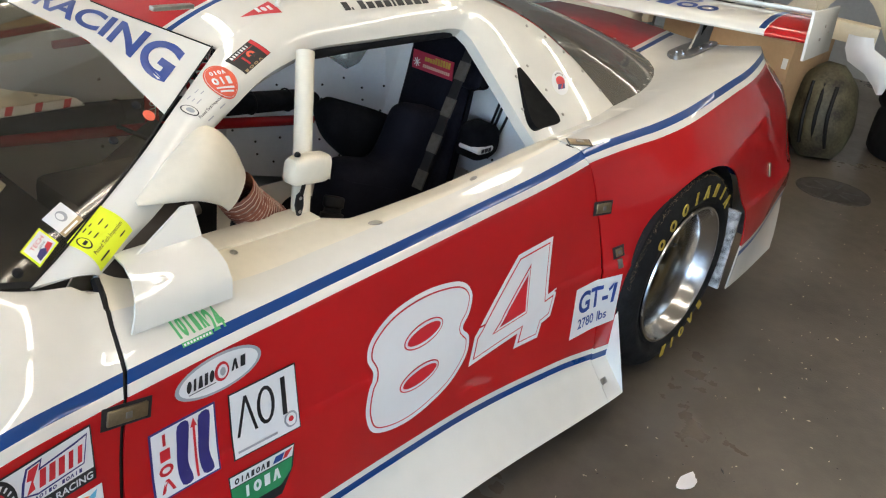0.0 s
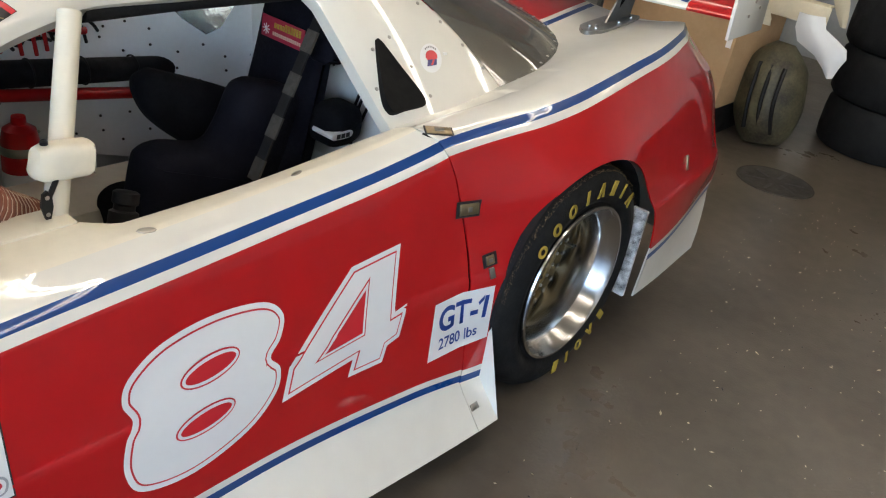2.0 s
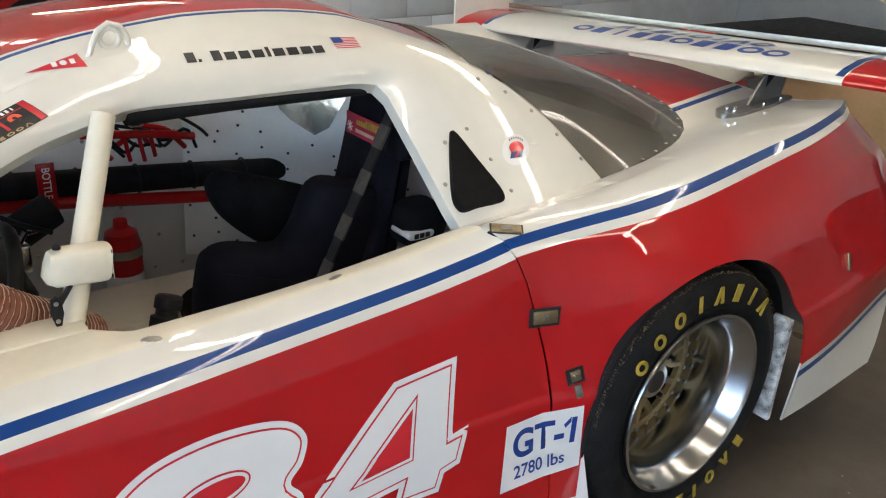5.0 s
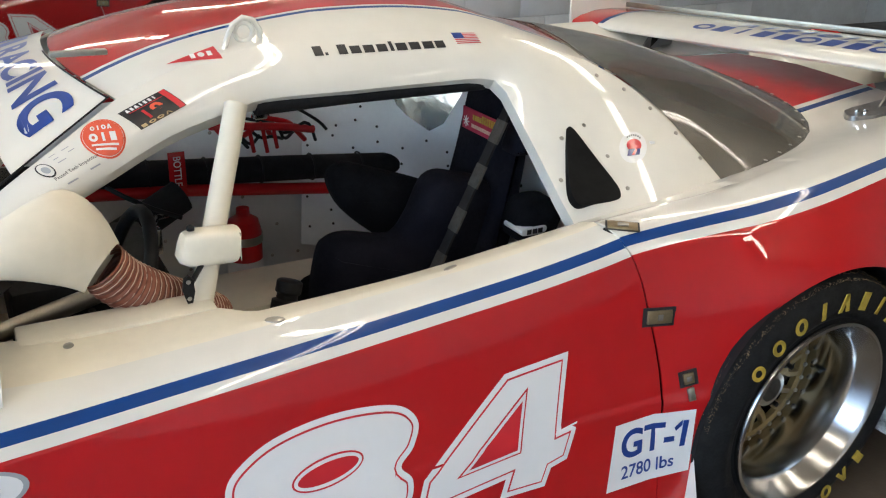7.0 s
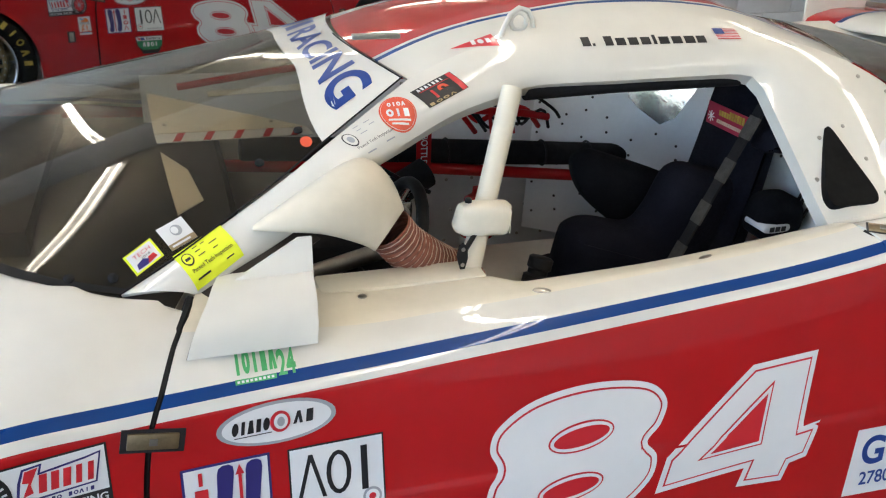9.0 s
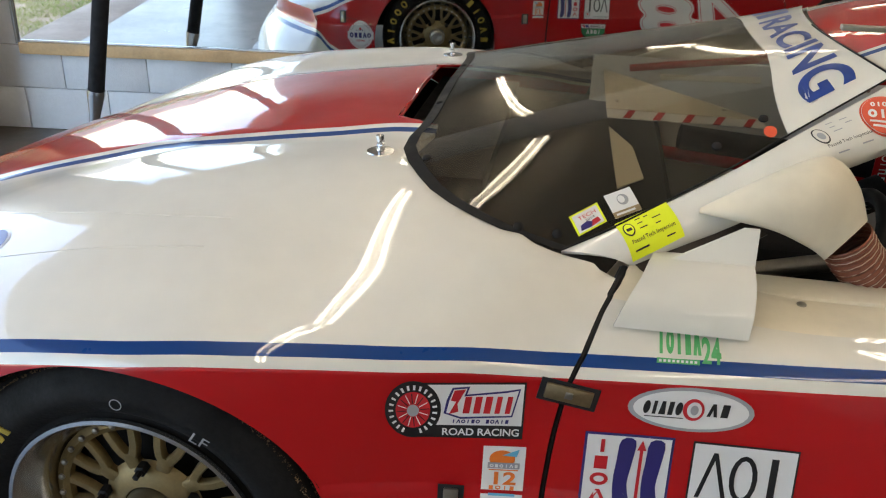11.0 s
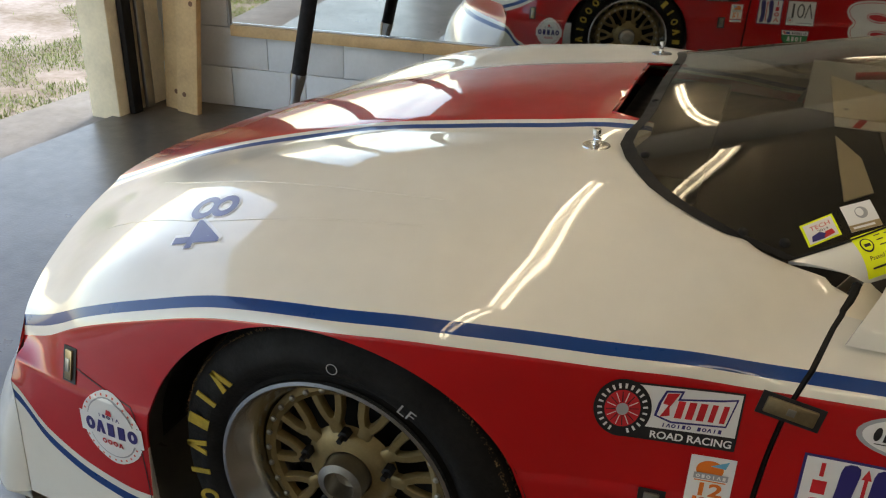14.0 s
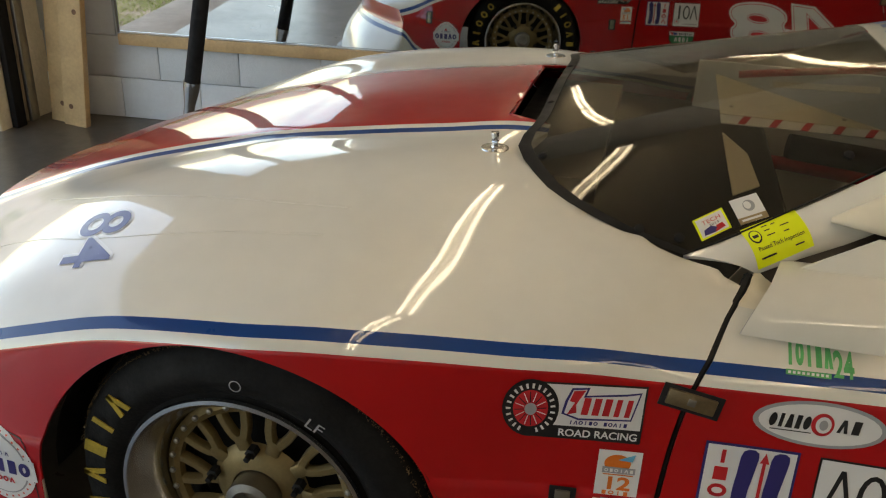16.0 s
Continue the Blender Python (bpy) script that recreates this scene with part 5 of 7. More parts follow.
for u, w, top in ((0.0, 0.055, 0.82), (0.066, 0.018, 0.30), (0.150, 0.055, 0.82), (0.225, 0.065, 0.66), (0.310, 0.065, 0.66), (0.395, 0.065, 0.66), (0.478, 0.024, 0.82), (0.520, 0.070, 0.66), (0.610, 0.070, 0.66), (0.700, 0.072, 0.66), (0.786, 0.065, 0.66)):
    Sheet().rect(u, 0.1, u + w, top, INK, 0).place("name_bar", pillar, P((0.925, 0.578, 1.118), (1.285, 0.578, 1.120), (0.925, 0.548, 1.096)), "plain black bar over the window", 0.05)
sh = Sheet().rect(0, 0, 1, 1, PAPER, 0).rect(0, 0.45, 0.42, 1, BLUE_V, 2)
for k in range(7):
    sh.rect(0, 2 * k / 13, 1, (2 * k + 1) / 13, RED_V, 1)
sh.place("flag_sticker", pillar, P((1.262, 0.590, 1.121), (1.325, 0.590, 1.121), (1.262, 0.560, 1.101)), "small striped flag sticker", 0.2)
sh = Sheet().ellipse(0.5, 0.5, 0.48, 0.5, PAPER, 0).ellipse(0.52, 0.56, 0.26, 0.20, RED_V, 1).poly([(0.3, 0.2), (0.72, 0.26), (0.74, 0.46), (0.34, 0.42)], NAVY, 2).poly([(0.45, 0.24), (0.55, 0.25), (0.64, 0.44), (0.56, 0.43)], RED_V, 3)
for k in range(7):
    a = math.radians(55 + 12 * k)
    sh.rect(0.5 + 0.38 * math.cos(a) - 0.02, 0.48 + 0.40 * math.sin(a) - 0.03, 0.5 + 0.38 * math.cos(a) + 0.02, 0.48 + 0.40 * math.sin(a) + 0.03, INK, 1)
sh.place("memorial_sticker", pillar, P((1.588, 0.362, 0.924), (1.668, 0.353, 0.915), (1.541, 0.303, 0.871)), "round white sticker with a red and navy emblem", 0.12)


def on_banner(u, v):
    """u metres from the near pillar along the strip, v from 0 at its lower edge to 1."""
    row = [on_screen(i, low_edge(i) + (1 - low_edge(i)) * v) for i in range(17)]
    row += [Vector((p.x, 2 * C - p.y, p.z)) for p in row[-2::-1]]
    d = 0
    for a, b in zip(row, row[1:]):
        k = (b - a).length
        if d + k >= u:
            return a.lerp(b, (u - d) / k), Vector((-0.45, 0, 0.9)).normalized()
        d += k
    return row[-1], Vector((-0.45, 0, 0.9)).normalized()


WORD_W = 0.53
sh = Sheet().word("RACING", 0, 0.26, 0.54, BLUE_V, 0, WORD_W, 0, 0.03)
sh.rect(-0.085, 0.26, -0.035, 0.80, BLUE_V, 0).rect(-0.155, 0.26, -0.110, 0.80, BLUE_V, 0).rect(-0.225, 0.26, -0.180, 0.80, BLUE_V, 0)
for v in sh.bm.verts:
    v.co.x = 0.04 + WORD_W - v.co.x
sh.place("banner_lettering", banner, lambda u, v: (lambda r: (r[0] + r[1] * 0.002, r[1]))(on_banner(u, v)), "blue capital lettering", 0.06)
# blue figures on the nose
for side in (0, 1):
    for col, grow, lv in ((PAPER, 0.035, 0), (NAVY, 0.005, 1)):
        sh = Sheet().word("84", 0, 0, 0.085, col, lv, 0.165, 0.0, grow)
        y0 = 0.194 if not side else 2 * C - 0.029
        sh.place("nose_number", PANELS[side][0], lambda u, v, y0=y0, side=side: top_hit(FLANK[side], -1.13 + v * 1.25 + (0.24 * u if not side else 0.24 * (0.165 - u)), y0 - u), "small navy start number edged in white")
for side in (0, 1):  # faint moulding lines along the bonnet
    for line in ([(-1.40, 0.41, 0), (-1.15, 0.27, 0), (-0.82, 0.208, 0), (-0.60, 0.192, 0)], [(-1.40, 0.21, 0), (-1.08, 0.108, 0), (-0.77, 0.112, 0), (-0.62, 0.118, 0)]):
        pts = [top_hit(FLANK[side], p[0], 2 * C - p[1] if side else p[1])[0] for p in curve(line, 40)]
        part("moulding_line", tube(bmesh.new(), [tuple(p + Vector((0, 0, 0.0002))) for p in pts], 0.0011, 6), WHITE, PANELS[side][0])
# red dot and screws on the windscreen
sh = Sheet().ellipse(0.5, 0.5, 0.5, 0.5, SALMON, 0)
sh.place("red_dot", car, P((0.299, 0.441, 0.968), (0.321, 0.441, 0.968), (0.299, 0.421, 0.951)), "round red dot sticker", 0.5)
for x, y in ((-0.106, 0.245), (-0.04, 0.245), (-0.345, 0.57), (-0.33, 0.72), (-0.30, 0.42), (0.22, 0.40), (0.30, 0.455)):
    for yy in (y, 2 * C - y):
        p, n = top_hit(UPPER, x, yy)
        ob = rivet(p, n, car, 1.5, "screw")
        ob.material_slots[0].link = "OBJECT"
        ob.material_slots[0].material = BLACK
for k in range(12):
    i = 1 + k
    for s in (0, 1):
        p = Vector(rg[0][min(i, 13)]).lerp(Vector(rg[1][min(i, 13)]), 0.3) + Vector((0, 0, 0.003))
        if s:
            p.y = 2 * C - p.y
        rivet(p, (0.1, 0, 1), car, 0.9)

# ---- fittings on the door and cabin ----
def pod(side):
    bm = bmesh.new()
    up = curve([(0.192, 0.285, 0.866), (0.29, 0.342, 0.905), (0.385, 0.392, 0.934), (0.430, 0.402, 0.922), (0.466, 0.396, 0.880), (0.487, 0.385, 0.825)], 20)
    low = curve([(0.190, 0.272, 0.862), (0.25, 0.265, 0.856), (0.31, 0.268, 0.845), (0.36, 0.282, 0.822), (0.395, 0.298, 0.800), (0.414, 0.308, 0.783)], 20)
    depth = table((0, 0.003), (0.25, 0.022), (0.5, 0.042), (0.75, 0.054), (1, 0.050))
    away = Vector((0.1, -1, 1.0)).normalized()
    rings = []
    for k in range(21):
        mid, half = (up[k] + low[k]) / 2, (up[k] - low[k]) / 2
        rings.append([bm.verts.new(mid + half * math.cos(a) + away * (depth(k / 20) * (math.sin(a) if math.sin(a) > 0 else 0.5 * math.sin(a)))) for a in [q * math.pi / 16 for q in range(32)]])
    inner = [bm.verts.new(v.co * 0.9 + (up[20] + low[20]) * 0.05 + Vector((-0.015, 0, 0.012))) for v in rings[-1]]
    rings.append(inner)
    for p, q in zip(rings, rings[1:]):
        for k in range(32):
            bm.faces.new((p[k], p[(k + 1) % 32], q[(k + 1) % 32], q[k]))
    bm.faces.new(rings[0])
    bmesh.ops.recalc_face_normals(bm, faces=bm.faces[:])
    ob = part("air_scoop", flipped(bm, side) if side else bm, WHITE_OLD, car, "cream moulded air scoop on the window pillar")
    bm = bmesh.new()
    path = curve([(0.448, 0.345, 0.812), (0.480, 0.352, 0.770), (0.535, 0.372, 0.722), (0.60, 0.41, 0.670), (0.66, 0.46, 0.61)], 240)
    tube(bm, path, lambda t: 0.0445 + 0.0018 * math.sin(t * 2 * math.pi * 30), 28, False)
    hose = part("air_hose", flipped(bm, side) if side else bm, HOSE, car, "ribbed orange brown air hose")
    turns = []
    for k in range(26 * 14 + 1):
        t = 0.02 + 0.96 * k / (26 * 14)
        i = min(int(t * 240), 239)
        c, d = path[i].lerp(path[i + 1], t * 240 - i), (path[i + 1] - path[i]).normalized()
        u = d.cross(Vector((0, 1, 0.3))).normalized()
        w = d.cross(u)
        a = 2 * math.pi * k / 14
        turns.append(c + (u * math.cos(a) + w * math.sin(a)) * 0.0462)
    part("hose_wire", tube(bmesh.new(), turns, 0.0009, 4), PALE_WIRE, hose, "pale spiral wire of the hose")


pod(0)
for side in (0,):
    rows = []
    for k in range(9):
        t = k / 8
        rows.append([(0.062 + 0.205 * t, 0.082 + 0.012 * t, 0.737 - 0.006 * t), (0.072 + 0.198 * t, 0.088 + 0.012 * t, 0.765), (0.086 + 0.187 * t, 0.112 + 0.010 * t, 0.786 + 0.002 * t), (0.100 + 0.176 * t, 0.145 + 0.010 * t, 0.797 + 0.003 * t), (0.112 + 0.166 * t, 0.19, 0.803 + 0.003 * t), (0.125 + 0.155 * t, 0.25, 0.795 + 0.003 * t)])
    thick(strip(rows, WHITE, "mirror_shroud", car, "white moulded deflector over the sill"), 0.005)
    bm = bmesh.new()
    vs = [bm.verts.new((x, y + d, z)) for d in (0, 0.006) for x, y, z in ((0.128, 0.205, 0.790), (0.281, 0.205, 0.794), (0.286, 0.245, 0.852), (0.262, 0.245, 0.852))]
    for q in ((0, 1, 2, 3), (7, 6, 5, 4), (0, 4, 5, 1), (1, 5, 6, 2), (2, 6, 7, 3), (3, 7, 4, 0)):
        bm.faces.new([vs[i] for i in q])
    part("deflector_fin", bm, WHITE, car, "white triangular fin")
# dark strip filling the gap between the pillar's base and the fin
bm = bmesh.new()
top, low = [bm.verts.new(flank(x, z, -0.012)) for x, z in ((0.07, 0.790), (0.17, 0.822), (0.27, 0.860))], [bm.verts.new(flank(x, z, -0.016)) for x, z in ((0.135, 0.762), (0.22, 0.798), (0.31, 0.838))]
for k in range(2):
    bm.faces.new((top[k], low[k], low[k + 1], top[k + 1]))
thick(part("pillar_gap_strip", bm, DARK_BROWN, car, "dark brown strip in the gap under the window pillar"), 0.004)
part("window_post", tube(bmesh.new(), [(0.600, 0.305, 0.715), (0.63, 0.34, 0.79), (0.735, 0.472, 1.035)], 0.0215, 20), WHITE_OLD, car, "cream painted tube from sill to roof")
part("post_foot", box(bmesh.new(), (0.30, 0.255, 0.715), (0.62, 0.33, 0.736), 0.006), WHITE_OLD, car, "cream ledge at the foot of the post")
bm = bmesh.new()
rows = []
for x, ry, rz, dz in ((0.575, 0.010, 0.016, 0.004), (0.580, 0.020, 0.026, 0.002), (0.595, 0.026, 0.032, 0.0), (0.630, 0.028, 0.033, -0.002), (0.672, 0.028, 0.032, -0.005), (0.678, 0.026, 0.030, -0.006)):
    rows.append([(x + 0.006 * math.sin(a), 0.325 + ry * math.copysign(abs(math.cos(a)) ** 0.6, math.cos(a)), 0.826 + dz + rz * math.copysign(abs(math.sin(a)) ** 0.6, math.sin(a))) for a in [k * math.pi / 12 for k in range(25)]])
vs = [[bm.verts.new(p) for p in r[:-1]] for r in rows]
for a, b in zip(vs, vs[1:]):
    for k in range(24):
        bm.faces.new((a[k], a[(k + 1) % 24], b[(k + 1) % 24], b[k]))
bm.faces.new(vs[0]), bm.faces.new(vs[-1][::-1])
bmesh.ops.recalc_face_normals(bm, faces=bm.faces[:])
sm = part("side_mirror", bm, WHITE_OLD, car, "small cream side mirror housing")
part("glass", box(bmesh.new(), (0.679, 0.302, 0.795), (0.6805, 0.348, 0.848)), MIRROR, sm)
part("screw", lathe(bmesh.new(), [(0.007, 0), (0.007, 0.006), (0.004, 0.009), (0, 0.009)], 10, pose(0.598, 0.322, 0.860)), BLACK, sm)
bm = bmesh.new()
pl = [bm.verts.new((0.578 + u * 0.9, 0.288 - d, 0.765 + v)) for d in (0, 0.006) for u, v in ((-0.012, 0), (-0.008, 0.022), (0.002, 0.028), (0.010, 0.018), (0.012, -0.004), (0.006, -0.026), (-0.004, -0.026))]
bm.faces.new(pl[:7][::-1]), bm.faces.new(pl[7:])
for k in range(7):
    bm.faces.new((pl[k], pl[(k + 1) % 7], pl[7 + (k + 1) % 7], pl[7 + k]))
bmesh.ops.recalc_face_normals(bm, faces=bm.faces[:])
br = part("bracket", bm, BLACK, sm, "black mirror bracket")
for dz in (0.016, -0.016):
    rivet((0.578, 0.281, 0.765 + dz), (0, -1, 0), br, 0.7, "bolt")
part("stay", tube(bmesh.new(), [(0.585, 0.29, 0.775), (0.612, 0.31, 0.800)], 0.005, 8), BLACK, sm)
# tow loop on the roof
bm = bmesh.new()
p, n = top_hit(UPPER, 0.80, 0.60)
for k in range(1):
    tube(bm, [(0.752, 0.600, 1.108), (0.764, 0.606, 1.135), (0.778, 0.612, 1.158), (0.80, 0.618, 1.170), (0.822, 0.622, 1.164), (0.834, 0.622, 1.145), (0.838, 0.62, 1.118)], 0.006, 8)
    tube(bm, [(0.80 + 0.018 * math.cos(a), 0.616, 1.143 + 0.018 * math.sin(a)) for a in [i * math.pi / 8 for i in range(17)]], 0.005, 8)
    box(bm, (0.738, 0.588, 1.104), (0.756, 0.612, 1.113), 0.002)
    box(bm, (0.830, 0.610, 1.112), (0.862, 0.630, 1.120), 0.002)
part("roof_hook", bm, WHITE, car, "white loop bracket on the roof")
part("windscreen_clip", box(bmesh.new(), (0.44, 0.615, 1.112), (0.54, 0.633, 1.122), 0.002, None), STEEL, car, "alloy clip at the windscreen's top edge")
# black seal round the windscreen's upper corner
part("windscreen_seal", tube(bmesh.new(), [tuple(Vector(p) + Vector((-0.004, 0, 0.002))) for p in ws[-1]] , 0.0018, 6), BLACK, car)
part("windscreen_seal", tube(bmesh.new(), [tuple(Vector(r[0]) + Vector((0.0, 0, 0.002))) for r in ws], 0.0018, 6), BLACK, car)

# ---- cockpit ----
part("floor_pan", box(bmesh.new(), (-0.3, 0.15, 0.14), (1.8, 1.65, 0.16)), STEEL_GREY, car, "bare alloy floor pan")
part("side_sheet", box(bmesh.new(), (0.0, 1.44, 0.16), (1.75, 1.455, 0.86), 0.002), SHEET, car, "white riveted sheet on the far side of the cockpit")
part("bulkhead", box(bmesh.new(), (1.66, 0.33, 0.16), (1.675, 1.44, 0.90), 0.002), SHEET, car, "white riveted rear bulkhead")
SLANT = pose(1.46, 1.20, 0.30, -6, 0, -38)
sheet = part("slanted_sheet", box(bmesh.new(), (-0.33, -0.003, 0.0), (0.34, 0.003, 0.60), 0.002, SLANT), SHEET, car, "white riveted sheet beside the seat")
hexa = [(-0.042, 0.527), (-0.027, 0.487), (0.01, 0.454), (0.082, 0.413), (0.126, 0.439), (0.19, 0.56), (0.0, 0.585)]
bm = bmesh.new()
bm.faces.new([bm.verts.new(SLANT @ Vector((u, -0.0055, v))) for u, v in hexa])
part("access_window", bm, WINDOW_SHEEN, sheet, "plastic window in the sheet, its bright reflections painted as pale patches", smooth=False)
rnd = random.Random(12)
for k in range(70):
    u, v = -0.30 + 0.075 * (k % 9) + rnd.uniform(-0.012, 0.012), 0.06 + 0.07 * (k // 9) + 0.03 * (k % 2) + rnd.uniform(-0.012, 0.012)
    if not (-0.06 < u < 0.24 and v > 0.39) and v < 0.58:
        stud = rivet(SLANT @ Vector((u, -0.003, v)), SLANT.to_3x3() @ Vector((0, -1, 0)), sheet, 0.75)
        stud.material_slots[0].link = "OBJECT"
        stud.material_slots[0].material = STEEL_DARK
part("rear_shelf", box(bmesh.new(), (1.68, 0.30, 0.755), (2.44, 1.50, 0.765), 0.002), WHITE_OLD, car, "cream shelf under the rear window")
part("firewall", box(bmesh.new(), (0.0, 0.30, 0.16), (0.012, 1.44, 0.70)), BLACK, car)
part("sill_box", box(bmesh.new(), (0.66, 0.30, 0.40), (1.40, 0.40, 0.62), 0.01), WHITE_OLD, car, "cream box section inside the door")
part("tunnel", box(bmesh.new(), (0.1, 0.78, 0.16), (1.6, 1.02, 0.44), 0.03), WHITE_OLD, car, "cream transmission tunnel")
rv = bmesh.new()
for i in range(11):
    for j in range(6):
        lathe(rv, [(0.006, 0), (0.004, 0.003), (0, 0.0034)], 8, Matrix.Translation((0.75 + 0.09 * i + 0.02 * (j % 2), 1.438, 0.26 + 0.11 * j)) @ Matrix.Rotation(math.pi / 2, 4, "X"))
for i in range(4):
    for j in range(7):
        lathe(rv, [(0.006, 0), (0.004, 0.003), (0, 0.0034)], 8, Matrix.Translation((1.658, 0.4 + 0.26 * i, 0.26 + 0.11 * j)) @ Matrix.Rotation(-math.pi / 2, 4, "Y"))
tagged(part("sheet_rivets", rv, STEEL, car), kind="stuff")
part("padded_bar", tube(bmesh.new(), [(0.25, 1.22, 0.70), (0.7, 1.24, 0.660), (1.1, 1.25, 0.625), (1.47, 1.26, 0.592)], lambda t: 0.038 - 0.003 * (abs((t * 5) % 1 - 0.5) > 0.46), 18), PADDING, car, "black foam padded cage bar")
part("red_bar", tube(bmesh.new(), [(0.1, 1.20, 0.67), (0.8, 1.22, 0.606), (1.45, 1.24, 0.520)], 0.018, 14), RED, car, "red painted cage bar")
part("red_bar", tube(bmesh.new(), [(0.55, 1.30, 0.86), (0.9, 1.30, 0.88), (1.15, 1.32, 0.87)], 0.012, 10), RED, car, "red painted cage bar")
rnd = random.Random(21)
for k in range(9):
    x = 0.86 + 0.035 * k
    pts = curve([(x - 0.05, 1.30, 0.80 + rnd.uniform(-0.03, 0.03)), (x + rnd.uniform(-0.02, 0.04), 1.25, 0.76 + rnd.uniform(-0.03, 0.05)), (x + 0.06, 1.24, 0.73 + rnd.uniform(-0.02, 0.04)), (x + 0.10, 1.27, 0.70 + rnd.uniform(-0.02, 0.04))], 14)
    part("hose", tube(bmesh.new(), pts, 0.008 if k % 3 == 0 else 0.005, 8), RED if k % 3 == 0 else BLACK, car, "red rubber hose" if k % 3 == 0 else "black rubber hose")
part("hose", tube(bmesh.new(), curve([(0.88, 1.25, 0.775), (1.0, 1.24, 0.765), (1.10, 1.235, 0.755), (1.19, 1.25, 0.735)], 16), 0.012, 10), RED, car, "thick red rubber hose")
for x, z in ((0.99, 0.72), (1.03, 0.715), (1.06, 0.725)):
    part("hose", tube(bmesh.new(), [(x, 1.235, z + 0.045), (x + 0.004, 1.23, z + 0.01), (x + 0.012, 1.235, z - 0.03)], 0.006, 8), RED, car, "red rubber hose")
clamp = part("bracket_clamp", box(bmesh.new(), (1.005, 1.225, 0.785), (1.045, 1.255, 0.845), 0.006), CHROME, car, "bright metal clamp")
part("bolt", lathe(bmesh.new(), [(0.0, 0), (0.010, 0.0), (0.010, 0.012), (0.0, 0.013)], 10, pose(1.025, 1.224, 0.815, 90)), BLACK, clamp)
part("clamp_cap", box(bmesh.new(), (1.045, 1.228, 0.815), (1.075, 1.252, 0.842), 0.006), RED, clamp)
for x in (0.70, 0.86, 1.02, 1.18, 1.34):
    t = (x - 0.7) / 0.77
    part("cable_tie", tube(bmesh.new(), [(x, 1.242 + 0.015 * t + 0.0395 * math.cos(a), 0.660 - 0.066 * t + 0.0395 * math.sin(a)) for a in [k * math.pi / 10 for k in range(21)]], 0.003, 6, False), BLACK, car)
strap = part("red_strap", box(bmesh.new(), (0.745, 1.170, 0.600), (0.790, 1.176, 0.735), 0.002), RED, car, "red strap with white lettering")
for k in range(5):
    pts = curve([(0.28 + 0.05 * k, 0.62 + 0.05 * k, 0.44), (0.34 + 0.05 * k, 0.66 + rnd.uniform(-0.05, 0.05), 0.56 + 0.02 * k), (0.46 + 0.03 * k, 0.72, 0.58), (0.56 + 0.02 * k, 0.80, 0.44)], 14)
    part("wire", tube(bmesh.new(), pts, 0.008, 8), STEEL_GREY if k == 2 else BLACK, car)
bottle = part("fire_bottle", lathe(bmesh.new(), [(0.0, 0), (0.045, 0.004), (0.050, 0.02), (0.050, 0.20), (0.042, 0.235), (0.02, 0.25), (0.018, 0.27), (0.0, 0.272)], 28, pose(0.925, 1.12, 0.30)), RED, car, "red fire extinguisher bottle")
part("bottle_label", lathe(bmesh.new(), [(0.0506, 0.05), (0.0506, 0.12)], 28, pose(0.925, 1.12, 0.30)), PAPER, bottle)
part("bottle_strap", lathe(bmesh.new(), [(0.052, 0.11), (0.053, 0.115), (0.053, 0.13), (0.052, 0.135)], 28, pose(0.925, 1.12, 0.36)), STEEL, bottle)
part("dark_box", box(bmesh.new(), (0.30, 0.62, 0.50), (0.62, 0.95, 0.66), 0.03), BLACK, car, "black unit beside the dashboard")
part("padded_roll", tube(bmesh.new(), [(0.50, 1.05, 0.52), (0.62, 1.08, 0.57), (0.76, 1.12, 0.63)], 0.045, 16), PADDING, car, "black padded tube low in the cockpit")
valve = part("valve_block", box(bmesh.new(), (0.605, 0.92, 0.555), (0.665, 0.97, 0.625), 0.008), CHROME, car, "bright alloy valve block")
part("valve_cap", lathe(bmesh.new(), [(0.0, 0.0), (0.017, 0.0), (0.017, 0.02), (0.010, 0.026), (0.0, 0.027)], 16, pose(0.635, 0.919, 0.60, 90)), STEEL, valve)
part("valve_pipe", tube(bmesh.new(), [(0.64, 0.94, 0.62), (0.66, 0.95, 0.645), (0.69, 0.97, 0.64)], 0.008, 8), CHROME, valve)
part("cable", tube(bmesh.new(), curve([(0.56, 1.0, 0.72), (0.60, 0.96, 0.70), (0.66, 0.95, 0.665), (0.72, 0.95, 0.635)], 14), 0.006, 8), BLACK, car, "black cable across the cockpit")
def sheet_metal(name, quad, mat, label=""):
    """A thin four-cornered sheet."""
    bm = bmesh.new()
    bm.faces.new([bm.verts.new(p) for p in quad])
    return thick(part(name, bm, mat, car, label), 0.003)


sheet_metal("inner_panel", [(0.024, 1.045, 0.912), (0.036, 0.850, 0.868), (0.380, 0.852, 0.866)], WHITE_OLD, "cream triangular sheet behind the windscreen")
sheet_metal("warning_tape", [(0.036, 0.848, 0.867), (0.040, 0.832, 0.852), (0.392, 0.834, 0.852), (0.380, 0.850, 0.865)], PAPER, "white strip of warning tape")
for k in range(5):
    x0 = 0.075 + 0.066 * k
    sheet_metal("tape_stripe", [(x0 + 0.012, 0.8465, 0.868), (x0, 0.8315, 0.854), (x0 + 0.016, 0.8315, 0.854), (x0 + 0.028, 0.8465, 0.868)], RED_V, "red diagonal of warning tape")
sheet_metal("upper_strip", [(0.170, 1.15, 0.884), (0.172, 1.14, 0.872), (0.42, 1.14, 0.880), (0.42, 1.15, 0.894)], WHITE_OLD, "cream strip behind the windscreen")
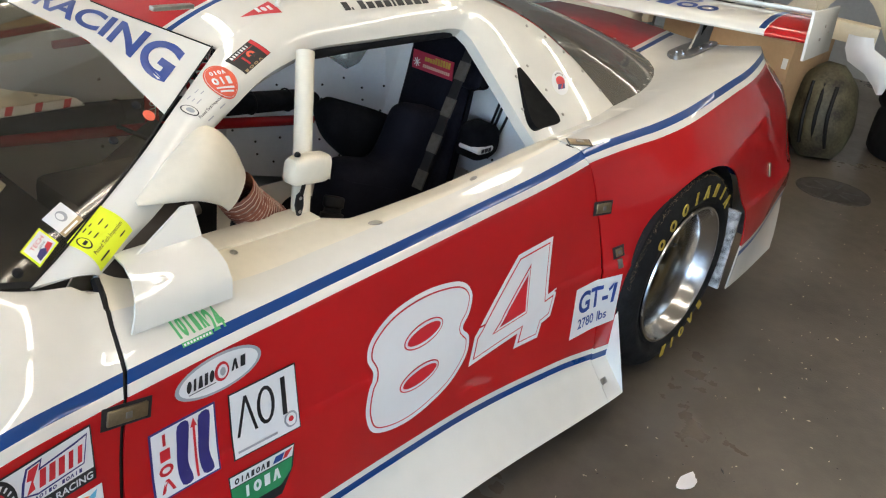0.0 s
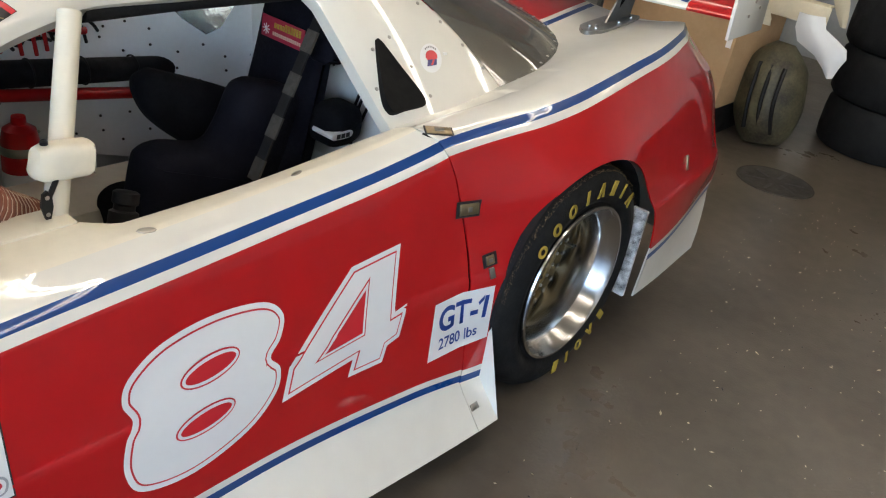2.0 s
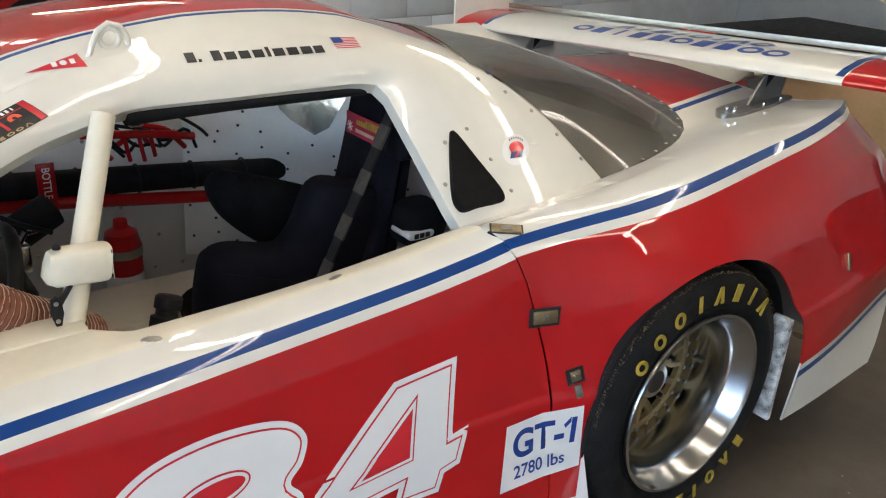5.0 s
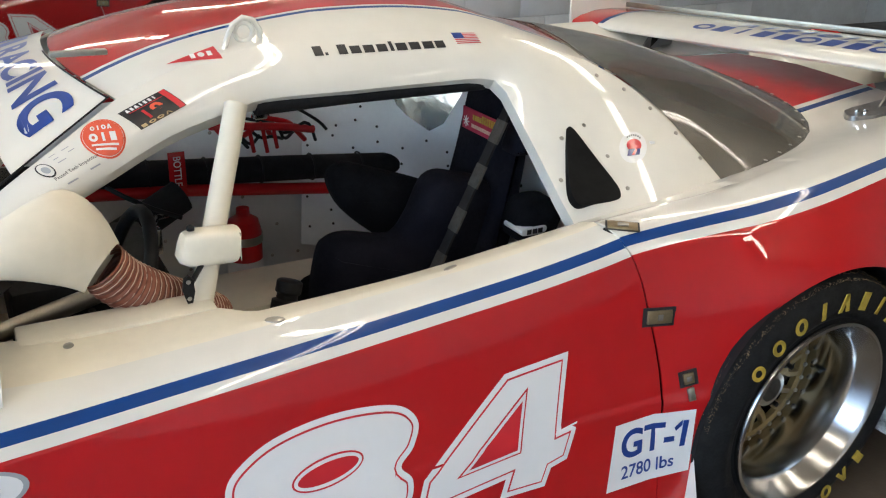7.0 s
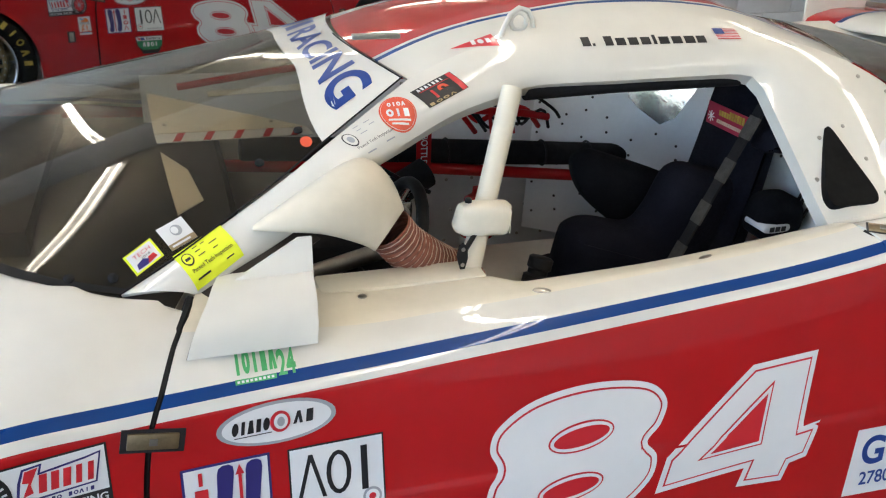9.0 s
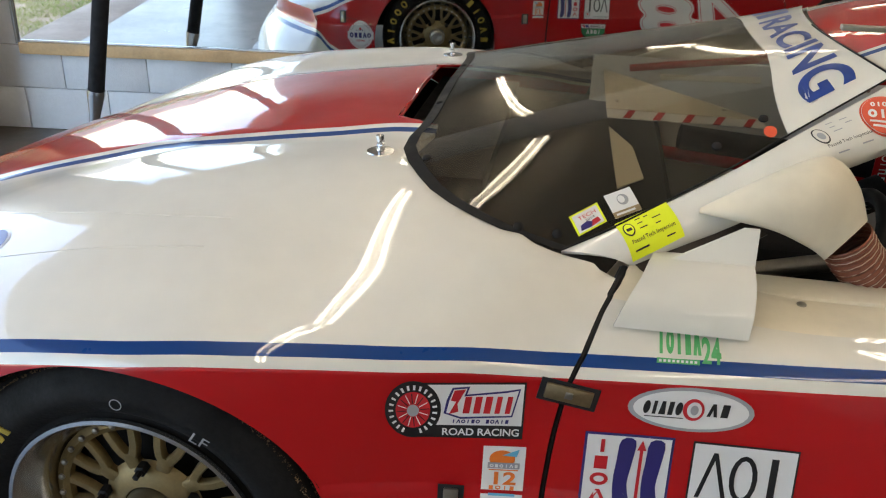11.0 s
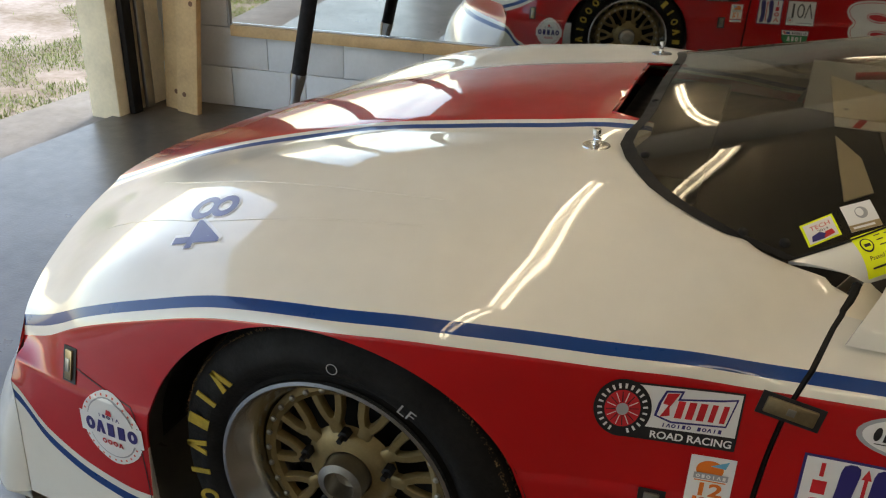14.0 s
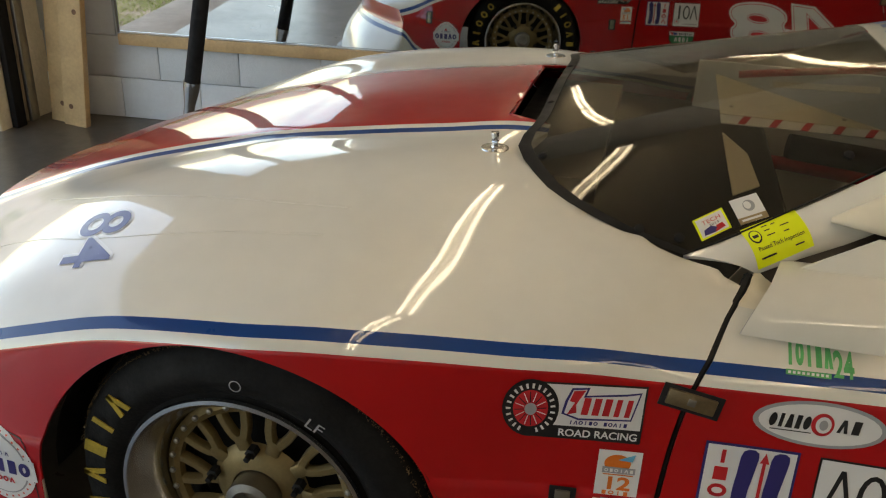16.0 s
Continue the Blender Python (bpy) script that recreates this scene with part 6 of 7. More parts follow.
for x, y, z in ((0.10, 1.0, 0.904), (0.06, 0.88, 0.878), (0.30, 0.88, 0.874)):
    rivet((x, y, z), (0, -0.2, 1), car, 0.8, "screw")
sheet_metal("inner_fin", [(0.046, 0.825, 0.833), (0.058, 0.70, 0.80), (0.07, 0.60, 0.770), (0.125, 0.66, 0.775), (0.10, 0.76, 0.81)], WHITE_OLD, "cream blade behind the windscreen")
part("red_bar", tube(bmesh.new(), [(0.10, 1.30, 0.86), (0.35, 1.28, 0.90), (0.62, 1.27, 0.93)], 0.010, 10), RED, car, "red painted cage bar")
for k in range(6):
    part("wire", tube(bmesh.new(), [(0.30 + 0.03 * k, 0.45 + 0.03 * k, 0.60), (0.36 + 0.02 * k, 0.42, 0.66 - 0.02 * (k % 3)), (0.44 + 0.02 * k, 0.48, 0.60), (0.50, 0.52 + 0.02 * k, 0.52)], 0.008, 8), BLACK, car)
part("black_motor", lathe(bmesh.new(), [(0.0, 0.0), (0.04, 0.0), (0.042, 0.05), (0.03, 0.06), (0.03, 0.08), (0.0, 0.085)], 20, pose(0.34, 0.33, 0.66, 60, 20, 0)), BLACK, car, "black round fitting by the hose")
part("knob", lathe(bmesh.new(), [(0.0, -0.02), (0.030, -0.02), (0.030, 0.012), (0.022, 0.016), (0.022, 0.026), (0.027, 0.030), (0.027, 0.052), (0.022, 0.056), (0.0, 0.057)], 20, pose(0.795, 0.41, 0.625, -12, 18, 0)), BLACK, car, "black knob on the sill box")
part("head_rail_pad", tube(bmesh.new(), [(0.79, 0.535, 1.014), (1.0, 0.545, 1.018), (1.33, 0.55, 1.020)], 0.021, 12), PADDING, car, "black foam strip under the roof rail")

seat = empty("racing_seat", "black cloth racing seat with side supports", "seat", (1.1, 0.6, 0.2))
seat.parent = car
seat.location = (0, 0, 0)


def slab(name, outline, w0, w1, mat, parent, label="", round_=0.02):
    """A cushion: an outline in x, z drawn out from y = w0 to w1, its edges rounded."""
    bm = bmesh.new()
    pts = rounded(outline, 5)
    rows = []
    for y, d in ((w0, round_), (w0 + round_ * 0.4, round_ * 0.35), (w0 + round_, 0), (w1 - round_, 0), (w1 - round_ * 0.4, round_ * 0.35), (w1, round_)):
        q = inset(pts, d) if d else pts
        rows.append([bm.verts.new((p[0], y, p[1])) for p in q])
    for a, b in zip(rows, rows[1:]):
        for k in range(len(a)):
            bm.faces.new((a[k], a[(k + 1) % len(a)], b[(k + 1) % len(a)], b[k]))
    bm.faces.new(rows[0][::-1]), bm.faces.new(rows[-1])
    bmesh.ops.recalc_face_normals(bm, faces=bm.faces[:])
    return part(name, bm, mat, parent, label)


slab("backrest", [(1.24, 0.36), (1.33, 0.60), (1.385, 0.80), (1.42, 0.960), (1.455, 0.965), (1.45, 0.80), (1.40, 0.50), (1.33, 0.34)], 0.512, 0.765, NAVY_CLOTH, seat)
slab("headrest", [(1.375, 0.868), (1.415, 0.962), (1.452, 0.964), (1.448, 0.862), (1.41, 0.855)], 0.455, 0.54, NAVY_CLOTH, seat)
slab("seat_cushion", [(0.96, 0.36), (0.96, 0.46), (1.03, 0.49), (1.15, 0.44), (1.30, 0.46), (1.36, 0.30), (0.9, 0.28)], 0.42, 0.82, CLOTH, seat)
slab("rib_support", [(0.93, 0.50), (0.945, 0.63), (0.97, 0.665), (1.02, 0.672), (1.13, 0.650), (1.175, 0.69), (1.225, 0.785), (1.30, 0.785), (1.405, 0.73), (1.385, 0.52), (1.1, 0.40), (0.98, 0.42)], 0.54, 0.66, NAVY_CLOTH, seat, "navy cloth rib support", 0.03)
slab("shoulder_support", [(1.02, 0.765), (1.05, 0.80), (1.11, 0.79), (1.34, 0.70), (1.33, 0.64), (1.20, 0.60), (1.165, 0.592), (1.06, 0.68)], 0.70, 0.77, CLOTH, seat, "black padded shoulder support", 0.022)
p_lbl = part("seat_label", box(bmesh.new(), (1.4, 0.568, 0.858), (1.402, 0.732, 0.914)), MAGENTA, seat, "red maker's label")
p_lbl.matrix_basis = pose(-0.006, 0, 0)
for k in range(10):  # two rows of unreadable print and a small star
    part("label_bar", box(bmesh.new(), (1.3925, 0.580 + 0.0105 * k, 0.889), (1.3938, 0.5875 + 0.0105 * k, 0.908 if k < 6 else 0.902)), YELLOW_PRINT, seat)
for k in range(14):
    part("label_bar", box(bmesh.new(), (1.3925, 0.580 + 0.0078 * k, 0.869), (1.3938, 0.5855 + 0.0078 * k, 0.878)), PALE_WIRE, seat)
for k in range(4):
    part("label_star", box(bmesh.new(), (-0.0006, -0.014, -0.0012), (0.0006, 0.014, 0.0012), 0, pose(1.393, 0.713, 0.879, 45 * k)), PAPER, seat)
for k in range(8):
    t0, t1 = k / 8, (k + 1) / 8
    a, b = Vector((1.385, 0.50, 0.985)).lerp(Vector((1.17, 0.46, 0.60)), t0), Vector((1.385, 0.50, 0.985)).lerp(Vector((1.17, 0.46, 0.60)), t1)
    bm = bmesh.new()
    n, h = Vector((-0.9, 0, 0.45)) * 0.006, 0.018 if k % 2 else 0.015
    vs = [bm.verts.new(q + o) for q in (a, b) for o in (Vector((0, -h, 0)), Vector((0, h, 0)), Vector((0, h, 0)) + n, Vector((0, -h, 0)) + n)]
    for q in ((0, 4, 5, 1), (1, 5, 6, 2), (2, 6, 7, 3), (3, 7, 4, 0), (0, 1, 2, 3), (7, 6, 5, 4)):
        bm.faces.new([vs[i] for i in q])
    part("belt_webbing", bm, WEBBING if k % 2 else BLACK, seat)
helmet = slab("helmet_bag", [(1.39, 0.655), (1.395, 0.725), (1.43, 0.748), (1.50, 0.735), (1.505, 0.66), (1.45, 0.635)], 0.425, 0.54, CLOTH, car, "black bag behind the seat with a white band", 0.03)
band_ = slab("bag_band", [(1.389, 0.673), (1.3895, 0.690), (1.450, 0.692), (1.450, 0.673)], 0.4225, 0.500, PAPER, helmet, "white lettered band", 0.003)
for k in range(3):
    part("band_bar", box(bmesh.new(), (1.398 + 0.016 * k, 0.4205, 0.676), (1.410 + 0.016 * k, 0.4222, 0.688)), INK, band_)
    part("band_bar", box(bmesh.new(), (1.3868, 0.434 + 0.020 * k, 0.676), (1.3886, 0.448 + 0.020 * k, 0.688)), INK, band_)
rear_sheet = sheet_metal("rear_sheet", [(1.50, 0.33, 0.56), (1.50, 0.95, 0.56), (1.595, 0.95, 0.92), (1.595, 0.42, 0.92)], SHEET, "white riveted sheet behind the seat")
for k in range(8):
    z = 0.62 + 0.085 * (k % 4)
    stud = rivet((1.4965 + (z - 0.56) * 0.264, 0.46 + 0.16 * (k // 4) + 0.03 * (k % 2), z), (-1, 0, 0.26), rear_sheet, 0.75)
    stud.material_slots[0].link = "OBJECT"
    stud.material_slots[0].material = STEEL_DARK
for y0, y1 in ((0.47, 0.50), (0.485, 0.515), (0.43, 0.48)):
    part("cable", tube(bmesh.new(), [(1.585, y0, 0.90), (1.545, (y0 + y1) / 2, 0.75), (1.51, y1, 0.62)], 0.0045, 6), BLACK, car)
part("clear_pane", box(bmesh.new(), (1.12, 1.47, 0.80), (1.45, 1.474, 1.02), 0.001), GLASS, car, "clear plastic side window pane")
# dark steering column and wheel
part("steering_wheel", tube(bmesh.new(), [(0.52 + 0.05 * math.sin(a), 0.58 + 0.15 * math.cos(a), 0.66 + 0.14 * math.sin(a)) for a in [k * math.pi / 12 for k in range(25)]], 0.014, 10, False), BLACK, car, "black steering wheel")
part("steering_column", tube(bmesh.new(), [(0.52, 0.58, 0.66), (0.2, 0.58, 0.58)], 0.02, 10), STEEL, car)

sh = Sheet().word("BOTTLE", 0, 0, 0.020, PAPER, 0, 0.085, 0, 0.01)
sh.place("strap_lettering", strap, lambda u, v: (Vector((0.758 + v, 1.1688, 0.725 - u)), Vector((0, -1, 0))), "white capital lettering", 0.2)
# wing lettering as plain bars
sh = Sheet()
sh.marks("ovlolblv", 0.48, 0.150, 0.62, 0.070, BLUE_V, 0, 0.27, -0.2, 0.06).marks("oobbobblbo", 0.38, 0.066, 0.86, 0.064, BLUE_V, 0, 0.27, -0.2, 0.06)
WTREE = tree(wing)
sh.place("wing_lettering", wing, lambda u, v: top_hit(WTREE, 2.66 + v, u), "blue bars of sponsor lettering")

for side in (0, 1):  # black strips added behind the shut lines to darken the gaps
    for names, xx, gap in ((SIDE, -0.004, gap_front), (SIDE, 1.44, gap_rear)):
        pts = section(xx, names, N_SIDE)[2:-3 if xx < 1 else -8]
        bm = tube(bmesh.new(), [(gap(p.y) + (0.001 if xx < 1 else 0.0), p.x + (0.014 if xx < 1 else 0.013), p.y - 0.004) for p in pts], 0.009 if xx < 1 else 0.004, 8)
        part("gap_strip", flipped(bm, side) if side else bm, BLACK, car, "black strip darkening the gap at the shut line")
sh = Sheet().word("LF", 0, 0, 0.030, GREY_V, 0, 0.045)
sh.place("chalk_mark", car, lambda u, v: (Vector((-0.575 + u * 0.62 + v * 0.36, -0.0965, 0.553 - u * 0.33 + v * 0.58)), Vector((0, -1, 0))), "faint chalk letters on the tyre", 0.05)
sh = Sheet()
for k in range(24):
    a, b = k * math.pi / 12, (k + 1) * math.pi / 12
    sh.poly([(0.014 * math.cos(a), 0.014 * math.sin(a)), (0.014 * math.cos(b), 0.014 * math.sin(b)), (0.0115 * math.cos(b), 0.0115 * math.sin(b)), (0.0115 * math.cos(a), 0.0115 * math.sin(a))], GREY_V, 0)
sh.place("chalk_mark", car, lambda u, v: (Vector((-0.688 + u * 0.75, -0.097, 0.602 + v * 0.75)), Vector((0, -1, 0))), "faint chalk ring on the tyre", 0.05)

for side in (0, 1):  # joint between the fender and the nose corner
    sh = Sheet()
    line = [(-1.25, 0.452), (-1.18, 0.437), (-1.10, 0.418), (-1.093, 0.405), (-1.088, 0.30), (-1.085, 0.20)]
    for (u0, v0), (u1, v1) in zip(line, line[1:]):
        du, dv = u1 - u0, v1 - v0
        k = 0.0012 / math.hypot(du, dv)
        sh.poly([(u0 + 1.25 - dv * k, v0 - 0.4 + du * k), (u1 + 1.25 - dv * k, v1 - 0.4 + du * k), (u1 + 1.25 + dv * k, v1 - 0.4 - du * k), (u0 + 1.25 + dv * k, v0 - 0.4 - du * k)], INK, 0)
    f = on_side(side, -1.25, 0.4)
    sh.place("panel_joint", PANELS[side][0], (lambda u, v, f=f: f(-u, v)) if side else f, "fine dark joint across the nose corner", 0.05)
rnd = random.Random(9)
for wx, wy, wz, wr in ((-0.695, -0.090, 0.335, 0.335), (1.868, -0.095, 0.345, 0.345)):  # rubber and grit stuck to the shoulder
    vs, fs = [], []
    for k in range(2600):
        a, w = rnd.uniform(0.1, 3.0), abs(rnd.gauss(0.01, 0.03))
        r = wr + 0.0005 - (0.012 if w < 0.02 else 0.004 if w < 0.035 else 0.0)
        p = Vector((wx + r * math.cos(a), wy + 0.012 + w, wz + r * math.sin(a)))
        q = rnd.uniform(0.0008, 0.0024)
        i = len(vs)
        vs += [tuple(p + Vector((rnd.uniform(-q, q), rnd.uniform(-q, q), rnd.uniform(-q, q)))) for _ in range(4)]
        fs += [(i, i + 1, i + 2), (i, i + 2, i + 3), (i, i + 3, i + 1), (i + 1, i + 3, i + 2)]
    me = bpy.data.meshes.new("tyre_grit")
    me.from_pydata(vs, [], fs)
    me.materials.append(GRIT)
    grit = new("tyre_grit", me)
    grit.parent = car
    tagged(grit, "tan grit stuck to the tyre tread", kind="stuff")

# ---- along the block wall ----
mirror = empty("wall_mirror", "large wall mirror above a raw timber rail", "mirror")
mirror.matrix_basis = WALL
block("mirror_glass", (0.0, -0.022, 0.460), (4.75, -0.016, 2.25), MIRROR, mirror, "clear mirror glass")
block("backing", (0.0, -0.0155, 0.455), (4.75, -0.002, 2.25), BLACK, mirror)
block("bottom_rail", (-0.004, -0.045, 0.398), (4.75, -0.002, 0.455), PINE, mirror, "orange brown timber rail", 0.004)
block("edge_strip", (-0.012, -0.026, 0.456), (-0.001, -0.004, 2.25), STEEL, mirror, "thin alloy edge strip", 0.002)
block("lower_channel", (0.0, -0.027, 0.456), (4.75, -0.023, 0.466), CHROME, mirror)


def board(at, w, knots):
    ob = block("timber_board", (-w / 2, -0.019, 0), (w / 2, 0.019, 2.35), PINE, None, "", 0.004)
    tagged(ob, "raw pine board leaning against the block wall", "timber", "leaning boards")
    ob.matrix_basis = at
    for u, v in knots:
        part("knot", lathe(bmesh.new(), [(0.014, 0.0), (0.012, 0.0012), (0.006, 0.0006), (0.0, 0.0015)], 14, pose(u, -0.0188, v, 90)), KNOT, ob)
    return ob


board(pose(-3.095, 2.60, 0.0, -3.0, 2.5, -6), 0.115, ((0.02, 0.10), (0.01, 0.64), (0.0, 1.1)))
board(pose(-2.975, 2.555, 0.0, -3.5, 3.0, -4), 0.135, ((-0.02, 0.10), (0.03, 0.58), (-0.02, 0.95)))
pole = empty("jack_handle", "black rubber sleeved handle of a floor jack", "jack handle")
d0, d1 = Vector((-2.14, 2.2, 0.12)), Vector((-1.86, 2.2, 1.45))
part("sleeve", tube(bmesh.new(), [tuple(d0.lerp(d1, t)) for t in (0.20, 0.6, 1.0)], 0.034, 18), PADDING, pole)
part("socket", tube(bmesh.new(), [tuple(d0.lerp(d1, t)) for t in (0.06, 0.13, 0.20, 0.215)], lambda t: 0.024 if t < 0.6 else 0.038, 18), CHROME, pole, "bright metal socket")
part("jack_base", box(bmesh.new(), (-2.34, 2.05, 0.0), (-1.95, 2.35, 0.11), 0.02), RED, pole, "red floor jack body")
part("yoke", box(bmesh.new(), (-2.19, 2.15, 0.10), (-2.10, 2.25, 0.20), 0.01), STEEL, pole)

# ---- behind the car ----
carton = empty("cardboard_box", "large plain brown cardboard box", "box")
block("carton_body", (4.45, 0.60, 0.19), (5.15, 1.42, 0.68), CARD, carton, bevel=0.006)
block("flap", (4.452, 0.602, 0.681), (4.80, 1.418, 0.687), CARD, carton)
block("flap", (4.81, 0.602, 0.681), (5.148, 1.418, 0.687), CARD, carton)
block("shipping_label", (4.447, 0.615, 0.53), (4.449, 0.645, 0.59), PAPER, carton, "white paper label")
tagged(block("low_stand", (4.5, 0.62, 0.0), (5.1, 1.40, 0.187), BLACK, bevel=0.01), "low black stand under the carton", "stand")


def loose_tyre(x, y, z, group):
    ob = part("tyre", lathe(bmesh.new(), [(0.22, 0.02), (0.26, 0.0), (0.31, 0.004), (0.33, 0.03), (0.335, 0.09), (0.335, 0.20), (0.33, 0.26), (0.31, 0.286), (0.26, 0.29), (0.22, 0.27), (0.215, 0.14), (0.22, 0.02)], 56), RUBBER)
    ob.matrix_basis = pose(x, y, z)
    return tagged(ob, "used black racing slick stacked with others", "tyre", group)


for k in range(3):
    loose_tyre(5.45, -0.05 + 0.02 * k, 0.292 * k, "stacked tyres")
for k in range(2):
    loose_tyre(5.50, -0.78 + 0.02 * k, 0.292 * k, "stacked tyres")
case = part("moulded_case", tube(bmesh.new(), curve([(4.80, 0.40, 0.0), (4.82, 0.42, 0.10), (4.84, 0.45, 0.28), (4.86, 0.47, 0.45), (4.88, 0.47, 0.56)], 16), table((0, 0.10), (0.12, 0.15), (0.4, 0.19), (0.75, 0.17), (0.93, 0.10), (1, 0.05)), 20), CASE)
tagged(case, "scuffed olive moulded tank standing on end", "tank")
for k in range(3):
    part("rib", tube(bmesh.new(), curve([(4.70 - 0.02 * k, 0.34 + 0.07 * k, 0.10), (4.645, 0.36 + 0.07 * k, 0.28), (4.71, 0.38 + 0.07 * k, 0.46)], 8), 0.012, 8), BLACK, case)
bench = empty("work_bench", "low dark bench carrying spare body panels", "bench")
block("bench_top", (4.9, 1.45, 0.66), (6.2, 2.4, 0.70), BLACK, bench, bevel=0.006)
for x in (4.95, 6.15):
    for y in (1.5, 2.36):
        block("bench_leg", (x - 0.02, y - 0.02, 0.0), (x + 0.02, y + 0.02, 0.66), STEEL_GREY, bench)


def panel(name, at, length, width, bend, mat, label, seed):
    """A loose moulded body panel: a curved sheet with an uneven outline."""
    rnd = random.Random(seed)
    rows = []
    for i in range(15):
        u = i / 14
        w = width * (0.75 + 0.25 * math.sin(3.0 * u + seed)) * (0.6 + 0.4 * math.sin(math.pi * min(1, u * 1.3)))
        rows.append([(length * (u - 0.5), w * v + 0.05 * math.sin(4 * u + seed), bend * math.sin(math.pi * u) + 0.35 * bend * (1 - 4 * v * v)) for v in (-0.5, -0.42, -0.25, 0, 0.25, 0.42, 0.5)])
    ob = strip(rows, mat, name, None)
    thick(ob, 0.006)
    ob.matrix_basis = at
    return tagged(ob, label, "body panel", "loose body panels")


panel("body_panel", pose(5.42, -0.05, 0.90, 0, 6, 95), 1.0, 0.40, 0.12, CREAM, "cream unpainted moulded body panel", 4)
panel("body_panel", pose(5.4, 1.75, 0.90, 8, -4, 80), 1.2, 0.55, 0.16, CREAM, "cream unpainted moulded body panel", 5)
panel("body_panel", pose(5.5, 1.60, 1.14, -6, 6, 100), 1.2, 0.50, 0.14, TAN, "tan unpainted moulded body panel", 6)
spare = panel("spare_wing", pose(4.6, 2.05, 0.36, 75, 10, -20), 0.9, 0.62, 0.20, RED, "red and white spare front wing panel", 7)
panel("body_panel", pose(4.15, 1.75, 0.62, 60, 0, -10), 0.9, 0.34, 0.10, WHITE, "white painted moulded body panel", 8)

prop = empty("support_bracket", "cream moulded bracket with two feet lying on the carton", "bracket")
block("bar", (4.34, 1.16, 0.690), (4.62, 1.74, 0.712), CREAM, prop, bevel=0.006)
for y in (1.48, 1.66):
    block("foot", (4.35, y, 0.60), (4.42, y + 0.05, 0.689), CREAM, prop, bevel=0.012)
sweep = strip([[(4.47, 0.86, 0.694), (4.44, 0.80, 0.78), (4.42, 0.70, 0.88), (4.42, 0.64, 0.965)], [(4.44, 0.70, 0.694), (4.42, 0.66, 0.76), (4.40, 0.60, 0.86), (4.40, 0.56, 0.935)], [(4.46, 0.56, 0.694), (4.44, 0.54, 0.73), (4.42, 0.52, 0.79), (4.42, 0.50, 0.83)], [(4.47, 0.46, 0.694), (4.46, 0.46, 0.70), (4.46, 0.46, 0.715), (4.46, 0.46, 0.73)]], CREAM, "swept_panel", None)
tagged(thick(sweep, 0.012), "cream unpainted swept body panel on the carton", "body panel", "loose body panels")
channel = empty("moulded_channel", "cream unpainted channel moulding lying across the carton", "body panel", group="loose body panels")
block("web", (4.86, 0.30, 0.690), (4.872, 0.98, 0.800), CREAM, channel, bevel=0.004)
block("flange", (4.872, 0.32, 0.789), (4.985, 0.98, 0.800), CREAM, channel, bevel=0.004)
block("flange", (4.872, 0.36, 0.690), (4.985, 0.98, 0.701), CREAM, channel, bevel=0.004)
hang = strip([[(4.852, y0 + (y1 - y0) * k / 4, z0 + (z1 - z0) * k / 4) if k not in (1, 2, 3) else (4.852 - 0.03 * math.sin(math.pi * k / 4), y0 + (y1 - y0) * k / 4, z0 + (z1 - z0) * k / 4) for k in range(5)] for y0, z0, y1, z1 in ((0.455, 0.74, 0.312, 0.75), (0.450, 0.66, 0.290, 0.69), (0.415, 0.592, 0.215, 0.655), (0.350, 0.565, 0.150, 0.620), (0.300, 0.545, 0.133, 0.570), (0.235, 0.490, 0.152, 0.520), (0.203, 0.452, 0.168, 0.456))], PAPER, "bracket_panel", None)
tagged(thick(hang, 0.008), "white moulded bracket panel hooked over the channel", "body panel", "loose body panels")
lean = strip([[(x, y - w, z), (x - 0.012, y, z), (x, y + w, z)] for x, y, z, w in ((5.06, 0.262, 0.69, 0.016), (5.05, 0.285, 0.75, 0.034), (5.04, 0.31, 0.82, 0.046), (5.03, 0.36, 0.90, 0.06), (5.02, 0.43, 0.96, 0.065), (5.01, 0.52, 0.985, 0.06), (5.0, 0.62, 0.96, 0.05), (4.99, 0.70, 0.86, 0.05), (4.99, 0.74, 0.694, 0.05))], CREAM, "curved_strip", None)
tagged(thick(lean, 0.008), "cream curved moulding strip arched over the carton", "body panel", "loose body panels")
jug = part("fuel_jug", lathe(bmesh.new(), [(0.0, 0.0), (0.07, 0.0), (0.078, 0.012), (0.078, 0.36), (0.070, 0.40), (0.03, 0.43), (0.028, 0.47), (0.0, 0.472)], 28, pose(5.10, 0.50, 0.0)), RED)
tagged(jug, "red round container behind the olive tank", "container")

# drain and litter on the floor
drain = part("drain_cover", lathe(bmesh.new(), [(0.0, 0.003), (0.165, 0.003), (0.17, 0.0055), (0.195, 0.0055), (0.20, 0.0)], 40, pose(4.28, 0.11, 0.0)), STEEL_DARK)
tagged(drain, "round dark iron drain cover in the floor", "drain cover")
for k in range(6):
    a = k * math.pi / 3
    part("slot", box(bmesh.new(), (-0.05, -0.008, 0.003), (0.05, 0.008, 0.0036), 0, pose(4.28 + 0.1 * math.cos(a), 0.11 + 0.1 * math.sin(a), 0.0, 0, 0, math.degrees(a))), INK, drain)
bm = bmesh.new()
vs = [bm.verts.new((1.40 + 0.045 * math.cos(a) * (1 + 0.2 * math.sin(3 * a)), -0.45 + 0.022 * math.sin(a), 0.003 + 0.002 * math.sin(5 * a))) for a in [k * math.pi / 8 for k in range(16)]]
bm.faces.new(vs)
scrap = tagged(thick(part("paper_scrap", bm, PAPER), 0.001), "torn scrap of white paper on the floor", "paper")
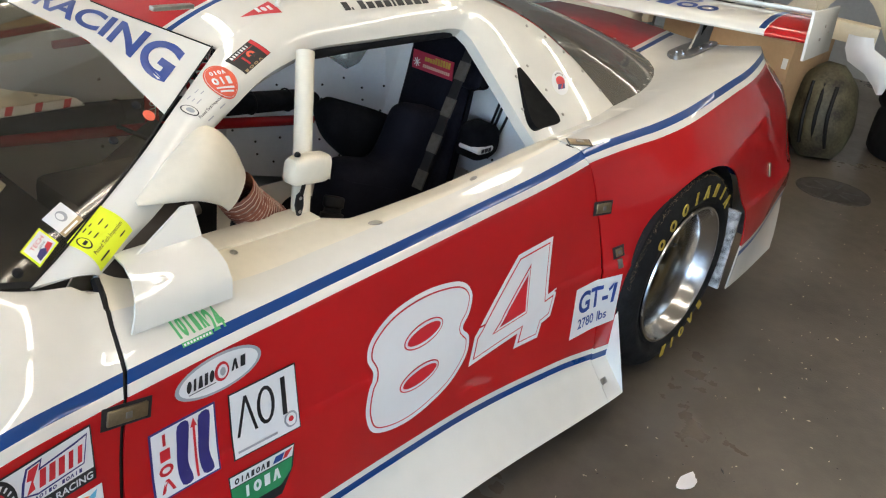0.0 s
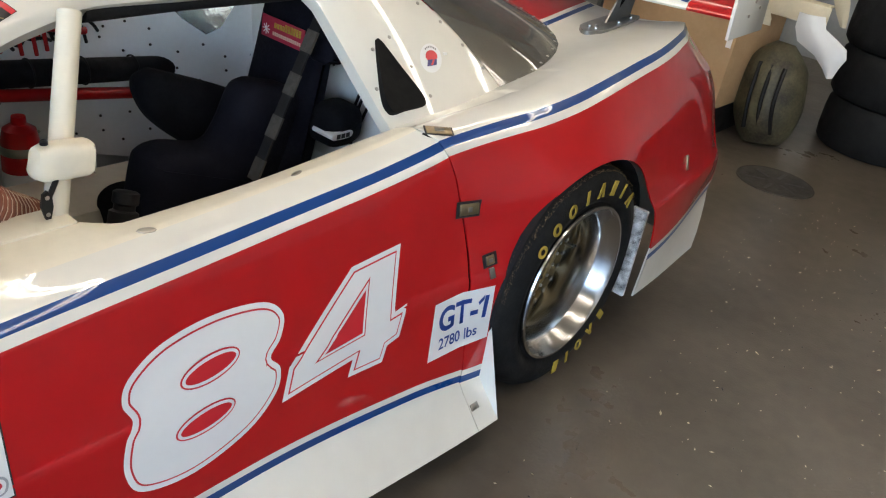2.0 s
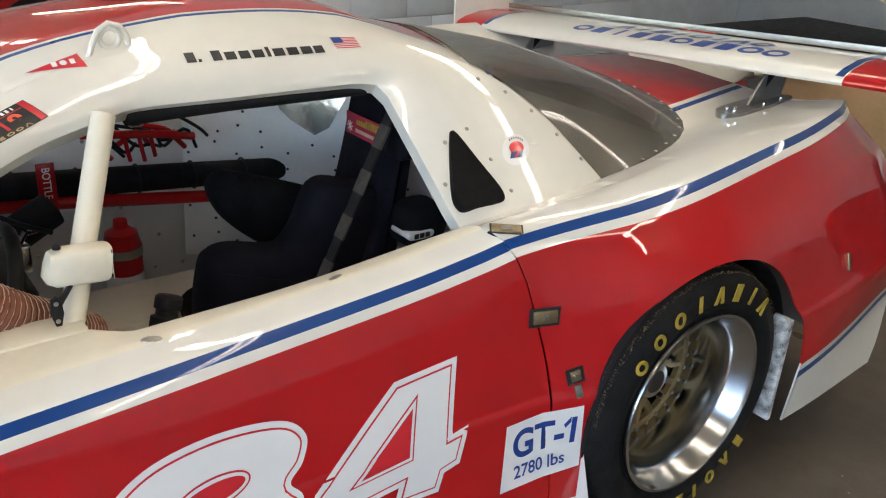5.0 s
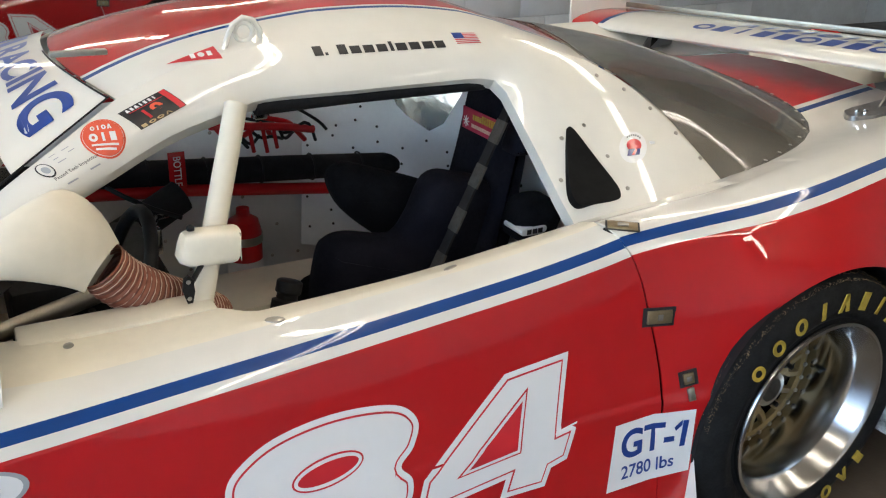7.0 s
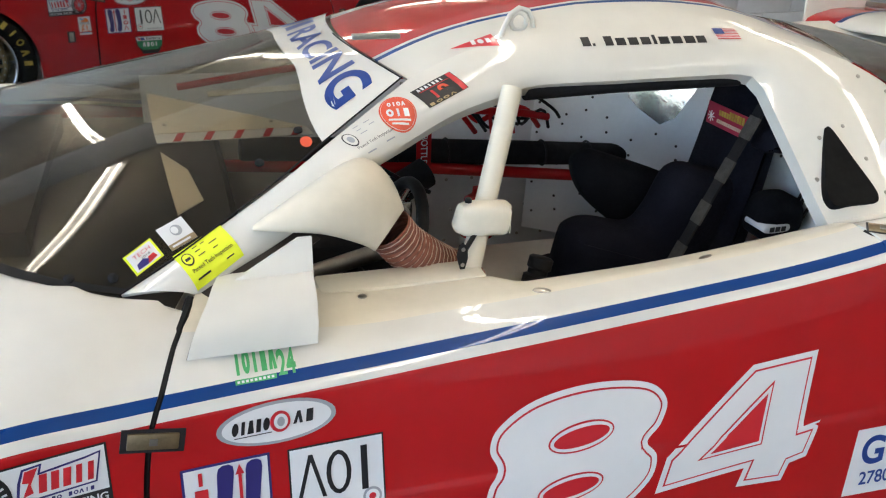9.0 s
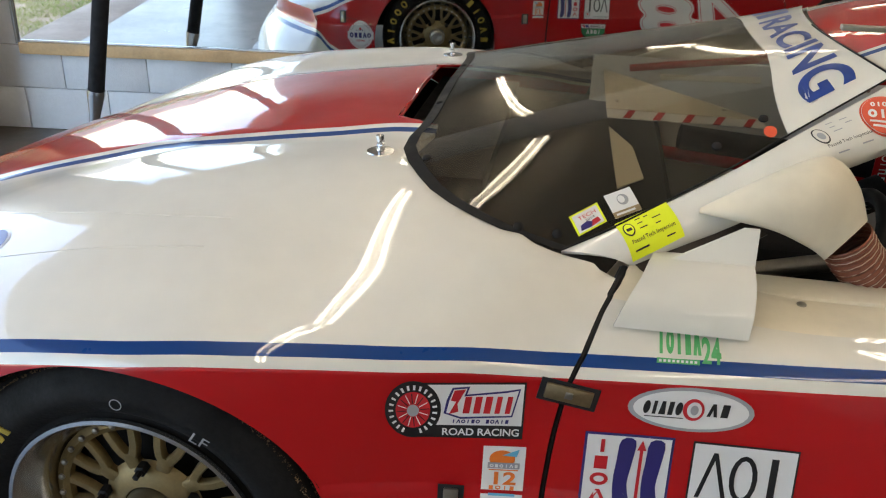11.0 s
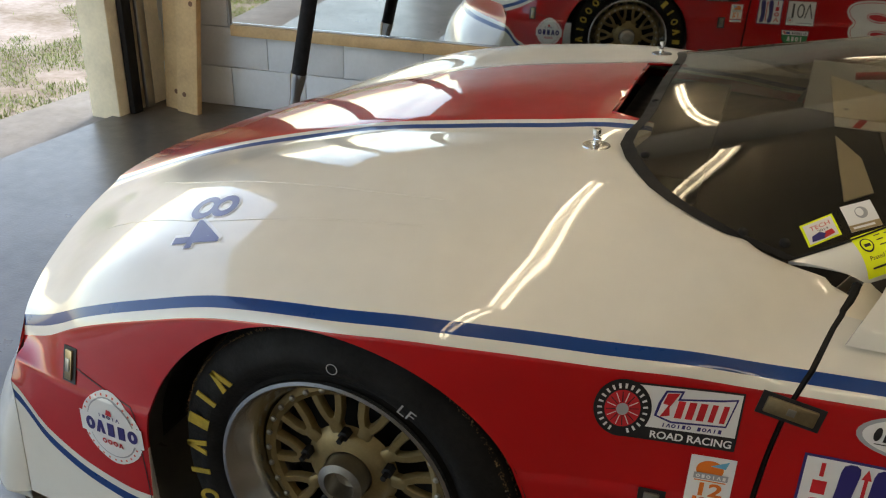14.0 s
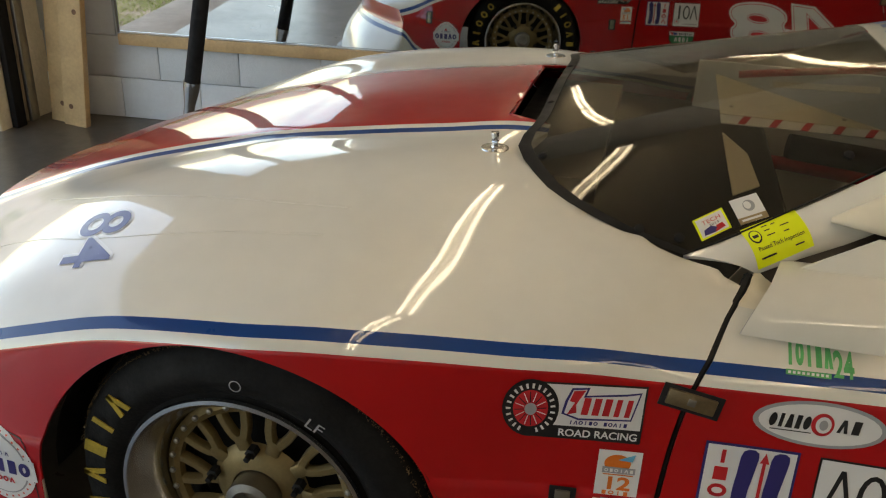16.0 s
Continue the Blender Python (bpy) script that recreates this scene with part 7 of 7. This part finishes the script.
rnd = random.Random(4)
for nm, mt, n, lab in (("pale_litter", CREAM, 620, "pale specks of grit and paint on the floor"), ("dark_litter", INK, 300, "dark rubber crumbs on the floor")):
    vs, fs = [], []
    for k in range(n):
        x, y, r, a = rnd.uniform(0.6, 4.4), rnd.uniform(-2.0, 0.0), rnd.uniform(0.0007, 0.0021) * (2.6 if rnd.random() < 0.06 else 1), rnd.uniform(0, 6.28)
        if y > -0.22 and x < 2.9:
            continue
        i = len(vs)
        st = rnd.uniform(1, 3.5)
        vs += [(x + r * st * math.cos(a), y + r * st * math.sin(a), 0.001), (x - r * math.sin(a), y + r * math.cos(a), 0.001), (x - r * st * math.cos(a), y - r * st * math.sin(a), 0.001), (x + r * math.sin(a), y - r * math.cos(a), 0.001), (x, y, 0.004)]
        fs += [(i, i + 1, i + 4), (i + 1, i + 2, i + 4), (i + 2, i + 3, i + 4), (i + 3, i, i + 4)]
    me = bpy.data.meshes.new(nm)
    me.from_pydata(vs, [], fs)
    me.materials.append(mt)
    tagged(new(nm, me), lab, "litter", kind="stuff")

# ---- grass ----
vs, fs = [], []
for k in range(210000):
    x = rnd.uniform(-5.9, FRONT_X - 0.62) if rnd.random() < 0.75 else rnd.uniform(-14, -5.5)
    y = rnd.uniform(-9.0, 7.0)
    keep = noise.noise(Vector((x * 0.9, y * 0.9, 3.0))) + 0.9 * noise.noise(Vector((x * 3.4, y * 3.4, 7.0))) + rnd.uniform(-0.25, 0.25)
    if keep < (-0.38 if x > -5.0 else 0.12):
        continue
    h, a, lean = rnd.uniform(0.006, 0.036), rnd.uniform(0, 6.28), rnd.uniform(0.0, 0.05)
    w = rnd.uniform(0.0014, 0.0048)
    i = len(vs)
    vs += [(x - w * math.sin(a), y + w * math.cos(a), -0.062), (x + w * math.sin(a), y - w * math.cos(a), -0.062), (x + lean * math.cos(a), y + lean * math.sin(a), -0.06 + h)]
    fs.append((i, i + 1, i + 2))
me = bpy.data.meshes.new("grass")
me.from_pydata(vs, [], fs)
me.materials.append(GRASS)
tagged(new("grass", me), "short patchy green grass outside the garage", "grass", kind="stuff")

# ---- wall blocks ----
BW, BH = 0.434, 0.217
full = bmesh.new()
box(full, (0.002, -0.002, 0.002), (BW - 0.002, 0.013, BH - 0.002), 0.003)
block_me = bpy.data.meshes.new("wall_block")
full.to_mesh(block_me)
block_me.materials.append(BLOCK)
shade(block_me)
for r in range(9):
    for k in range(22):
        x = -0.45 + BW * k + (0.20 if r % 2 else -0.02)
        if (x > 0.0 and x + BW < 4.7 and r * BH > 0.46 and r * BH + BH < 2.2) or x > 8.6:
            continue
        ob = new("wall_block", block_me)
        ob.parent, ob.matrix_basis = wall_n, pose(x, 0, r * BH)
